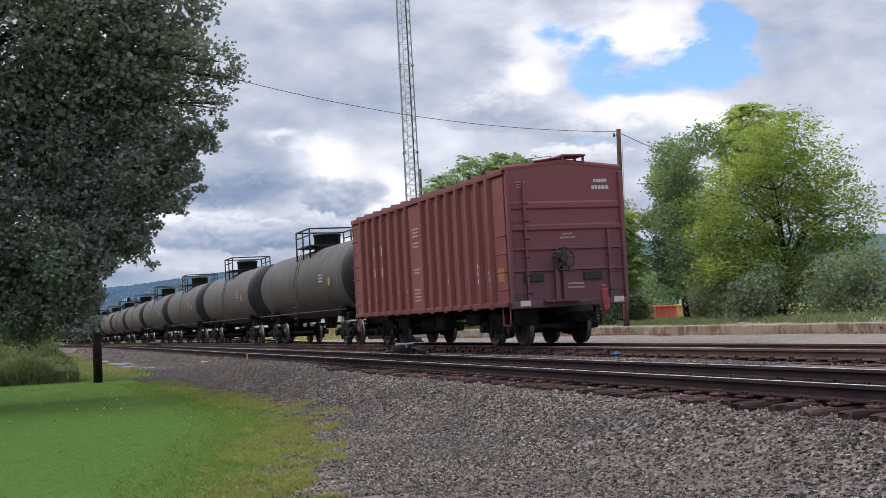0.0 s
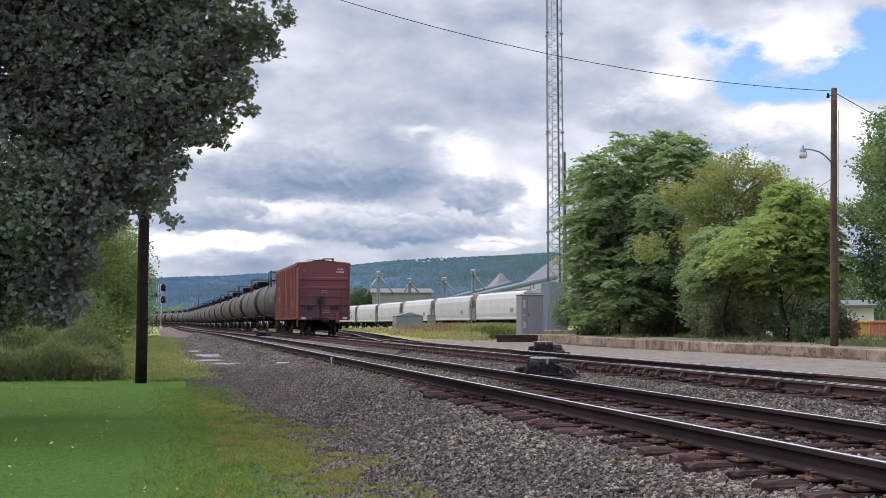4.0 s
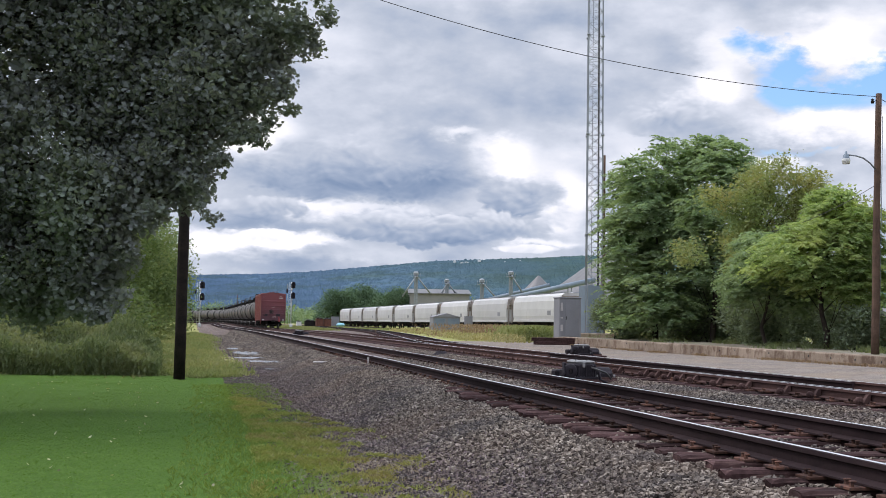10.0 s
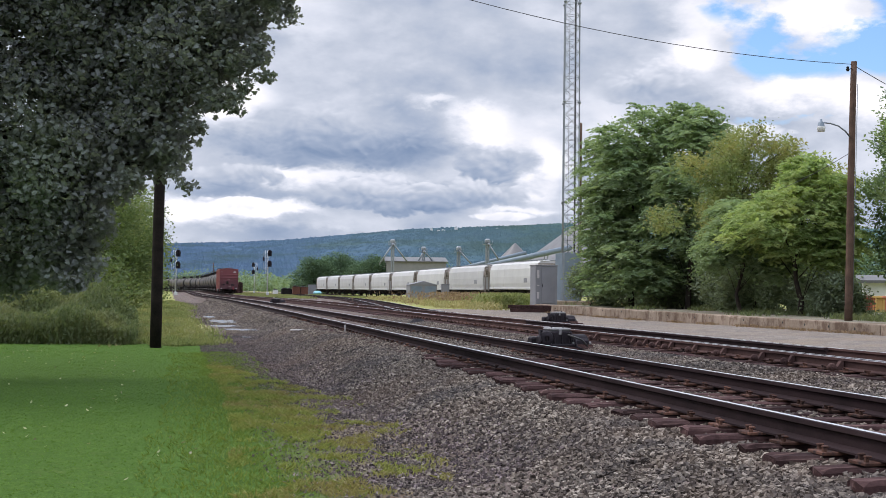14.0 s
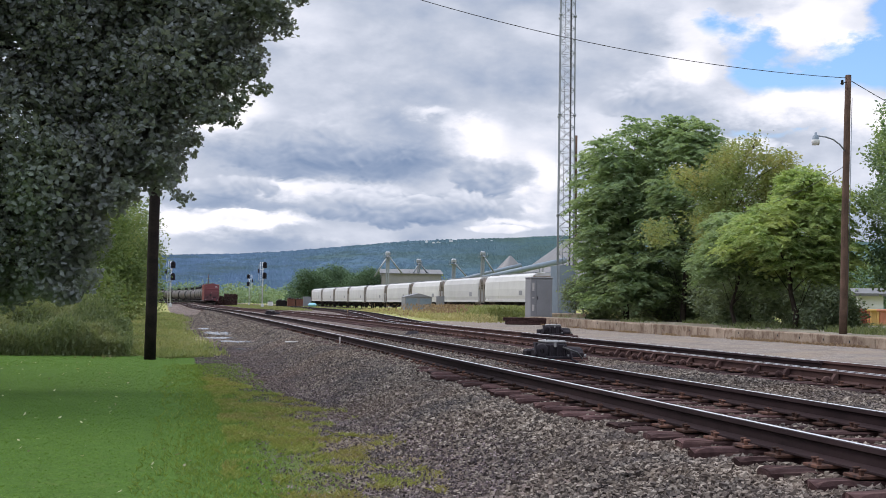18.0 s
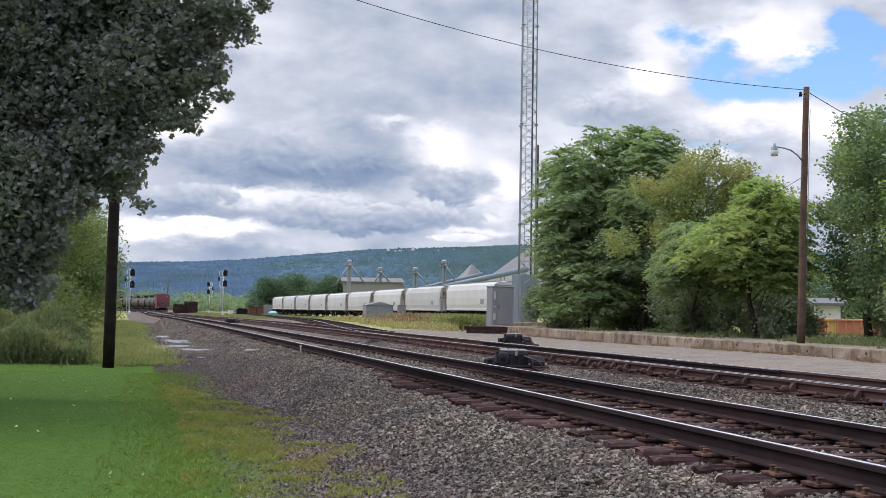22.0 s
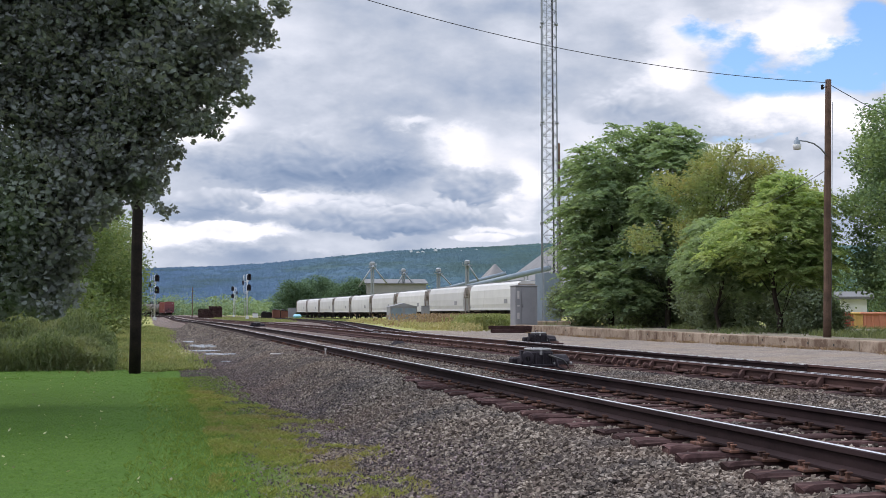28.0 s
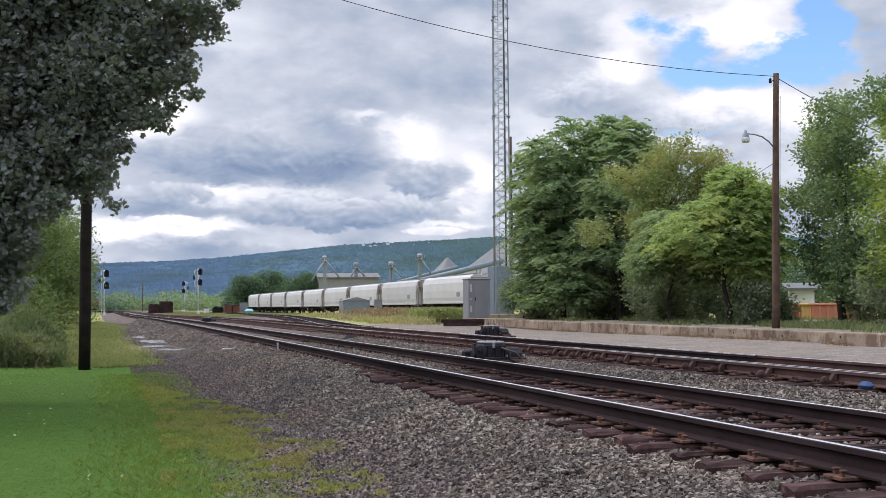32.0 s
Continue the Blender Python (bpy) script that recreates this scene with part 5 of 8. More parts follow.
def cabinet(x, y, z, w, d, hgt, label, rot=0, vents=True):
    e = thing("equipment_cabinet", label, "cabinet", at=pose(x, y, z, 0, 0, rot))
    part("housing", Solid().box((0, 0, hgt / 2), (w, d, hgt), bevel=0.02), M["cabinet"], e)
    part("roof_lip", Solid().box((0, 0, hgt + 0.02), (w + 0.08, d + 0.08, 0.06), bevel=0.015), M["cabinet"], e)
    part("plinth", Solid().box((0, 0, -0.05), (w + 0.1, d + 0.1, 0.14), bevel=0.02), M["concrete"], e)
    if vents:
        door = part("door", Solid().box((0.08 * w, -d / 2 - 0.012, hgt * 0.5), (w * 0.66, 0.03, hgt * 0.9), bevel=0.008), M["cabinet"], e)
        part("handle", Solid().box((-0.2 * w, -d / 2 - 0.05, hgt * 0.5), (0.03, 0.05, 0.2), bevel=0.01), M["under"], door)
        for zz in (0.25, 0.5, 0.78):
            part("notice", Solid().box((-0.40 * w, -d / 2 - 0.006, hgt * zz), (0.10 * w, 0.012, hgt * (0.16, 0.03, 0.2)[(0.25, 0.5, 0.78).index(zz)])), M["white_mark"], e, "pale notice plate")
        part("side_plate", Solid().box((-w / 2 - 0.008, 0, hgt * 0.5), (0.016, d * 0.8, hgt * 0.85)), M["cabinet"], e)
        part("vent", Solid().box((0.2 * w, -d / 2 - 0.006, hgt * 0.87), (0.14, 0.014, 0.09)), M["white_mark"], e)
    return e


build_tower(24.22, 72.5, 0.13)
cabinet(21.44, 68.6, 0.02, 1.30, 1.2, 2.32, "grey steel equipment cabinet beside the lattice tower")
hut = cabinet(28.8, 140.0, -0.35, 3.2, 2.2, 1.75, "low grey steel shed with a pitched roof in the weeds", vents=False)
part("roof", Solid().add([(-1.68, -1.18, 1.78), (1.68, -1.18, 1.78), (1.68, 1.18, 1.78), (-1.68, 1.18, 1.78), (0, -1.18, 2.2), (0, 1.18, 2.2)], [(0, 1, 4), (2, 3, 5), (0, 4, 5, 3), (1, 2, 5, 4), (0, 3, 2, 1)]), M["cabinet"], hut)
for dx in (-0.8, 0.8):
    part("door", Solid().box((dx, -1.11, 0.85), (1.3, 0.04, 1.5), bevel=0.01), M["shroud"], hut)
cabinet(31.4, 139.0, -0.35, 0.87, 0.75, 1.85, "narrow grey relay cabinet in the weeds", vents=False)


# ---- poles, lamp and wires ----
def pole(name, x, y, z, hgt, r0, r1, mat, label, lean=(0, 0)):
    e = thing(name, label, "pole", at=pose(x, y, z))
    s = Solid()
    n = 9
    rnd = random.Random(int(x * 10))
    pts = [Vector((lean[0] * i / n + rnd.uniform(-0.012, 0.012), lean[1] * i / n, hgt * i / n)) for i in range(n + 1)]
    pts[0].z = -0.3
    s.pipe(pts, r0, 14, r2=r1)
    part("shaft", s, mat, e)
    return e


def wire(a, b, sag, r=0.012, label="thin dark overhead wire between the poles"):
    a, b = Vector(a), Vector(b)
    pts = []
    for i in range(25):
        k = i / 24
        p = a.lerp(b, k)
        p.z -= 4 * sag * k * (1 - k)
        pts.append(p)
    tagged(part("overhead_wire", Solid().pipe(pts, r, 5), M["cable"], None), label, "wire", "overhead wires")


dark_pole = pole("utility_pole", -0.32, 31.0, -0.62, 11.3, 0.145, 0.11, M["pole_dark"], "dark creosoted wooden utility pole at the lawn's end", (0.04, 0))
part("tag", Solid().box((0.13, -0.08, 4.05), (0.03, 0.015, 0.05)), M["white_mark"], dark_pole)
lamp_pole = pole("lamp_pole", 19.13, 31.8, 0.08, 7.57, 0.115, 0.085, M["pole"], "brown wooden pole with a street lamp on the platform", (0.19, 0.03))
arm = Solid()
arc = [(0.06, 0, 5.35), (-0.1, 0, 5.52), (-0.32, 0, 5.66), (-0.56, 0, 5.72), (-0.80, 0, 5.74)]
arm.pipe(arc, 0.022, 8)
part("lamp_arm", arm, M["galv"], lamp_pole, "curved grey steel arm")
hd = part("lamp_head", Solid().lathe([(0.0, 0.24), (0.03, 0.235), (0.04, 0.16), (0.085, 0.13), (0.095, 0.05), (0.11, 0.02)], 16), M["shroud"], lamp_pole, at=pose(-0.87, 0, 5.60))
part("lens", Solid().lathe([(0.115, 0.02), (0.125, -0.02), (0.10, -0.13), (0.0, -0.14)], 16), M["lamp_glass"], hd, "milky refractor bowl")
part("insulator", Solid().lathe([(0.0, 0), (0.035, 0.0), (0.05, 0.05), (0.03, 0.09), (0.05, 0.12), (0.0, 0.15)], 10).tube((0.02, 0, 0.05), (0.2, 0, 0.12), 0.012, 5), M["under"], lamp_pole, at=pose(-0.02, 0, 7.27))
part("conduit", Solid().tube((0.14, -0.02, 0.5), (0.29, -0.02, 6.9), 0.012, 6), M["galv"], lamp_pole)
pole("utility_pole", 26.05, 75.6, -0.1, 12.0, 0.14, 0.10, M["pole"], "weathered wooden pole behind the lattice tower")
wire((19.24, 31.8, 7.56), (-0.28, 31.0, 10.60), 0.80, 0.010)
wire((19.36, 31.8, 7.5), (33.0, 38.5, 5.6), 0.35)
wire((19.17, 31.85, 4.95), (22.4, 46.0, 4.6), 0.25, 0.009)
pole("utility_pole", 13.1, 388.0, -0.5, 9.0, 0.17, 0.13, M["pole"], "far wooden pole beside the line")


# ---- switch machines, stands, signals ----
def switch_machine(x, y, z, label):
    e = thing("switch_machine", label, "switch machine", "switch machines", at=pose(x, y, z, 0, 0, 4))
    for yy in (-0.28, 0.28):
        part("long_tie", Solid().box((0.0, yy, -0.10), (1.5, 0.23, 0.18), bevel=0.015), M["tie"], e)
    part("base_plate", Solid().box((0.0, 0, -0.01), (1.24, 0.60, 0.03), bevel=0.008), M["rail_rust"], e)
    case = part("gear_case", Solid().box((0.02, 0, 0.15), (0.44, 0.46, 0.28), bevel=0.03).box((0.02, 0, 0.03), (0.52, 0.54, 0.05), bevel=0.012), M["black"], e)
    for xx in (-0.12, 0.02, 0.16):
        part("case_rib", Solid().box((xx, -0.245, 0.14), (0.03, 0.03, 0.24), bevel=0.008), M["black"], case)
    lid = part("lid", Solid().box((0.02, 0, 0.315), (0.40, 0.42, 0.05), bevel=0.02), M["black_lit"], e, "lid with a grey top highlight in its colour")
    part("lid_handle", Solid().pipe([(-0.10, -0.05, 0.33), (-0.10, -0.05, 0.385), (0.12, -0.05, 0.385), (0.12, -0.05, 0.33)], 0.012, 6), M["black"], lid)
    part("motor", Solid().box((0.42, 0, 0.08), (0.36, 0.34, 0.16), bevel=0.05).tube((0.26, 0, 0.10), (0.56, 0, 0.09), 0.13, 14), M["black"], e)
    part("motor_cap", Solid().lathe([(0.0, 0.61), (0.09, 0.61), (0.12, 0.58), (0.12, 0.53)], 14, (0, 0, 0.09), "x"), M["black"], e)
    part("motor_foot", Solid().box((0.42, 0, 0.02), (0.46, 0.44, 0.035), bevel=0.01), M["rail_rust"], e)
    part("ratchet_wheel", Solid().lathe([(0.05, -0.03), (0.12, -0.03), (0.14, 0.0), (0.12, 0.03), (0.05, 0.03)], 16, (-0.28, -0.24, 0.15), "y"), M["black"], e)
    part("lever_stand", Solid().box((-0.32, -0.10, 0.10), (0.14, 0.24, 0.20), bevel=0.03).box((-0.36, -0.18, 0.24), (0.06, 0.06, 0.14), bevel=0.015), M["black"], e)
    part("hand_lever", Solid().pipe([(-0.36, -0.2, 0.2), (-0.42, -0.24, 0.30), (-0.40, -0.26, 0.12), (-0.46, -0.3, 0.05)], 0.022, 6), M["black"], e)
    part("crank_box", Solid().box((-0.36, 0.16, 0.08), (0.18, 0.24, 0.18), bevel=0.03), M["black"], e)
    part("conduit", Solid().pipe([(0.20, -0.24, 0.20), (0.24, -0.34, 0.14), (0.26, -0.36, 0.0), (0.40, -0.42, -0.06)], 0.026, 7), M["black"], e)
    part("hasp", Solid().box((-0.02, -0.255, 0.27), (0.05, 0.02, 0.10), bevel=0.006), M["black_lit"], e)
    for bx, by in ((-0.2, -0.24), (0.24, -0.24), (-0.2, 0.24), (0.24, 0.24), (0.60, -0.18), (0.60, 0.18)):
        part("bolt", Solid().tube((bx, by, 0.03), (bx, by, 0.09), 0.022, 6), M["black_lit"], e)
    part("throw_rod", Solid().tube((-0.4, 0.1, -0.02), (0.9, 0.1, -0.05), 0.02, 6), M["black"], e)
    return e


sm = switch_machine(6.90, 21.3, -0.16, "black electric switch machine between the two tracks")
switch_machine(12.35, 38.0, -0.16, "second black switch machine beyond the main track")
switch_machine(7.4, 87.0, -0.22, "far black switch machine between the two tracks")
part("cable_loop", Solid().pipe([(7.4, 21.0, -0.14), (7.2, 20.7, -0.02), (7.05, 21.05, 0.06)], 0.018, 6), M["cable"], None)
bpy.data.objects["cable_loop"].parent = sm
bpy.data.objects["cable_loop"].matrix_parent_inverse = sm.matrix_basis.inverted()


def signal(x, y, z, hgt, label, side=1):
    e = thing("railway_signal", label, "signal", "railway signals", at=pose(x, y, z))
    part("mast", Solid().tube((0, 0, 0), (0, 0, hgt), 0.075, 10), M["silver"], e)
    part("base_case", Solid().box((0, 0, 0.25), (0.5, 0.5, 0.5), bevel=0.05), M["silver"], e)
    la = Solid()
    for dx in (-0.45, -0.15):
        la.tube((dx * side, -0.15, 0.3), (dx * side, -0.15, hgt), 0.025, 5)
    for zz in np.arange(0.5, hgt, 0.35):
        la.tube((-0.45 * side, -0.15, zz), (-0.15 * side, -0.15, zz), 0.018, 4)
    part("ladder", la, M["silver"], e)
    for zz in (hgt - 0.55, hgt - 2.35):
        h_ = Solid()
        n = 16
        pts = [(0.35 * math.sin(math.pi * (i / n - 0.5)), 0.35 * math.cos(math.pi * (i / n - 0.5))) for i in range(n + 1)]
        ring = [(px, pz + 0.25) for px, pz in pts] + [(0.35, -0.48), (-0.35, -0.48)]
        vs = [(px, yy, pz) for yy in (-0.03, 0.03) for px, pz in ring]
        k = len(ring)
        h_.add(vs, [tuple(range(k)), tuple(range(k, 2 * k))] + [(i, (i + 1) % k, k + (i + 1) % k, k + i) for i in range(k)])
        hh = part("head", h_, M["black"], e, "black target board", at=pose(0.28 * side, -0.2, zz))
        for lz in (0.25, -0.25):
            part("hood", Solid().tube((0, 0.02, lz), (0, -0.35, lz), 0.13, 10, caps=False).tube((0, -0.02, lz), (0, -0.05, lz), 0.12, 10), M["black"], hh)
        pf = Solid().box((-0.25 * side, 0.15, zz - 0.75), (0.9, 0.7, 0.05))
        for dx in (-0.68, 0.18):
            pf.pipe([(dx * side, -0.18, zz - 0.75), (dx * side, -0.18, zz + 0.3), (dx * side, 0.48, zz + 0.3), (dx * side, 0.48, zz - 0.75)], 0.022, 5)
        part("platform", pf, M["silver"], e)
    part("side_unit", Solid().box((-0.75 * side, -0.1, hgt - 1.5), (0.3, 0.4, 0.7), bevel=0.05), M["black"], e)
    return e


signal(0.85, 190.0, -0.45, 6.9, "tall railway signal with two black heads by the tree line")
signal(16.35, 211.0, -0.40, 7.7, "tall railway signal with two black heads between the tracks")
signal(20.0, 300.0, -0.45, 7.4, "far railway signal with black heads", -1)


# ---- hopper wagons, tie stacks and scrap ----
def hopper_wagon():
    e = thing("hopper_wagon", "pale grey covered hopper wagon standing in the yard", "hopper wagon", "hopper wagons")
    L = 9.75
    prof = [(-1.45, 1.25), (-1.56, 1.8), (-1.58, 2.5), (-1.54, 3.3), (-1.36, 3.80), (-1.0, 4.02), (1.0, 4.02), (1.36, 3.80), (1.54, 3.3), (1.58, 2.5), (1.56, 1.8), (1.45, 1.25)]
    s = Solid().sweep(prof, [(0, -L + 1.0, 0), (0, L - 1.0, 0)], smooth=False)
    part("body", s, M["hopper"], e)
    for q in (-1, 1):
        slope = Solid().add([(-1.5, q * (L - 0.25), 3.3), (1.5, q * (L - 0.25), 3.3), (1.5, q * (L - 2.6), 1.2), (-1.5, q * (L - 2.6), 1.2), (-1.5, q * (L - 0.25), 3.75), (1.5, q * (L - 0.25), 3.75), (1.5, q * (L - 2.6), 1.0), (-1.5, q * (L - 2.6), 1.0)],
                            [(0, 1, 2, 3), (0, 1, 5, 4), (3, 2, 6, 7), (4, 5, 6, 7), (0, 3, 7, 4), (1, 2, 6, 5)])
        part("end_slope", slope, M["hopper_end"], e)
        lad = Solid()
        for x in (-1.5, 1.5):
            part("corner_post", Solid().box((x, q * (L - 0.2), 2.4), (0.12, 0.12, 2.8)), M["hopper_end"], e)
        for i in range(8):
            lad.tube((-1.5, q * (L - 0.06), 1.2 + i * 0.4), (-1.05, q * (L - 0.06), 1.2 + i * 0.4), 0.018, 4)
        part("end_ladder", lad, M["hopper"], e)
        part("end_sill", Solid().box((0, q * (L - 0.3), 1.0), (2.9, 0.5, 0.25)), M["under"], e)
        tr = Solid()
        for yy in (-0.88, 0.88):
            for k in (-0.76, 0.76):
                tr.lathe([(0.0, k - 0.06), (0.46, k - 0.06), (0.46, k + 0.06), (0.0, k + 0.06)], 16, (0, q * 6.9 + yy, 0.46), "x")
        for k in (-1.0, 1.0):
            tr.box((k, q * 6.9, 0.55), (0.14, 2.1, 0.34), bevel=0.08)
        part("truck", tr, M["under"], e)
    hp = Solid()
    for y in (-5.0, -1.7, 1.7, 5.0):
        hp.add([(-1.4, y - 1.5, 1.4), (1.4, y - 1.5, 1.4), (1.4, y + 1.5, 1.4), (-1.4, y + 1.5, 1.4), (-0.5, y - 0.4, 0.45), (0.5, y - 0.4, 0.45), (0.5, y + 0.4, 0.45), (-0.5, y + 0.4, 0.45)],
               [(0, 1, 5, 4), (1, 2, 6, 5), (2, 3, 7, 6), (3, 0, 4, 7), (4, 5, 6, 7), (0, 1, 2, 3)])
    part("outlet_bays", hp, M["under"], e)
    part("side_sill", Solid().box((-1.5, 0, 1.28), (0.14, 2 * L - 1.8, 0.22), bevel=0.02).box((1.5, 0, 1.28), (0.14, 2 * L - 1.8, 0.22), bevel=0.02), M["hopper"], e)
    part("running_board", Solid().box((-0.75, 0, 4.12), (0.5, 2 * L - 1.6, 0.05)).box((0.75, 0, 4.12), (0.5, 2 * L - 1.6, 0.05)), M["galv"], e)
    hatch = Solid().lathe([(0.0, 4.17), (0.32, 4.15), (0.34, 4.0)], 10).mesh("hatch", M["hopper"])
    for y in np.arange(-7.2, 7.3, 1.2):
        part("hatch", hatch, None, e, at=pose(0, y, 0))
    mk = Solid()
    for y, z, w, hh in ((-5.2, 2.1, 1.2, 0.45),):
        mk.box((-1.575, y, z), (0.02, w, hh))
    part("faded_lettering", mk, M["cabinet"], e)
    return e


first_hopper = hopper_wagon()
first_hopper.matrix_basis = pose(36.5, 123.1, float(fall(123)) - 0.05)
for i in range(1, 9):
    y = 123.1 + 20.6 * i
    copy_thing(first_hopper, pose(36.5, y, float(fall(y)) - 0.05))


def tie_stack(x, y, z, nx, layers, label, ln=2.6, rot=0, seed=1):
    e = thing("tie_stack", label, "tie stack", at=pose(x, y, z, 0, 0, rot))
    rnd = random.Random(seed)
    me = Solid().box((0, 0, 0), (0.23, ln, 0.18), bevel=0.012).mesh("old_tie", M["tie"])
    for k in range(layers):
        for i in range(nx):
            if k == layers - 1 and rnd.random() < 0.3:
                continue
            m = pose((i - (nx - 1) / 2) * 0.26 + rnd.uniform(-0.02, 0.02), rnd.uniform(-0.1, 0.1), 0.09 + k * 0.185, 0, 0, rnd.uniform(-2, 2))
            part("old_tie", me, None, e, at=m)
    return e


tie_stack(14.1, 271.0, -0.50, 11, 14, "tall stack of dark old ties beside the line", seed=3)
tie_stack(11.5, 270.0, -0.50, 9, 11, "lower stack of dark old ties beside the line", seed=5)
tie_stack(18.9, 62.2, -0.27, 6, 2, "low pile of dark old ties at the platform's end", 2.4, 68, 7)


def scrap(x, y, z, w, d, hgt, mat, label):
    e = thing("scrap_bin", label, "scrap bin", "scrap along the yard", at=pose(x, y, z))
    b = Solid().box((0, 0, hgt / 2), (w, d, hgt), bevel=0.06)
    part("bin_body", b, M[mat], e)
    for i in range(int(w / 0.8)):
        part("bin_rib", Solid().box((-w / 2 + 0.4 + i * 0.8, -d / 2 - 0.04, hgt / 2), (0.1, 0.08, hgt)), M[mat], e)
    part("bin_rim", Solid().box((0, 0, hgt), (w + 0.12, d + 0.12, 0.1)), M[mat], e)
    part("scrap_load", Solid().box((-w * 0.2, 0, hgt + 0.15), (w * 0.4, d * 0.6, 0.4), bevel=0.15).box((w * 0.22, 0, hgt + 0.1), (w * 0.3, d * 0.5, 0.3), bevel=0.12), M["tank_end"], e)


scrap(24.4, 262.0, -0.5, 2.3, 2.0, 1.1, "under", "dark heap of machinery in the yard")
scrap(22.0, 262.0, -0.5, 1.0, 1.6, 0.9, "white_wall", "small white tank among the scrap")
scrap(26.2, 260.0, -0.5, 1.5, 2.0, 1.6, "rust", "rust-brown steel bin in the yard")
scrap(27.9, 260.0, -0.5, 1.5, 2.0, 1.5, "rust", "rusty steel skip in the yard")
cabinet(29.8, 262.0, -0.5, 1.6, 1.2, 2.1, "pale grey box at the end of the hopper row", vents=False)
tagged(part("blue_tarpaulin", Solid().box((30.5, 258.0, -0.1), (1.8, 1.4, 0.85), bevel=0.35), M["blue_tarp"], None), "pale blue tarpaulin over a small heap", "tarpaulin")


# ---- grain works behind the hopper wagons ----
def at_px(bearing, dist):
    return dist * math.sin(radians(bearing)), dist * math.cos(radians(bearing))


def gable(name, label, x, y, z, w, d, eave, ridge, rot=0, wall="barn_wall"):
    e = thing(name, label, "building", at=pose(x, y, z, 0, 0, rot))
    s = Solid()
    hw, hd = w / 2, d / 2
    s.add([(-hw, -hd, 0), (hw, -hd, 0), (hw, hd, 0), (-hw, hd, 0), (-hw, -hd, eave), (hw, -hd, eave), (hw, hd, eave), (-hw, hd, eave), (-hw, 0, ridge - 0.15), (hw, 0, ridge - 0.15)],
          [(0, 1, 5, 4), (2, 3, 7, 6), (1, 2, 6, 9, 5), (3, 0, 4, 8, 7), (0, 3, 2, 1)])
    part("wall", s, M[wall], e)
    for q in (-1, 1):
        o = 0.6
        r = Solid().add([(-hw - o, q * (hd + o), eave - 0.25), (hw + o, q * (hd + o), eave - 0.25), (hw + o, 0, ridge), (-hw - o, 0, ridge), (-hw - o, q * (hd + o), eave), (hw + o, q * (hd + o), eave), (hw + o, 0, ridge + 0.25), (-hw - o, 0, ridge + 0.25)],
                        [(0, 1, 2, 3), (4, 5, 6, 7), (0, 1, 5, 4), (2, 3, 7, 6), (0, 3, 7, 4), (1, 2, 6, 5)])
        for xx in np.arange(-hw, hw, 3.0):
            part("roof_seam", Solid().box((xx, q * hd / 2, (eave + ridge) / 2 + 0.22), (0.12, math.hypot(hd, ridge - eave), 0.1), m=pose(0, 0, 0, -q * math.degrees(math.atan2(ridge - eave, hd)), 0, 0).to_3x3()), M["roof_metal"], e)
        part("roof", r, M["roof_metal"], e)
    return e


def elevator_leg(x, y, z, hgt, label, spouts):
    e = thing("elevator_leg", label, "grain elevator leg", "grain elevator legs", at=pose(x, y, z))
    s = Solid()
    for dx in (-0.5, 0.5):
        s.box((dx * 0.6, 0, hgt / 2), (0.42, 0.6, hgt))
    part("casing", s, M["galv"], e)
    part("head_house", Solid().box((0, 0, hgt + 0.8), (1.5, 1.3, 1.4), bevel=0.35).box((0, 0, hgt - 0.2), (2.3, 2.2, 0.12)), M["galv"], e)
    r = Solid()
    for dx, dy in ((-1.1, -1.1), (1.1, -1.1), (1.1, 1.1), (-1.1, 1.1)):
        r.tube((dx, dy, hgt - 0.2), (dx, dy, hgt + 0.9), 0.05, 4)
    part("railing", r, M["galv"], e)
    for dx, dz in spouts:
        part("spout", Solid().tube((0, -0.8, hgt + 0.2), (dx, -0.8, hgt - dz), 0.24, 8), M["galv"], e)
    return e


def dome(x, y, z, r, hgt, label):
    e = thing("storage_dome", label, "storage building", "storage buildings", at=pose(x, y, z))
    part("ring_wall", Solid().lathe([(r, 0), (r, 4.0)], 40), M["barn_wall"], e)
    part("cone_roof", Solid().lathe([(r + 0.6, 3.7), (r + 0.6, 4.1), (r * 0.03, hgt), (0.0, hgt + 0.1)], 40, smooth=False), M["roof_metal"], e)
    return e


B0 = 13.56


def place(px, dist):
    b = B0 + math.degrees(math.atan((px - 784) / 2154.0))
    return at_px(b, dist)


def rise(py, dist):
    """Height of a point that stands so far above the horizon line."""
    return (552 - py) / 2154.0 * dist * math.cos(radians(5)) + 0.84


x, y = place(698, 400)
gable("grain_shed", "long pale metal grain shed with a low gable roof", x, y, -1.0, 19, 24, rise(503, 400) + 1, rise(495.5, 400) + 1, -8)
for px, top, d, sp in ((659, 466, 370, [(-4.2, 6.2), (4.4, 5.2)]), (714, 478, 390, [(-2.4, 4.2), (3.0, 3.4)]), (776, 477, 360, [(5.0, 5.0)]), (827, 463, 350, [(4.2, 6.0)])):
    x, y = place(px, d)
    elevator_leg(x, y, -1.0, rise(top, d), "galvanised grain elevator leg with slanting spouts", sp)
x, y = place(876, 420)
dome(x, y, -1.0, 13.5, rise(467, 420) + 0.8, "grey cone-roofed grain store")
x, y = place(1008, 445)
dome(x, y, -1.0, 35, rise(417, 445) + 0.8, "large grey cone-roofed grain store")
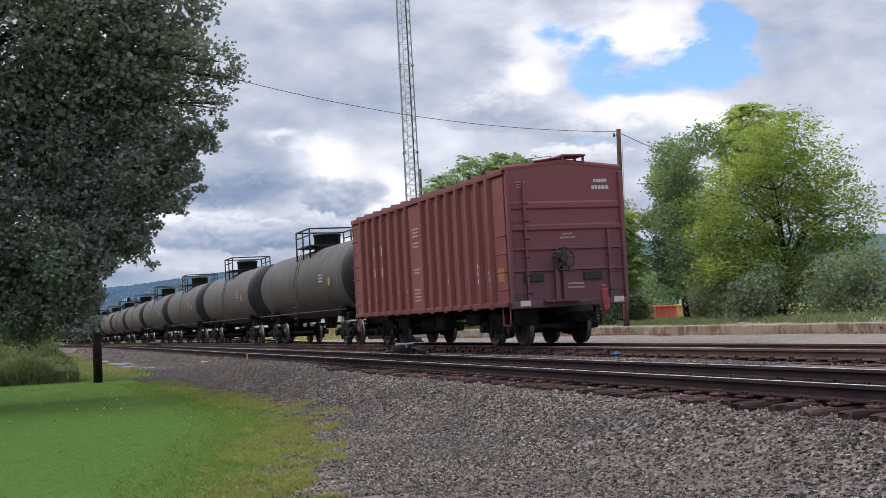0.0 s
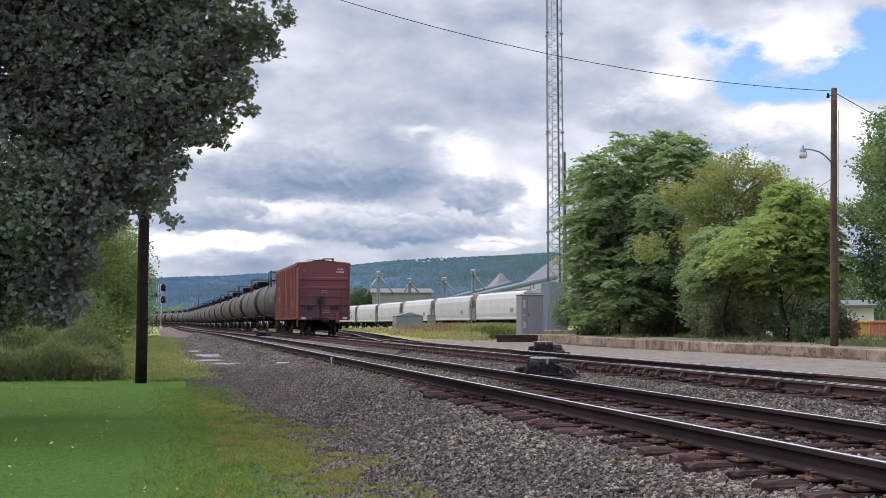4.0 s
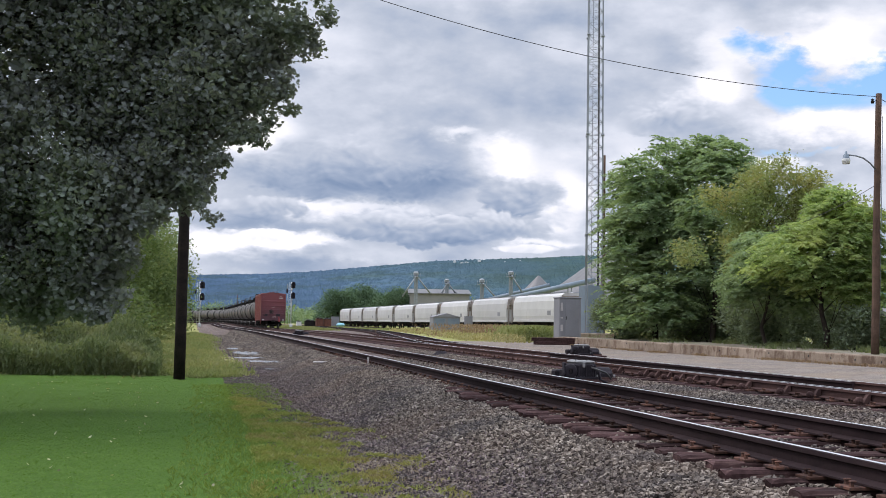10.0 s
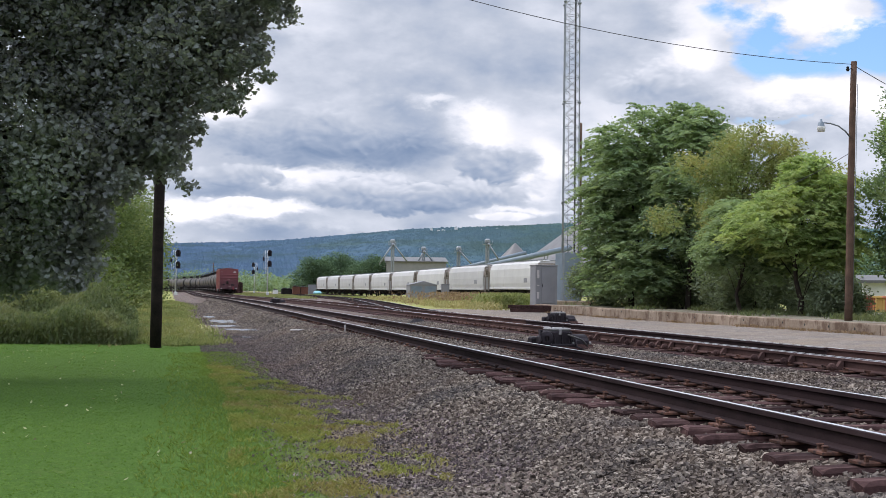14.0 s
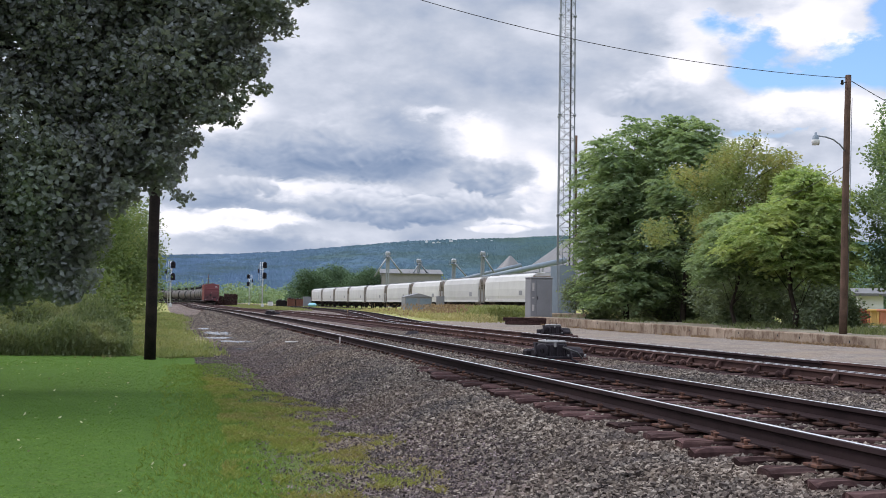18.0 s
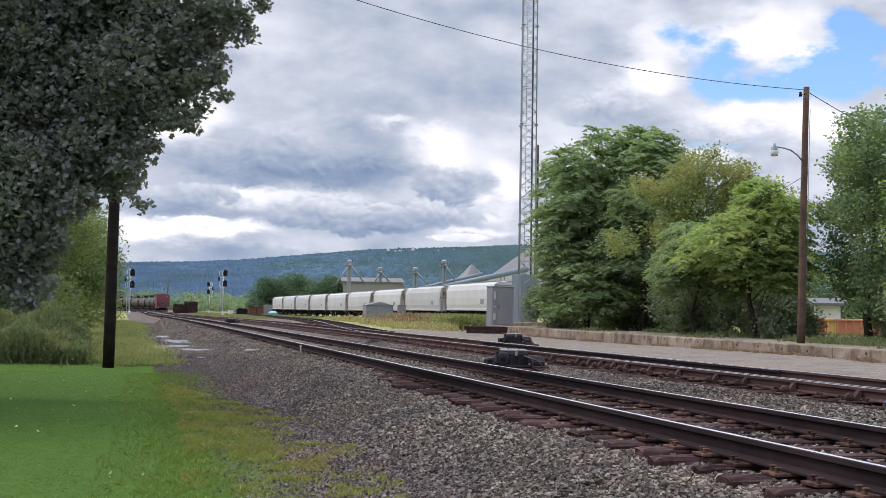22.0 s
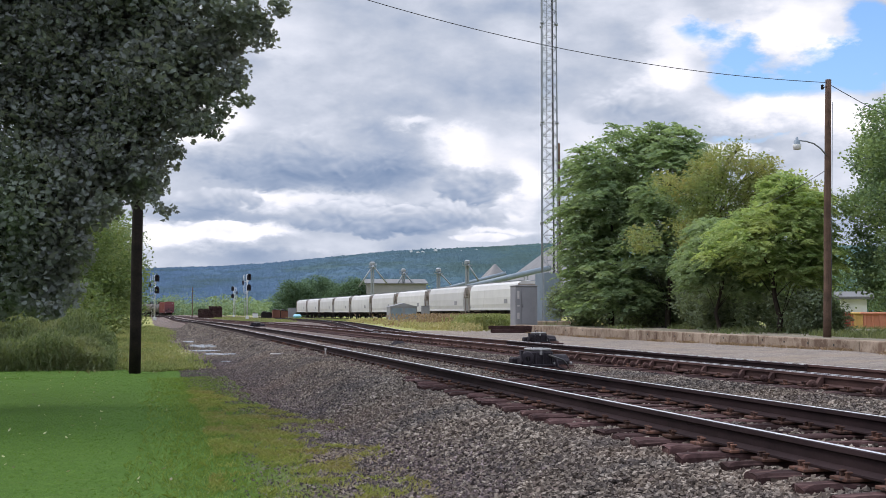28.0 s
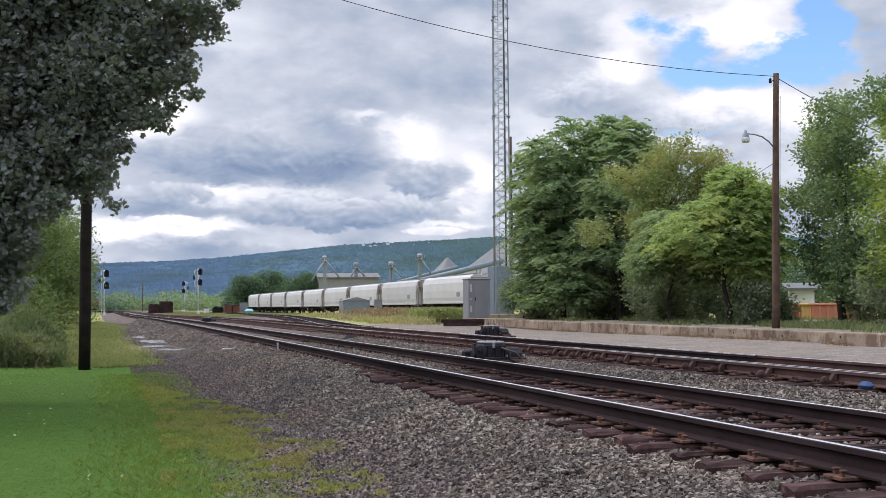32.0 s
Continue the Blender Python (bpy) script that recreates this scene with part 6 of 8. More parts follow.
for (pa, ya, pb, yb, d, r) in ((786, 512, 896, 484, 352, 0.75), (828, 508, 975, 474, 340, 0.95)):
    ax, ay = place(pa, d)
    bx, by = place(pb, d)
    e = thing("conveyor", "inclined grey conveyor gallery", "conveyor", "conveyors", at=pose(ax, ay, -1.0))
    a, b = Vector((0, 0, rise(ya, d) + 1)), Vector((bx - ax, by - ay, rise(yb, d) + 1))
    part("gallery", Solid().tube(a, b, r * 0.8, 10), M["shroud"], e)
    for k in (0.45, 0.7, 0.95):
        p = a.lerp(b, k)
        part("support", Solid().box((p.x - 0.5, p.y, p.z / 2), (0.25, 0.25, p.z)).box((p.x + 0.5, p.y, p.z / 2), (0.25, 0.25, p.z)), M["galv"], e)


# ---- roll-off bins and a white house behind the platform ----
def rolloff(x, y, z, w, hgt, mat, label, rot=0):
    e = thing("roll_off_bin", label, "waste bin", "roll-off bins", at=pose(x, y, z, 0, 0, rot))
    part("bin_body", Solid().box((0, 0, hgt / 2 + 0.1), (w, 2.3, hgt - 0.1), bevel=0.04), M[mat], e)
    for i in range(int(w / 0.42)):
        part("bin_rib", Solid().box((-w / 2 + 0.2 + i * 0.42, -1.19, hgt / 2 + 0.05), (0.11, 0.1, hgt - 0.1), bevel=0.02), M[mat], e)
    part("bin_rim", Solid().box((0, -1.2, hgt + 0.05), (w + 0.1, 0.16, 0.14), bevel=0.03), M[mat], e)
    part("skid", Solid().box((-w * 0.3, 0, 0.06), (0.2, 2.3, 0.12)).box((w * 0.3, 0, 0.06), (0.2, 2.3, 0.12)), M["under"], e)


for px, w, hgt, mat, lab in ((1440, 2.4, 1.55, "roll_orange", "faded orange ribbed roll-off bin behind the trees"), (1489, 1.7, 1.5, "roll_red", "red ribbed roll-off bin behind the trees"), (1518, 0.9, 1.5, "roll_yellow", "yellow ribbed roll-off bin behind the trees"),
                             (1552, 1.9, 1.5, "roll_orange", "orange ribbed roll-off bin behind the trees"), (1612, 1.9, 1.5, "roll_red", "dull red ribbed roll-off bin behind the trees")):
    x, y = place(px, 76)
    rolloff(x, y, -0.80, w, hgt, mat, lab, -31)
x, y = place(1509, 118)
gable("white_house", "small white house behind the bins", x, y, -1.6, 2.2, 4.0, 3.8, 4.05, -30, "white_wall")


# ---- foliage ----
LEAVES = {
    "maple": [(0, -0.5), (0.16, -0.30), (0.48, -0.26), (0.34, -0.02), (0.52, 0.22), (0.20, 0.20), (0.0, 0.58), (-0.20, 0.20), (-0.52, 0.22), (-0.34, -0.02), (-0.48, -0.26), (-0.16, -0.30)],
    "lobed": [(0, -0.5), (0.42, -0.30), (0.28, -0.02), (0.52, 0.20), (0.0, 0.58), (-0.52, 0.20), (-0.28, -0.02), (-0.42, -0.30)],
    "oval": [(0, -0.5), (0.26, -0.15), (0.24, 0.18), (0, 0.55), (-0.24, 0.18), (-0.26, -0.15)],
    "kite": [(0, -0.5), (0.3, -0.02), (0, 0.55), (-0.3, -0.02)],
    "narrow": [(0, -0.5), (0.17, -0.1), (0, 0.6), (-0.17, -0.1)],
    "blade": [(-0.5, 0.0), (0.5, 0.0), (0.0, 1.0)],
}


def frames(rng, n, up):
    """Random leaf frames, more or less face-up."""
    nrm = rng.normal(size=(n, 3))
    nrm[:, 2] = np.abs(nrm[:, 2]) + up
    nrm /= np.linalg.norm(nrm, axis=1)[:, None]
    a = rng.normal(size=(n, 3))
    a -= (a * nrm).sum(1)[:, None] * nrm
    a /= np.linalg.norm(a, axis=1)[:, None]
    return a, np.cross(nrm, a)


def leaf_cloud(rng, pts, size, shape, up=0.6, ay=None):
    """One leaf at every point: verts and faces."""
    sh = np.array(LEAVES[shape])
    n, k = len(pts), len(sh)
    a, b = frames(rng, n, up)
    if ay is not None:
        b = ay / np.linalg.norm(ay, axis=1)[:, None]
        a = np.cross(b, rng.normal(size=(n, 3)))
        a /= np.linalg.norm(a, axis=1)[:, None]
    s = size * rng.uniform(0.7, 1.3, n)
    c = np.cross(a, b)
    cup = (np.abs(sh[:, 0]) * -0.35)[None, :, None]
    v = pts[:, None, :] + s[:, None, None] * (sh[None, :, 0, None] * a[:, None, :] + sh[None, :, 1, None] * b[:, None, :] + cup * c[:, None, :])
    return v.reshape(-1, 3), np.arange(n * k).reshape(n, k)


def crown_points(rng, blobs, clusters, per, spread):
    """Points in clumps over the blobs' outer shells."""
    w = np.array([b[3] ** 2 for b in blobs])
    pick = rng.choice(len(blobs), clusters, p=w / w.sum())
    B = np.array(blobs, float)[pick]
    d = rng.normal(size=(clusters, 3))
    d /= np.linalg.norm(d, axis=1)[:, None]
    r = B[:, 3] * rng.uniform(0.35, 1.0, clusters) ** 0.5
    flat = B[:, 4] if B.shape[1] > 4 else np.ones(clusters)
    c = B[:, :3] + d * r[:, None] * np.stack([np.ones(clusters), np.ones(clusters), flat], 1)
    p = c[:, None, :] + np.clip(rng.normal(size=(clusters, per, 3)), -1.7, 1.7) * spread * np.array([1, 1, 0.6])
    return p.reshape(-1, 3), c


def frond_points(rng, blobs, tips, fronds, pairs, length):
    """Long feathered leaves that arch out from branch tips."""
    _, c = crown_points(rng, blobs, tips, 1, 0.0)
    mid = np.array([[b[0], b[1], b[2]] for b in blobs]).mean(0)
    out_p, out_d = [], []
    for p in c:
        o = p - mid
        o[2] = abs(o[2]) * 0.5
        o /= np.linalg.norm(o) + 1e-6
        for _ in range(fronds):
            w = rng.uniform(0, 2 * math.pi)
            d = np.array([math.cos(w), math.sin(w), rng.uniform(0.0, 0.7)]) + o * 0.8
            d /= np.linalg.norm(d)
            ln = length * rng.uniform(0.7, 1.2)
            side = np.cross(d, (0, 0, 1.0))
            side /= np.linalg.norm(side) + 1e-6
            for j in range(pairs):
                k = (j + 1) / pairs
                q = p + d * ln * k - np.array([0, 0, 0.55 * ln * k * k])
                for sgn in (-1, 1):
                    lf = side * sgn + d * 0.35 - np.array([0, 0, 0.45])
                    out_p.append(q + side * sgn * 0.05)
                    out_d.append(lf)
    return np.array(out_p), np.array(out_d)


def tree(name, label, x, y, z, blobs, leaf, n, per, spread, mat, seed, shape="oval", trunk=0.2, fronds=None, group="", up=0.6, category="tree", more=()):
    """A tapered trunk with limbs to each part of the crown, and the crown's leaves."""
    rng = np.random.default_rng(seed)
    e = thing(name, label, category, group, at=pose(x, y, z))
    rel = [(b[0] - x, b[1] - y, b[2] - z, *b[3:]) for b in blobs]
    top = max(b[2] for b in rel)
    s = Solid()
    pts = [Vector((0.12 * math.sin(i * 1.3 + seed), 0.12 * math.cos(i * 1.7 + seed), -0.3 + (top * 0.75) * i / 5)) for i in range(6)]
    pts[0].x = pts[0].y = 0
    s.pipe(pts, trunk, 9, r2=trunk * 0.2)
    part("trunk", s, M["bark"], e)
    for b in rel:
        lim = Solid()
        k = max(1, min(4, int(5 * (b[2] - b[3]) / (top * 0.75 + 0.01))))
        a, q = pts[k], Vector(b[:3])
        mid = a.lerp(q, 0.5) + Vector((0, 0, 0.15 * (q - a).length))
        lim.pipe([a, mid, q], trunk * (0.42 if b[3] > 1.3 else 0.12), 6, r2=trunk * (0.12 if b[3] > 1.3 else 0.03))
        for j in range(4):
            d = Vector(rng.normal(size=3)).normalized() * b[3] * 0.8
            lim.tube(q.lerp(mid, 0.3), q + d, trunk * (0.12 if b[3] > 1.3 else 0.04), 5, 0.006, caps=False)
        part("limb", lim, M["bark"], e)
    if fronds:
        p, d = frond_points(rng, rel, *fronds)
        v, f = leaf_cloud(rng, p, leaf, "narrow", ay=d)
        part("crown", big_mesh("crown", v, f, M[mat]), None, e)
        if n:
            p, _ = crown_points(rng, rel, n, per, spread)
            v, f = leaf_cloud(rng, p, leaf * 1.1, shape, up)
            part("inner_crown", big_mesh("inner_crown", v, f, M[mat]), None, e)
    elif n:
        p, _ = crown_points(rng, rel, n, per, spread)
        v, f = leaf_cloud(rng, p, leaf, shape, up)
        part("crown", big_mesh("crown", v, f, M[mat]), None, e)
    for name_, blobs_, leaf_, n_, per_, spread_, shape_ in more:
        p, _ = crown_points(rng, [(b[0] - x, b[1] - y, b[2] - z, *b[3:]) for b in blobs_], n_, per_, spread_)
        v, f = leaf_cloud(rng, p, leaf_, shape_, up)
        part(name_, big_mesh(name_, v, f, M[mat]), None, e)
    return e


def deepened(blobs, deep, seed):
    """A crown's blobs with others before and behind them."""
    rnd = random.Random(seed)
    out = []
    for x, y, z, r in blobs:
        out.append((x, y + rnd.uniform(-0.4, 0.2) * deep, z, r))
        out.append((x * (1 + 0.012 * deep) + rnd.uniform(-0.3, 0.3) * r, y + rnd.uniform(0.4, 1.0) * deep, z + rnd.uniform(-0.3, 0.2) * r, r))
    return out


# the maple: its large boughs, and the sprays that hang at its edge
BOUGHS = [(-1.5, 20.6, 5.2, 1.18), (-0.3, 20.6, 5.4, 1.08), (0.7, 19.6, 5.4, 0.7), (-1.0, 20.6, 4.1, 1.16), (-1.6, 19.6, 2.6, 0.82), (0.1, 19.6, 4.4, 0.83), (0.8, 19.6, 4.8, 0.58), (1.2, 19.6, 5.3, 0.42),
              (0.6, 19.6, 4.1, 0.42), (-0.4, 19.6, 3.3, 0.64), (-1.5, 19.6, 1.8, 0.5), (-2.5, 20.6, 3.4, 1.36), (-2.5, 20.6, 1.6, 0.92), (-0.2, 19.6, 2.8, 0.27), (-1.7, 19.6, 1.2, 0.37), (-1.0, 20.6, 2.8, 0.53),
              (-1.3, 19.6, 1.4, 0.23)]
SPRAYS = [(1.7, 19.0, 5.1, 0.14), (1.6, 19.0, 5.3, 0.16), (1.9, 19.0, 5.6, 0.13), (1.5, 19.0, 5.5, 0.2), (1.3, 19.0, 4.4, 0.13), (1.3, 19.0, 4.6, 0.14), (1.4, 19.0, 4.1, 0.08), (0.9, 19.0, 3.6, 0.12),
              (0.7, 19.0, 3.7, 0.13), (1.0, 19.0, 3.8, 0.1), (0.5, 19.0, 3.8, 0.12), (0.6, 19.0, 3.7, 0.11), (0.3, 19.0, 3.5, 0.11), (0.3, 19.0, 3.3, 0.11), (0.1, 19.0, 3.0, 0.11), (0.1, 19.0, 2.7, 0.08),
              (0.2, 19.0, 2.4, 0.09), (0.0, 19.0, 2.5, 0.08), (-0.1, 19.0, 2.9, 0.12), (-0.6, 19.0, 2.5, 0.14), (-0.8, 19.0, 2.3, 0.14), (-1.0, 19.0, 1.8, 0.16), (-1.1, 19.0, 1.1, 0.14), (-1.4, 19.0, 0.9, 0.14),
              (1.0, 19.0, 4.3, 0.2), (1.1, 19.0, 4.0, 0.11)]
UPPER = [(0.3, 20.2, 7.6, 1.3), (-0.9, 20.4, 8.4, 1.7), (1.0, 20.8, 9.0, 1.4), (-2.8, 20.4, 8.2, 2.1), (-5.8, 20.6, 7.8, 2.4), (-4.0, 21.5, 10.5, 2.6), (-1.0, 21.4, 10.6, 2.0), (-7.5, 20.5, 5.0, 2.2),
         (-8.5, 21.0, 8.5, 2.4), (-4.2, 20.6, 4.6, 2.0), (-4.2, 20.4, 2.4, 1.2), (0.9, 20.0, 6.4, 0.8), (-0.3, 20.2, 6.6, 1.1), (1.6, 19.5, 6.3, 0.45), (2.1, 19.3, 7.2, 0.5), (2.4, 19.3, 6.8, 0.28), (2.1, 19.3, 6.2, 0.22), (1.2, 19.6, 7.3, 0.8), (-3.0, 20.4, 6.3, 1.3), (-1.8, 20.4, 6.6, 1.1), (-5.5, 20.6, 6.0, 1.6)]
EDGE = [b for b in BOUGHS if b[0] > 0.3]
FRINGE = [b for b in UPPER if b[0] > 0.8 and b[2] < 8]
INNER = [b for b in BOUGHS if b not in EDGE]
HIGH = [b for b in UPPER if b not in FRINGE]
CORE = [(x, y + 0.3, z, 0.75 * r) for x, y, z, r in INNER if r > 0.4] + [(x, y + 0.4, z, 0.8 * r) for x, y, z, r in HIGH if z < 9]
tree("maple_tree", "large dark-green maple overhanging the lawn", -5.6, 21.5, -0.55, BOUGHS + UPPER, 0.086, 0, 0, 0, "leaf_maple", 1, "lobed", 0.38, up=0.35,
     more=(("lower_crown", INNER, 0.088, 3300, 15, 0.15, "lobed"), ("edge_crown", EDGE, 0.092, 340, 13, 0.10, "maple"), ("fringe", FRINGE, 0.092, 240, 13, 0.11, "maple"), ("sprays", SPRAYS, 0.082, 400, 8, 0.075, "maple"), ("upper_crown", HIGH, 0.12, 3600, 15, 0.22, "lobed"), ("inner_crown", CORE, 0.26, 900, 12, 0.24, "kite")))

ROW = [(-3.9, 42.5, 5.2, 2.3), (-4.6, 55, 7.4, 3.3), (-4.1, 73, 8.2, 3.6), (-5.2, 97, 9.4, 4.5), (-5.5, 124, 11, 4.9), (-5.9, 154, 11.5, 5.2), (-4.9, 177, 9.5, 4.2), (-9.5, 46, 8.5, 3.8), (-11, 66, 10, 4.6)]
for i, (x, y, hgt, r) in enumerate(ROW):
    rnd = random.Random(50 + i)
    z = float(height(x, y)) - 0.1
    bl = [(x + rnd.uniform(-0.6, 0.6) * r, y + rnd.uniform(-0.5, 0.5) * r, z + hgt * k, 0.8 * r * q) for k, q in ((0.18, 0.62), (0.3, 0.7), (0.42, 0.75), (0.55, 0.72), (0.68, 0.62), (0.8, 0.5), (0.25, 0.7), (0.6, 0.6))]
    tree("roadside_tree", "leafy green tree in the row beside the line", x, y, z, bl, 0.11 + 0.02 * r * y / 80, 620 if y < 80 else 330, 26, 0.26 + 0.05 * r, "leaf_row", 60 + i, "kite", 0.16, group="trees beside the line")


def blobs_at(x, y, z, hgt, r, seed, n=9, low=0.12):
    rnd = random.Random(seed)
    out = []
    for i in range(n):
        k = low + (0.92 - low) * (i + 0.5) / n
        w = r * (1.0 - 0.55 * max(0, k - 0.45) / 0.5)
        a = rnd.uniform(0, 6.28)
        out.append((x + 0.55 * w * math.cos(a), y + 0.55 * w * math.sin(a), z + hgt * k, w * rnd.uniform(0.5, 0.68)))
    return out


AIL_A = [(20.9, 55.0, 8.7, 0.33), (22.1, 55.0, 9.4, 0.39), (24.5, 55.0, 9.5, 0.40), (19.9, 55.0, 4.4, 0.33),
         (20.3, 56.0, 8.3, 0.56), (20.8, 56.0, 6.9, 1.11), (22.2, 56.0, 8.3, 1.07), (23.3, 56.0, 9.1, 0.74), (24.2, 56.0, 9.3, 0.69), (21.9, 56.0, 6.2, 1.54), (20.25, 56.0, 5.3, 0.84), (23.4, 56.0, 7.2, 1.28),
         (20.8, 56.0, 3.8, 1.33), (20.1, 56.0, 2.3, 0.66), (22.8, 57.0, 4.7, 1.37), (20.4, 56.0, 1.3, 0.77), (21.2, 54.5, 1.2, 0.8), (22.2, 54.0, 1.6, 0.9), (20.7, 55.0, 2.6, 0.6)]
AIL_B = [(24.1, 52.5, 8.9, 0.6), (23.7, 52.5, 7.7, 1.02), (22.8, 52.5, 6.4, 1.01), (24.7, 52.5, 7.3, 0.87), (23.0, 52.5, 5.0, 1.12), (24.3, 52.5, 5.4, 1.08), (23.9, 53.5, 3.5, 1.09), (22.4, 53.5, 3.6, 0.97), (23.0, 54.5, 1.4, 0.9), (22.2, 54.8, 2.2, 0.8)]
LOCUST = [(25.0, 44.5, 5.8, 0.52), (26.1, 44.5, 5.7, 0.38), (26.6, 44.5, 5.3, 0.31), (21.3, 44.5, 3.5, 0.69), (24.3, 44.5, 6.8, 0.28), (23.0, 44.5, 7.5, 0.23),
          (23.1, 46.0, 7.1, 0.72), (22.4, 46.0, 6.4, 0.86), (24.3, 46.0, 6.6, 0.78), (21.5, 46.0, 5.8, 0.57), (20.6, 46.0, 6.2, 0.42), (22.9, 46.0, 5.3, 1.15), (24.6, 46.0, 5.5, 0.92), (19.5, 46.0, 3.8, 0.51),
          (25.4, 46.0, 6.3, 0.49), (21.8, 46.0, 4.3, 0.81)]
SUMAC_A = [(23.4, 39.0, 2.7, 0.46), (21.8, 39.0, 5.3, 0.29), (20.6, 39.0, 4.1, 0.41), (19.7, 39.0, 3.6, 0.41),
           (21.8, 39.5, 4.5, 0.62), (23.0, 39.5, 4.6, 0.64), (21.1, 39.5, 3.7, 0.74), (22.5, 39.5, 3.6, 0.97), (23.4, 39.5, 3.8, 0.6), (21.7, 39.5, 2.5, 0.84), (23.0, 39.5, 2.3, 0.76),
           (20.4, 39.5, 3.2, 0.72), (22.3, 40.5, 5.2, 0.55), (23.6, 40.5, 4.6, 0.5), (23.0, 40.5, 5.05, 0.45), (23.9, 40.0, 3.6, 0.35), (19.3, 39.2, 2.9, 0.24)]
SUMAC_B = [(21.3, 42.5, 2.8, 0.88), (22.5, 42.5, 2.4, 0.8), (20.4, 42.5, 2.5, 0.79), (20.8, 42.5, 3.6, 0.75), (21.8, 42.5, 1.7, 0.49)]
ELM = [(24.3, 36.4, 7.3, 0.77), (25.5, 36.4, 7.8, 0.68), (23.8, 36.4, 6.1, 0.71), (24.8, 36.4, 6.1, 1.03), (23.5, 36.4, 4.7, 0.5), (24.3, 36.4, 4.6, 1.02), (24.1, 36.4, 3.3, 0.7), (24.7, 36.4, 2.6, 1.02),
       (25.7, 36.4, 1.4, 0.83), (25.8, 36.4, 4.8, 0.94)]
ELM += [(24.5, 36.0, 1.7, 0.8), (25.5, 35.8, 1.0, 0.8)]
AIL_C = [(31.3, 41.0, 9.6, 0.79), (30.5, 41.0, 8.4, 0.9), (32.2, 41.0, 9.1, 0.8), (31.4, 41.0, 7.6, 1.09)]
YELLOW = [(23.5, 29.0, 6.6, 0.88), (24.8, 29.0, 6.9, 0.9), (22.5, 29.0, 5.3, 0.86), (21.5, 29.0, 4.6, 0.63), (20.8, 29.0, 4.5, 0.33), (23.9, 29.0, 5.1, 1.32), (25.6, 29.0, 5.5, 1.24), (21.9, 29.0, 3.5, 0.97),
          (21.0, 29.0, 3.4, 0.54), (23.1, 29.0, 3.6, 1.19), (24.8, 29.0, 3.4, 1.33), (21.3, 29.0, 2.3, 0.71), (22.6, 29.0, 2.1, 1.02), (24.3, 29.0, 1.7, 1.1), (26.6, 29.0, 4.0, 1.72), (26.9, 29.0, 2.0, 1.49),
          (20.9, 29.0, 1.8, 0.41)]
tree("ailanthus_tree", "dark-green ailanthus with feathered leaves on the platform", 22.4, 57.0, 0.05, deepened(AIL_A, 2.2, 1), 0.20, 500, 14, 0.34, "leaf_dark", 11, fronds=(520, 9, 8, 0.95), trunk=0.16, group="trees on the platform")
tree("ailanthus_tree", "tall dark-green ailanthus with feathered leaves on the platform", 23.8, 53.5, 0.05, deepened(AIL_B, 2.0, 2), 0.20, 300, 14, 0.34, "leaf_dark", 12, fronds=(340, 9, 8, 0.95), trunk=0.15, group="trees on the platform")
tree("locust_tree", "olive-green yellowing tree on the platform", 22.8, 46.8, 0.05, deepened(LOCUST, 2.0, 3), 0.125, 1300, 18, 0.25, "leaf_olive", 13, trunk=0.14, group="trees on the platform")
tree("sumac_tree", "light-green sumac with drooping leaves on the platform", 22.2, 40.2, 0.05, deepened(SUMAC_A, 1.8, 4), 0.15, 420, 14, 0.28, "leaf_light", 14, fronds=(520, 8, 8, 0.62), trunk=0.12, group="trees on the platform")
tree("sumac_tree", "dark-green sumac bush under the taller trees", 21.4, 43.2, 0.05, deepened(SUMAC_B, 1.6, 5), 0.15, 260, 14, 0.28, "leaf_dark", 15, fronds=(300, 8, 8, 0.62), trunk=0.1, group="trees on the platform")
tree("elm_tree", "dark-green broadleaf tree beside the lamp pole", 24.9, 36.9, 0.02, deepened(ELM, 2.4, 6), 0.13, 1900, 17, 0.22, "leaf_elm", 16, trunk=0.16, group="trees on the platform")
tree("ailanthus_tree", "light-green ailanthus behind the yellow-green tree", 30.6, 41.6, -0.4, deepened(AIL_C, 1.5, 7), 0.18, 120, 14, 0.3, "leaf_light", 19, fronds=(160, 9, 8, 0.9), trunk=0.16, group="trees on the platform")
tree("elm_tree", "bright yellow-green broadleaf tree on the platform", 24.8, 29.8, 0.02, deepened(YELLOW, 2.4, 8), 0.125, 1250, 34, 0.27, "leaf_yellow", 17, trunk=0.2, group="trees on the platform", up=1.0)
for i, (x, y, hgt, r) in enumerate(((22.7, 38.4, 1.5, 0.9), (23.5, 40.6, 1.7, 0.9), (23.2, 31.0, 2.6, 1.7), (22.4, 27.5, 2.0, 1.4), (24.0, 24.5, 2.2, 1.6), (26.5, 23.0, 2.4, 1.7), (28.5, 25.5, 2.8, 1.9), (25.2, 34.6, 2.6, 1.6), (27.0, 32.8, 2.8, 1.8))):
    tree("bush", "dark-green bush under the trees of the platform", x, y, 0.0, blobs_at(x, y, 0.0, hgt, r, 70 + i, 6, 0.15), 0.13, 420, 14, 0.24, "leaf_bush", 70 + i, "kite", trunk=0.05, group="bushes on the platform", category="bush")
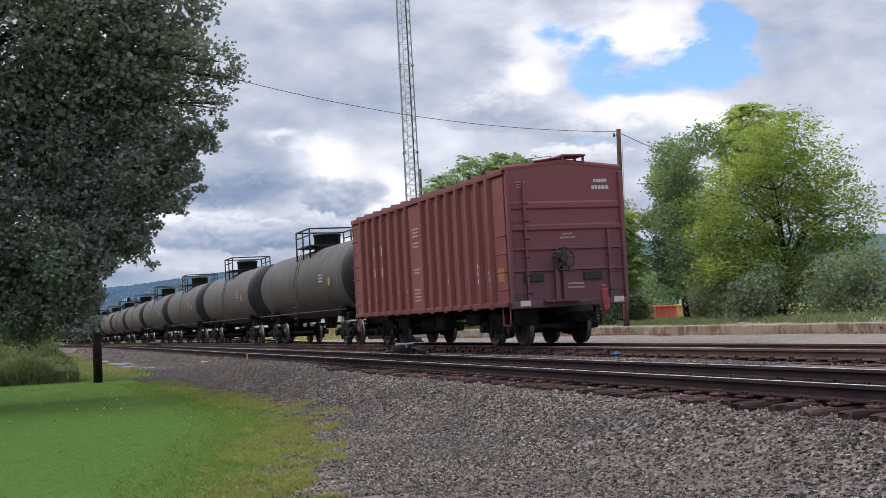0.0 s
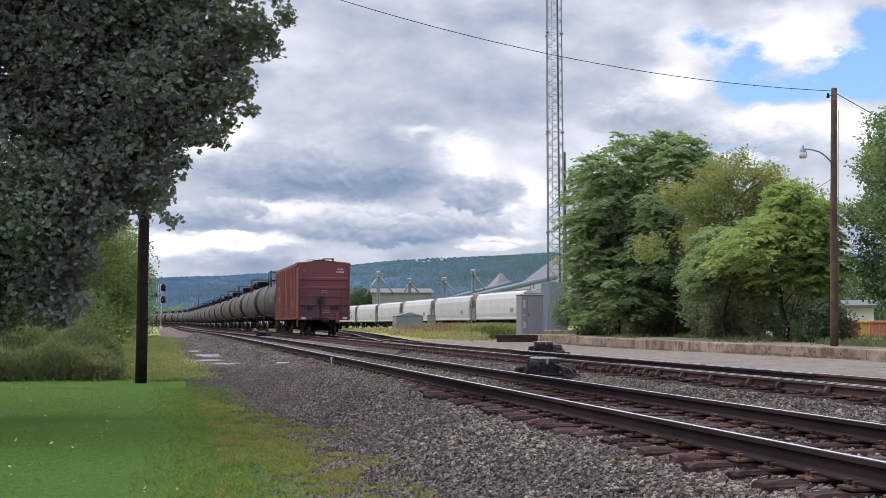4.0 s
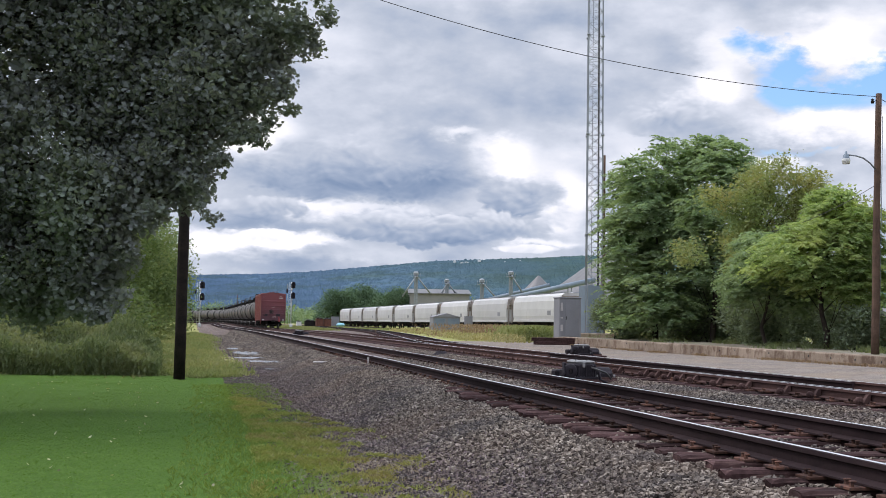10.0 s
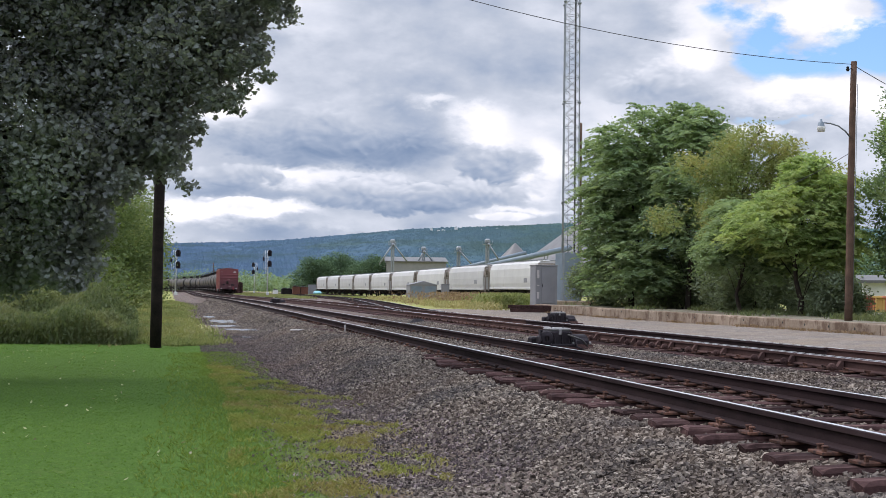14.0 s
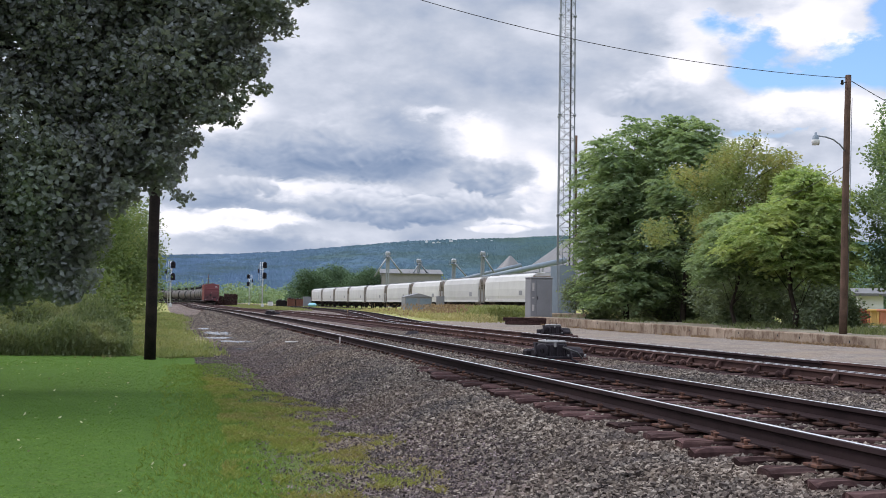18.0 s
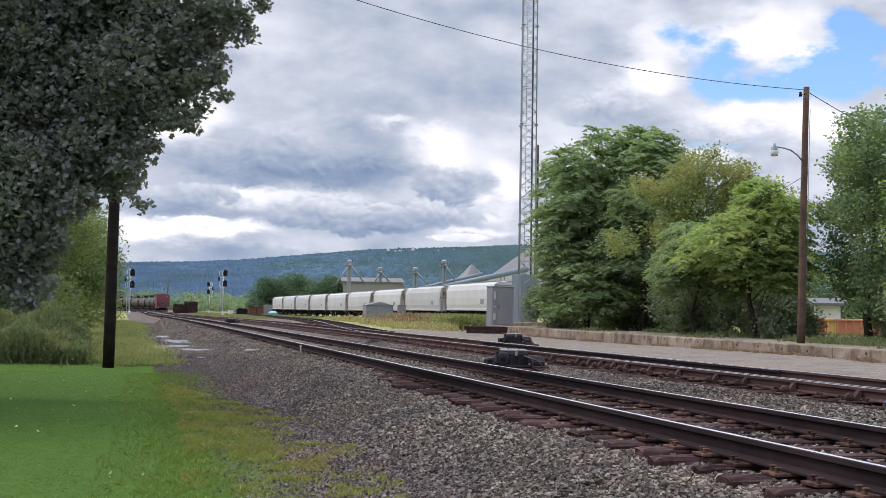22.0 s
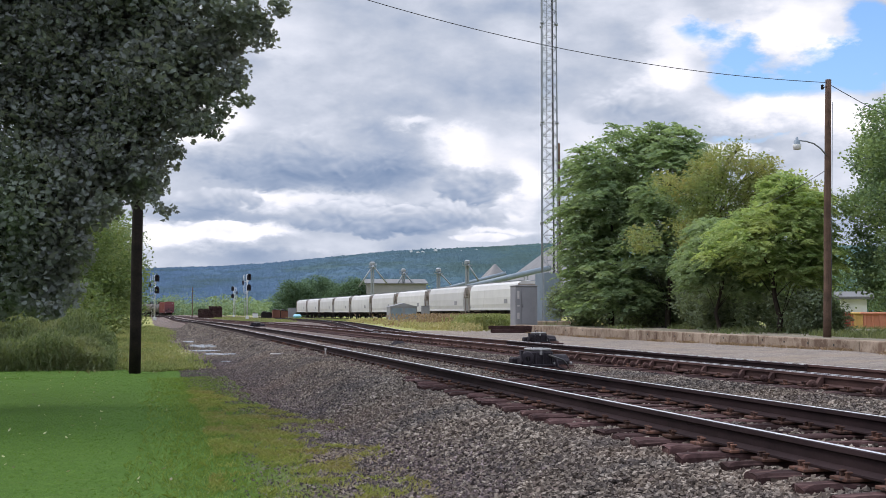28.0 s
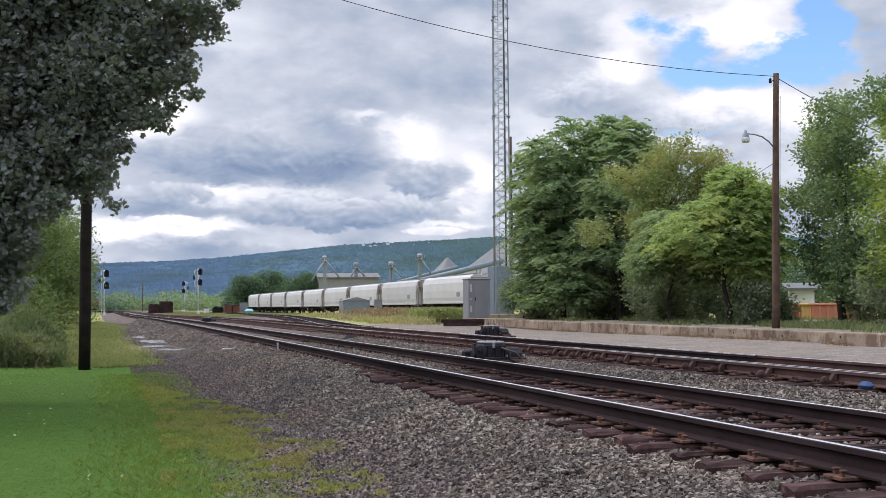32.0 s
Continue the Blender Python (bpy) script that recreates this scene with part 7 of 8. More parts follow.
for i, (x, y, hgt, r) in enumerate(((21.8, 61.0, 2.6, 1.3), (23.4, 60.0, 3.2, 1.5), (25.0, 57.5, 3.4, 1.6), (25.6, 53.0, 3.4, 1.6), (25.6, 49.5, 3.0, 1.5), (24.2, 55.0, 2.8, 1.4), (23.6, 49.0, 2.4, 1.3), (22.8, 45.0, 2.0, 1.1), (27.0, 60.0, 3.2, 1.7), (26.9, 56.5, 3.2, 1.6), (28.3, 62.0, 3.2, 1.8), (26.0, 63.0, 3.0, 1.6), (27.2, 51.5, 3.0, 1.6), (27.2, 48.0, 2.8, 1.5))):
    tree("bush", "dark-green bush in the shade behind the trees", x, y, 0.0, blobs_at(x, y, 0.0, hgt, r, 110 + i, 6, 0.12), 0.15, 420, 14, 0.26, "leaf_bush", 110 + i, "kite", trunk=0.05, group="bushes on the platform", category="bush")
for i, (px, d, hgt, r) in enumerate(((520, 400, 11.5, 7), (560, 410, 13.5, 8), (615, 395, 12.0, 7.5), (590, 420, 12, 7))):
    x, y = place(px, d)
    tree("field_tree", "round dark-green tree behind the yard", x, y, -1.0, blobs_at(x, y, -1.0, hgt, r, 30 + i, 11, 0.2), 0.6, 900, 14, 0.9, "leaf_far", 30 + i, "kite", trunk=0.4, group="trees behind the yard")


for i, (px, d, hgt, r) in enumerate(((1395, 112, 7.0, 3.6), (1460, 128, 8.0, 4.2), (1540, 125, 7.0, 4.0), (1620, 120, 8.0, 4.4))):
    x, y = place(px, d)
    tree("field_tree", "green tree behind the waste bins", x, y, -1.2, blobs_at(x, y, -1.2, hgt, r, 130 + i, 9, 0.15), 0.28, 500, 14, 0.5, "leaf_elm", 130 + i, "kite", trunk=0.2, group="trees behind the bins")


def build_valley():
    """Scrub and woods along the valley floor."""
    rng = np.random.default_rng(9)
    pts = []
    for _ in range(520):
        d = rng.uniform(440, 1100) if rng.random() < 0.6 else rng.uniform(1000, 1700)
        b = radians(rng.uniform(-8, 22))
        x, y = d * math.sin(b), d * math.cos(b)
        if abs(x - float(curve_left(y))) < 14 and y < 560:
            continue
        hgt = rng.uniform(2.5, 6) * (1 + d / 900) * (1.7 if rng.random() < 0.2 else 1.0)
        c = np.array([x, y, float(height(x, y)) + hgt * 0.45])
        q = rng.normal(size=(190, 3))
        q /= np.linalg.norm(q, axis=1)[:, None]
        pts.append(c + q * np.array([hgt * 0.8, hgt * 0.8, hgt * 0.55]) * rng.uniform(0.6, 1, (190, 1)))
    p = np.concatenate(pts)
    v, f = leaf_cloud(rng, p, 1.15, "kite", 0.3)
    tagged(part("valley_scrub", big_mesh("valley_scrub", v, f, M["leaf_valley"]), None, None), "yellow-green scrub and woods along the valley floor", "woods", kind="stuff")


build_valley()

RIDGE = [(-30, 72), (-8, 74), (0, 77), (3.3, 82), (6, 90), (8.7, 101), (11.3, 111), (14, 116), (16.6, 120), (18, 124), (24, 128), (34, 112), (50, 90), (75, 70)]      # bearing, rise of the ridge


def build_hill():
    rng = np.random.default_rng(12)
    bs = np.concatenate([np.arange(-30, -4, 1.0), np.arange(-4, 34, 0.14), np.arange(34, 75.1, 1.0)])
    el = np.interp(bs, [r[0] for r in RIDGE], [r[1] for r in RIDGE]) / 2154.0
    ds = np.concatenate([np.arange(1500, 2700, 24.0), [2700, 3000]])
    rise_ = np.interp(ds, [1500, 1700, 1900, 2100, 2300, 2500, 2700, 3000], [0.0, 0.11, 0.27, 0.45, 0.64, 0.83, 1.0, 0.8])
    v = []
    for d, k in zip(ds, rise_):
        for b, e in zip(bs, el):
            v.append((d * math.sin(radians(b)), d * math.cos(radians(b)), -6 + k * (e * 2700 * 0.97 + 6)))
    n = len(bs)
    BB, DD = np.meshgrid(bs, ds)
    v = np.array(v)
    inner = ((DD > 1500) & (DD < 2800)).ravel()
    crowns = 1.2 * (vnoise(BB * 14.0, DD * 0.1, 6) - 0.5) + 2 * (vnoise(BB * 0.35, DD * 0.004, 3) - 0.5) + 1.5 * (vnoise(BB * 1.5, DD * 0.018, 4) - 0.5) + 2.6 * (vnoise(BB * 5.0, DD * 0.05, 5) - 0.5)
    v[:, 2] += crowns.ravel() * inner
    f = [(j * n + i, j * n + i + 1, (j + 1) * n + i + 1, (j + 1) * n + i) for j in range(len(ds) - 1) for i in range(n - 1)]
    e = thing("hill", "long wooded hill along the horizon", "hill", kind="structure")
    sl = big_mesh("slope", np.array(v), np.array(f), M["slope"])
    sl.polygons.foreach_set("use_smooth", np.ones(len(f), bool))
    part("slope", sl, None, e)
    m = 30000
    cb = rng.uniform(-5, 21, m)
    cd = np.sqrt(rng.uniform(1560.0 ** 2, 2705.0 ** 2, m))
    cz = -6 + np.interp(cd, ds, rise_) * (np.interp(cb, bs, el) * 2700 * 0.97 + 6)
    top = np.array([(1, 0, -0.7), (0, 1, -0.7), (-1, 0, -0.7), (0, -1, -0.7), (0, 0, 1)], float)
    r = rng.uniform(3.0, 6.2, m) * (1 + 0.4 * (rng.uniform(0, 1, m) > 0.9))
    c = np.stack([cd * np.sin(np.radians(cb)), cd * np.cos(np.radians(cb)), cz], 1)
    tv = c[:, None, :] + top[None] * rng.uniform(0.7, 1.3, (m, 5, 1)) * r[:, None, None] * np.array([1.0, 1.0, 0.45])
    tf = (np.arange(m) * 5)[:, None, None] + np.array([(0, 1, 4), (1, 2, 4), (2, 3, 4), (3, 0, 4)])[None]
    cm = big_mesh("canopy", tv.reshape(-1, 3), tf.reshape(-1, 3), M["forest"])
    part("canopy", cm, None, e, kind="stuff")
    for k in range(7):
        b = rng.uniform(9.5, 17.5)
        d = 2620
        z = np.interp(b, [r_[0] for r_ in RIDGE], [r_[1] for r_ in RIDGE]) / 2154.0 * 2700 * 0.95 * rng.uniform(0.88, 0.97)
        h_ = Solid().box((0, 0, 1.5), (rng.uniform(5, 9), 5, 4)).box((0, 0, 4), (4, 4, 1.5))
        tagged(part("hill_house", h_, M["white_wall"], None, at=pose(d * math.sin(radians(b)), d * math.cos(radians(b)), z, 0, 0, -b)), "tiny white house near the ridge", "house", "houses on the hill")


build_hill()


def blades(name, label, category, pts, hgt, width, mat, seed, lean=0.35, parent=None):
    """Grass: a bent blade at every point."""
    rng = np.random.default_rng(seed)
    n = len(pts)
    w = rng.uniform(0, 2 * math.pi, n)
    side = np.stack([np.cos(w), np.sin(w), np.zeros(n)], 1)
    h_ = hgt * rng.uniform(0.55, 1.25, n)
    tip = rng.normal(size=(n, 3)) * lean
    tip[:, 2] = 1
    mid = pts + np.stack([tip[:, 0] * 0.3, tip[:, 1] * 0.3, tip[:, 2] * 0.6], 1) * h_[:, None]
    end = pts + tip * h_[:, None]
    s = side * (width * rng.uniform(0.6, 1.3, n))[:, None]
    v = np.stack([pts - s, pts + s, mid + s * 0.7, end, mid - s * 0.7], 1).reshape(-1, 3)
    f = np.arange(n * 5).reshape(n, 5)
    ob = part(name, big_mesh(name, v, f, M[mat]), None, parent, kind="stuff")
    return tagged(ob, label, category)


def tufts(name, label, pts, hgt, size, mat, seed, per=3, lean=0.5):
    """Soft low growth: short narrow leaves over each point."""
    rng = np.random.default_rng(seed)
    p = np.repeat(pts, per, 0)
    n = len(p)
    p[:, 2] += np.repeat(np.broadcast_to(hgt, len(pts)), per) * rng.uniform(0.05, 1, n)
    d = rng.normal(size=(n, 3)) * lean + np.array([0.15, 0, 0.8])
    v, f = leaf_cloud(rng, p, size, "narrow", ay=d)
    return tagged(part(name, big_mesh(name, v, f, M[mat]), None, None, kind="stuff"), label, "grass")


def on_ground(x, y):
    return np.stack([x, y, height(x, y) - 0.005], 1)


def build_grass():
    rng = np.random.default_rng(21)
    n = 118000
    y = -3.0 + 35.5 * rng.uniform(0, 1, n) ** 1.15
    x = rng.uniform(-7.8, 1.9, n)
    k = (x < lawn_edge(y) + 1.5 * rng.uniform(0, 1, n) ** 2 - 0.4) & (x > -0.10 * np.abs(y) - 2.6 - 6.0 * (y < 6))
    blades("lawn_grass", "short bright-green mown lawn grass", "lawn", on_ground(x[k], y[k]), 0.015, 0.007, "grass", 22, 1.7)
    n = 90000
    y = 0.5 + 24 * rng.uniform(0, 1, n) ** 1.1
    x = lawn_edge(y) + 0.15 + (weed_edge(y) + 0.25 - lawn_edge(y)) * rng.uniform(0, 1, n)
    k = 0.5 * vnoise(x * 2.2, y * 1.1, 4) + 0.5 * vnoise(x * 5, y * 3.5, 5) > 0.50 + 0.12 * smooth(-0.6, 0.3, x - weed_edge(y)) + 0.05 * rng.normal(size=n)
    m = 20000
    ye = 0.5 + 28 * rng.uniform(0, 1, m) ** 1.1
    xe = lawn_edge(ye) + 0.25 + np.clip(rng.normal(size=m), -2, 2) * 0.42
    blades("edge_grass", "yellowing grass where the lawn thins out", "grass", on_ground(xe, ye), 0.045, 0.006, "edge_green", 35, 0.9)
    blades("edge_weeds", "straggling yellow-green weeds along the gravel", "weeds", on_ground(x[k], y[k]), 0.05, 0.006, "weed", 23, 0.9)
    n = 30000
    y = rng.uniform(31.7, 40, n)
    x = rng.uniform(-8.5, 0.1, n)
    k = (x < -0.6 - 0.5 * vnoise(y * 0.4, y * 0, 6)) & (y > 31.9 + 0.6 * vnoise(x * 0.9, y * 0, 14))
    x, y = x[k], y[k]
    n = len(x)
    tall = 0.3 + 1.0 * vnoise(x * 0.55, y * 0.45, 15) * smooth(-0.4, -2.2, x) + 0.3 * vnoise(x * 2.0, y * 1.6, 16)
    p = np.repeat(on_ground(x, y), 4, 0)
    p[:, 2] += np.repeat(1.15 * tall, 4) * rng.uniform(0.02, 1, 4 * n)
    d = rng.normal(size=(4 * n, 3)) * 0.55 + np.array([0.1, 0, 0.9])
    v, f = leaf_cloud(rng, p, 0.135, "narrow", ay=d)
    tagged(part("tall_grass", big_mesh("tall_grass", v, f, M["tallgrass"]), None, None, kind="stuff"), "tall bushy grass below the trees", "grass")
    n = 42000
    y = 30.5 + 90 * rng.uniform(0, 1, n) ** 1.4
    x = rng.uniform(-2.5, 1.7, n) + 0.004 * (y - 30)
    k = (x + rng.normal(size=n) * 0.3 < 0.55 + 0.9 * vnoise(y * 0.12, y * 0, 7)) & ((np.abs(x + 0.3) > 0.35) | (y > 31.6)) & ((x > -0.75 + 0.45 * rng.normal(size=n)) | (y > 36)) & (y > 30.9 + 1.6 * vnoise(x * 1.3, y * 0, 24))
    tufts("verge_grass", "rough pale-green grass on the verge", on_ground(x[k], y[k]), (0.10 + 0.2 * vnoise(x[k] * 1.5, y[k] * 0.6, 17)) * (0.35 + 0.65 * smooth(31, 36, y[k])), 0.12, "vergegrass", 25, 2)
    n = 60000
    y = rng.uniform(66, 160, n)
    x = rng.uniform(15, 62, n)
    k = (x > branch_x(y) + 3.0 + 2 * vnoise(y * 0.2, y * 0, 8)) & (x < 33.5) & ~((np.abs(x - 24) < 5) & (y < 77))
    tufts("field_weeds", "golden-green weeds in the field by the siding", on_ground(x[k], y[k]), 0.12 + 0.45 * vnoise(x[k] * 0.4, y[k] * 0.2, 18), 0.24, "goldgrass", 26, 2)
    n = 16000
    y = rng.uniform(165, 330, n)
    x = rng.uniform(13.5, 34, n)
    k = (np.abs(x - branch_x(y)) > 2.4 + vnoise(y * 0.1, x * 0.2, 21)) & (np.abs(y - 270.5) > 3) & (vnoise(x * 0.12, y * 0.03, 22) > 0.4)
    tufts("siding_grass", "low yellow-green grass between the line and the siding", on_ground(x[k], y[k]), 0.2, 0.34, "vergegrass", 36, 2)
    n = 9000
    y = rng.uniform(72, 92, n)
    x = 0.283 * y + rng.normal(size=n) * 0.9 - 0.1
    tufts("tall_weeds", "tall green weeds beside the cabinet", on_ground(x, y), 0.9, 0.26, "vergegrass", 27, 2)
    n = 1800
    y = rng.uniform(88, 104, n)
    x = 0.245 * y + rng.normal(size=n) * 2.4
    tufts("brown_weeds", "rusty seeded weeds in the field", on_ground(x, y), 1.0, 0.22, "drygrass", 29, 2)
    n = 5000
    x, y = place(1500, 71)
    x, y = x + rng.normal(size=n) * 3.4, y + rng.normal(size=n) * 1.6
    blades("bin_weeds", "green weeds before the waste bins", "weeds", np.stack([x, y, np.full(n, -0.55)], 1), 0.55, 0.011, "tallgrass", 34, 0.4)
    n = 16000
    y = rng.uniform(20, 64, n)
    x = wall_x(y) + 2.3 + np.abs(rng.normal(size=n)) * 2.6
    k = (vnoise(x * 0.7, y * 0.5, 23) > 0.3 + 0.35 * smooth(33, 38, y)) & (x > wall_x(y) + 2.3 + 1.2 * smooth(33, 38, y))
    blades("undergrowth", "low green weeds under the trees of the platform", "weeds", np.stack([x, y, np.full(n, 0.05)], 1)[k], 0.24, 0.014, "tallgrass", 37, 0.5)
    n = 5000
    y = rng.uniform(12, 64, n)
    x = wall_x(y) + 0.75 + np.abs(rng.normal(size=n)) * 0.9
    p = np.stack([x, y, np.full(n, 0.085)], 1)
    k = vnoise(x * 0.5, y * 0.5, 9) > 0.62
    blades("platform_weeds", "scattered weeds along the platform", "weeds", p[k], 0.22, 0.009, "tallgrass", 28, 0.6)
    n = 5000
    y = rng.uniform(8, 64, n)
    x = wall_x(y) - np.abs(rng.normal(size=n)) * 0.18 - 0.02
    k = vnoise(y * 0.6, y * 0, 12) > 0.45
    blades("dry_weeds", "dry brown weeds along the foot of the wall", "weeds", on_ground(x[k], y[k]), 0.09, 0.01, "drygrass", 33, 0.8)


build_grass()


# ---- loose stones of the ballast ----
PUDDLES = [(2.3, 54.0, 0.75, 3.8, 1), (2.6, 43.5, 0.95, 1.2, 2), (2.1, 47.5, 0.7, 1.1, 3), (1.9, 62.0, 0.35, 2.0, 5), (2.3, 37.0, 0.22, 0.4, 4)]


def build_stones():
    rng = np.random.default_rng(31)
    octa = np.array([(0.95, 0.15, -0.3), (-0.1, 0.95, -0.45), (-0.95, -0.1, -0.2), (0.15, -0.95, -0.4), (0.1, 0.1, 0.8)])
    octa_f = np.array([(k, (k + 1) % 4, 4) for k in range(4)])
    block = np.array([(i, j, k) for k in (-0.6, 0.6) for i, j in ((-0.7, -0.6), (0.7, -0.6), (0.6, 0.7), (-0.6, 0.6))])
    block_f = np.array([(0, 1, 5), (0, 5, 4), (1, 2, 6), (1, 6, 5), (2, 3, 7), (2, 7, 6), (3, 0, 4), (3, 4, 7), (4, 5, 6), (4, 6, 7)])

    def lay(x, y, z, r, base, fs):
        m, nv = len(x), len(base)
        sq = rng.uniform(0.65, 1.35, (m, 1, 3)) * np.array([1.0, 1.0, 0.85])
        v = (base[None] * rng.uniform(0.75, 1.25, (m, nv, 1)) + np.clip(rng.normal(size=(m, nv, 3)), -1.5, 1.5) * 0.17) * sq * r[:, None, None]
        w = rng.uniform(0, 6.28, m)
        c, s = np.cos(w), np.sin(w)
        tl = rng.uniform(-0.9, 0.9, m)
        X, Y, Z = v[..., 0], v[..., 1], v[..., 2]
        Y, Z = Y * np.cos(tl)[:, None] - Z * np.sin(tl)[:, None], Y * np.sin(tl)[:, None] + Z * np.cos(tl)[:, None]
        X, Y = X * c[:, None] - Y * s[:, None], X * s[:, None] + Y * c[:, None]
        v = np.stack([X + x[:, None], Y + y[:, None], Z + z[:, None]], 2)
        return v.reshape(-1, 3), ((np.arange(m) * nv)[:, None, None] + fs[None]).reshape(-1, 3)
    for name, n, x0, x1, y0, span, r0, label in (("ballast_verge", 34000, -1.6, 2.2, 0.5, 14, 0.021, "scattered grey stones beside the lawn's edge"),
                                                 ("ballast_shoulder", 185000, 0.9, 3.95, 2.0, 54, 0.0178, "angular grey ballast stones sloping down from the near track"),
                                                 ("cinder_gravel", 60000, 0.6, 3.3, 9.0, 30, 0.0165, "dark fine cinder gravel beside the ballast"),
                                                 ("ballast_near", 32000, 0.0, 6.2, -3.5, 7.5, 0.019, "angular grey ballast stones at the start of the shoulder"),
                                                 ("gravel_far", 16000, 1.3, 4.0, 48.0, 75, 0.03, "brownish grey gravel far along the near track"),
                                                 ("ballast_bed", 36000, 3.75, 6.4, 3.0, 30, 0.022, "grey ballast stones between the ties of the near track"),
                                                 ("ballast_middle", 52000, 6.2, 8.7, 6.0, 40, 0.0185, "pale grey ballast stones between the two tracks"),
                                                 ("ballast_far", 9000, 8.5, 11.6, 3.0, 36, 0.03, "grey ballast stones along the main track")):
        y = y0 + span * rng.uniform(0, 1, n) ** 1.3
        x = rng.uniform(x0, x1, n)
        if name == "ballast_shoulder":
            k = rng.uniform(0, 1, n) < np.clip((x - 1.9 + 0.7 * smooth(10, 6, y)) / 1.0 + 0.9 * (vnoise(x * 1.1, y * 0.35, 19) - 0.5), 0.08, 1)
            x, y = x[k], y[k]
        if name == "cinder_gravel":
            k = (x > lawn_edge(y) + 0.15 + (weed_edge(y) - lawn_edge(y)) * rng.uniform(0, 1, n) ** 0.6) & (rng.uniform(0, 1, n) < np.clip((3.3 - x) / 0.9, 0, 1))
            x, y = x[k], y[k]
        if name == "ballast_verge":
            k = x > weed_edge(y) + rng.uniform(-0.7, 0.2, n)
            x, y = x[k], y[k]
        for px_, py_, rx, ry, _ in PUDDLES:
            k = (((x - px_) / rx) ** 2 + ((y - py_) / ry) ** 2 > 0.6) | (rng.uniform(0, 1, len(x)) < 0.12)
            x, y = x[k], y[k]
        z = height(x, y) + rng.uniform(-0.005, 0.016, len(x))
        r = r0 * rng.uniform(0.6, 1.35, len(x)) * np.clip((x - 0.2) / 2.6, 0.68, 1) * (1 + 0.009 * (y + 1))
        near = (y < 17) & (name not in ("cinder_gravel", "ballast_verge"))
        v, f = lay(x[near], y[near], z[near], r[near] * 0.95, block, block_f)
        v2, f2 = lay(x[~near], y[~near], z[~near], r[~near], octa, octa_f)
        v, f = np.concatenate([v, v2]), np.concatenate([f, f2 + len(v)])
        tagged(part(name, big_mesh(name, v, f, M["cinder" if name == "cinder_gravel" else "ballast"]), None, None), label, "ballast", kind="stuff")


build_stones()


# ---- small things by the line ----
def puddle(x, y, rx, ry, seed):
    rnd = random.Random(seed)
    n = 22
    z = float(height(x, y)) + 0.02
    ring = [(x + rx * math.cos(6.283 * i / n) * rnd.uniform(0.45, 1.15), y + ry * math.sin(6.283 * i / n) * rnd.uniform(0.45, 1.15)) for i in range(n)]
    s = Solid().add([(a, b, z) for a, b in ring] + [(a, b, z - 0.03) for a, b in ring], [tuple(range(n)), tuple(range(n, 2 * n))] + [(i, (i + 1) % n, n + (i + 1) % n, n + i) for i in range(n)])
    tagged(part("puddle", s, M["water"], None), "shallow puddle in the gravel that mirrors the sky", "puddle", "puddles")


for p_ in PUDDLES:
    puddle(*p_)
tagged(part("white_stake", Solid().box((4.05, 28.6, -0.19), (0.03, 0.03, 0.28), bevel=0.006).box((4.05, 28.6, -0.03), (0.05, 0.015, 0.04)), M["white_mark"], None), "short white stake beside the near rail", "stake")
tagged(part("stick", Solid().pipe([(2.85, 20.5, -0.50), (3.05, 20.62, -0.45), (3.3, 20.6, -0.42), (3.45, 20.7, -0.40)], 0.016, 6, r2=0.007), M["rust"], None), "thin reddish-brown dead branch on the ballast", "branch")


def fallen_leaves():
    """Pale fallen leaves strewn over the lawn."""
    rng = np.random.default_rng(41)
    n = 170
    y = 9.0 + 22 * rng.uniform(0, 1, n)
    x = rng.uniform(-4.5, 0.6, n)
    p = np.stack([x, y, height(x, y) + 0.03], 1)
    v, f = leaf_cloud(rng, p, 0.045, "oval", 1.2)
    tagged(part("fallen_leaves", big_mesh("fallen_leaves", v, f, M["fallen"]), None, None, kind="stuff"), "pale and brown fallen leaves on the lawn", "leaves")


fallen_leaves()
tagged(part("board", Solid().box((3.3, 31.6, float(height(3.3, 31.6)) + 0.02), (0.5, 0.14, 0.035), bevel=0.01), M["white_mark"], None), "pale broken board on the ballast", "board")
tagged(part("lump_of_coal", Solid().box((7.6, 37.5, -0.20), (0.5, 0.35, 0.26), bevel=0.12), M["black"], None), "dark lump of scrap between the tracks", "scrap")
tagged(part("rag", Solid().box((8.36, 12.0, -0.10), (0.12, 0.20, 0.09), bevel=0.04), M["rag"], None), "small blue rag beside the rail", "rag")


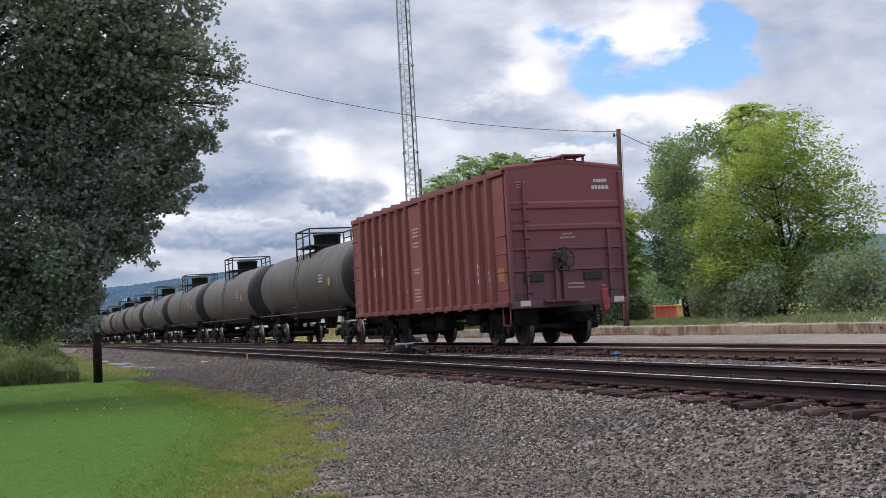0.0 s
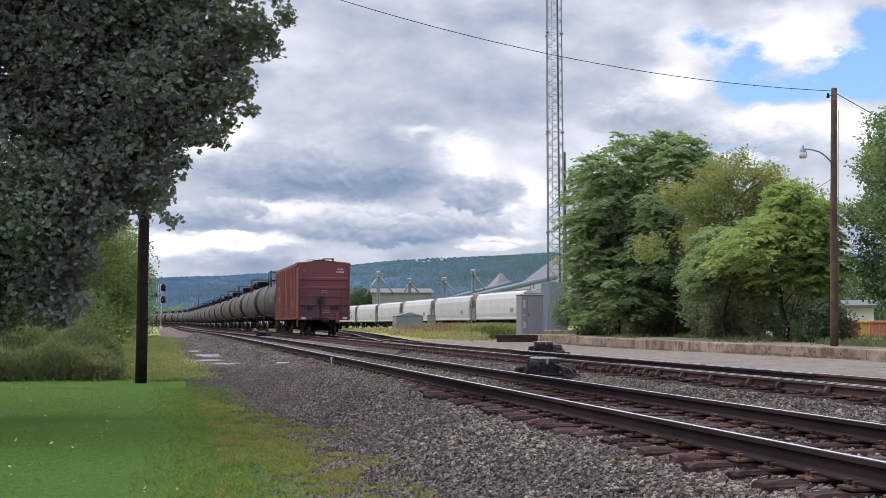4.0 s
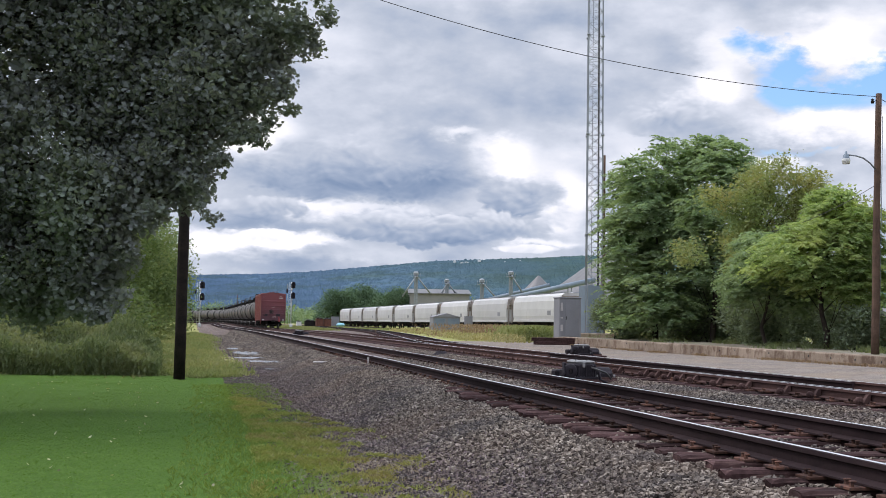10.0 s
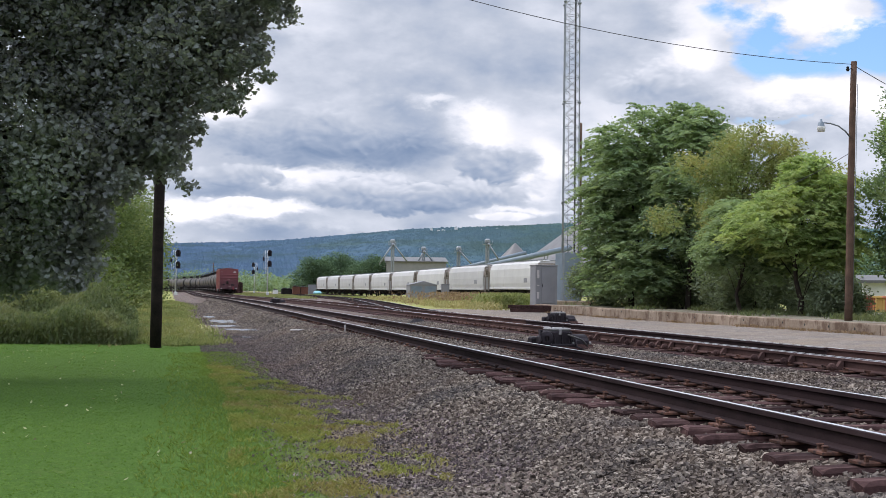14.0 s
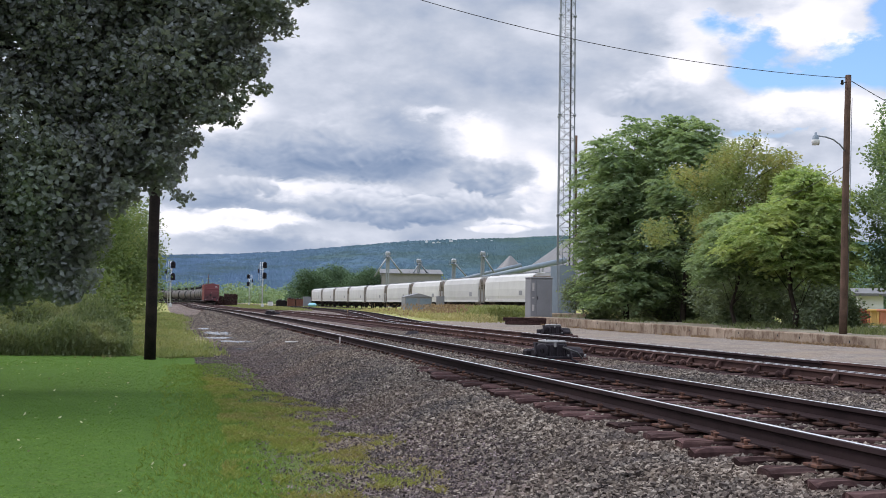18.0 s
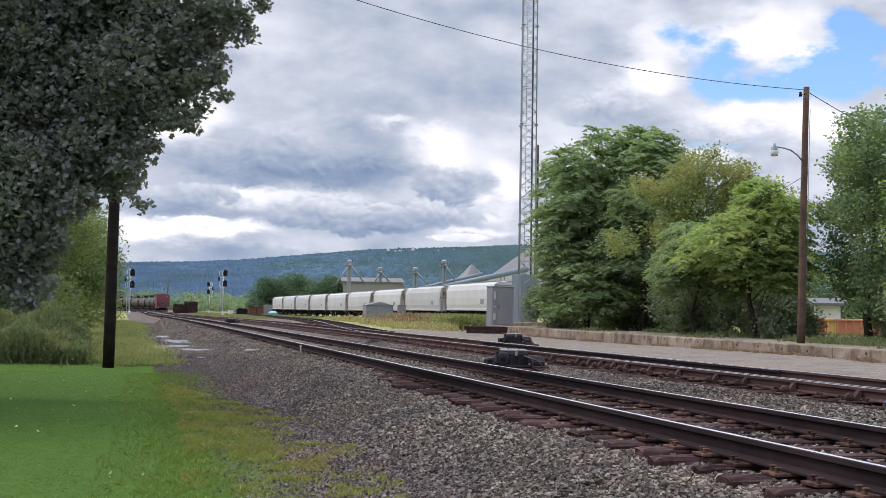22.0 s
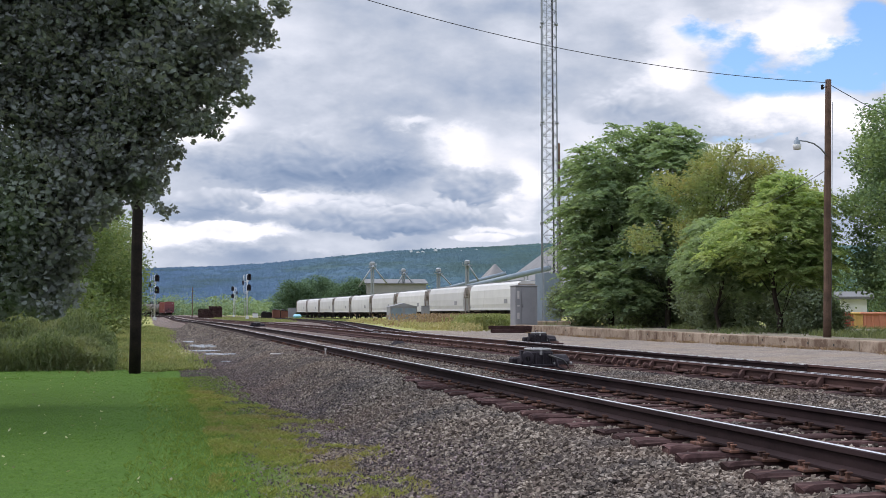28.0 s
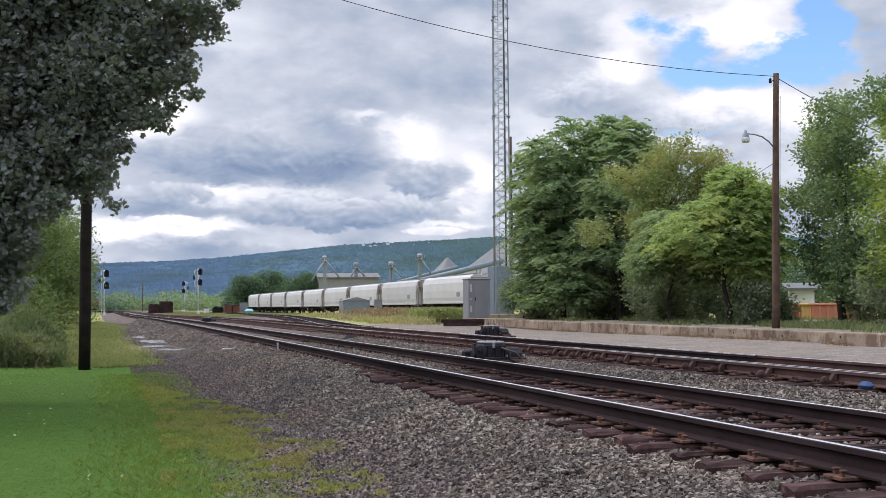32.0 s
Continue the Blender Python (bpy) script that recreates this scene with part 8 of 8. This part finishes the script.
# ---- ties and plates, piece by piece ----
def lay_ties():
    def worn_tie(ln, seed):
        """A weathered tie: split ends, worn edges, an uneven top."""
        rnd = random.Random(seed)
        prof = [(-0.112, -0.09), (0.112, -0.09), (0.112, 0.072), (0.094, 0.09), (0.03, 0.088), (-0.03, 0.085), (-0.094, 0.09), (-0.112, 0.072)]
        xs = [-ln / 2, -ln / 2 + 0.07, -ln / 2 + 0.3, -0.5, 0.0, 0.5, ln / 2 - 0.3, ln / 2 - 0.07, ln / 2]
        s = Solid()
        vs = []
        for i, x in enumerate(xs):
            end = i in (0, len(xs) - 1)
            for a, u in prof:
                k = 0.94 if end else 1.0
                vs.append((x + (rnd.uniform(-0.03, 0.03) if end else 0), a * k + rnd.uniform(-0.008, 0.008), u * k + (rnd.uniform(-0.014, 0.002) if u > 0 else 0)))
        n = len(prof)
        fs = [(i * n + j, i * n + (j + 1) % n, (i + 1) * n + (j + 1) % n, (i + 1) * n + j) for i in range(len(xs) - 1) for j in range(n)]
        fs += [tuple(range(n)), tuple((len(xs) - 1) * n + j for j in range(n))]
        return s.add(vs, fs).mesh("tie", M["tie"])
    short = [worn_tie(2.44, 90 + i) for i in range(6)]
    long_ = [worn_tie(2.75, 80 + i) for i in range(4)]
    pl = Solid()
    pl.box((0, 0, 0), (0.36, 0.19, 0.022), bevel=0.004)
    for sx, sy in ((-0.115, 0.06), (0.115, -0.06), (-0.15, -0.06), (0.15, 0.06)):
        pl.box((sx, sy, 0.02), (0.022, 0.022, 0.04)).box((sx * 0.95, sy, 0.043), (0.045, 0.034, 0.014), bevel=0.005)
    plate = pl.mesh("tie_plate", M["plate"])
    anchor = Solid().box((0, 0, 0), (0.20, 0.035, 0.05), bevel=0.008).mesh("rail_anchor", M["rail_side"])
    for e, ln, (y0, n, step), (p0, p1), seed in TIES_LATER:
        rnd = random.Random(seed)
        mid = NEAR if seed == 1 else MAIN
        meshes = short if seed == 1 else long_
        y = y0
        for i in range(n):
            y += step * rnd.uniform(0.94, 1.06)
            z = float(fall(y)) - 0.263 + rnd.uniform(-0.008, 0.004)
            part("tie", rnd.choice(meshes), None, e, at=pose(mid + rnd.uniform(-0.09, 0.09), y, z, rnd.uniform(-2, 2), rnd.uniform(-0.5, 0.5), rnd.uniform(-2.2, 2.2)))
            if p0 < y < p1:
                for d in (-0.7525, 0.7525):
                    part("tie_plate", plate, None, e, at=pose(mid + d, y, z + 0.098 + 0.003))
                if i % 2 == 0 and y < 30:
                    for d in (-0.7525, 0.7525):
                        part("rail_anchor", anchor, None, e, at=pose(mid + d, y + 0.14, -0.166))
        s = Solid()
        for yy in np.arange(y + step, 420, step):
            x = mid + float(curve_left(yy))
            s.box((x, yy, float(fall(yy)) - 0.263), (2.5, 0.225, 0.18))
        part("far_ties", s, M["tie"], e, kind="stuff")


lay_ties()


# ---- what moves ----
def motions():
    times = list(range(0, 33, 2))
    for ob, off in TRAIN:
        walk(ob, [(t_, car_pose(START + SPEED * t_ + off)) for t_ in times])
    spin = math.degrees(SPEED / 0.457)
    for w in boxcar_wheels:
        y = w.matrix_basis.translation.y
        walk(w, [(i / 30.0, pose(0, y, 0.457) @ pose(0, 0, 0, -spin * i / 30.0, 0, 0)) for i in range(0, 961)])


motions()
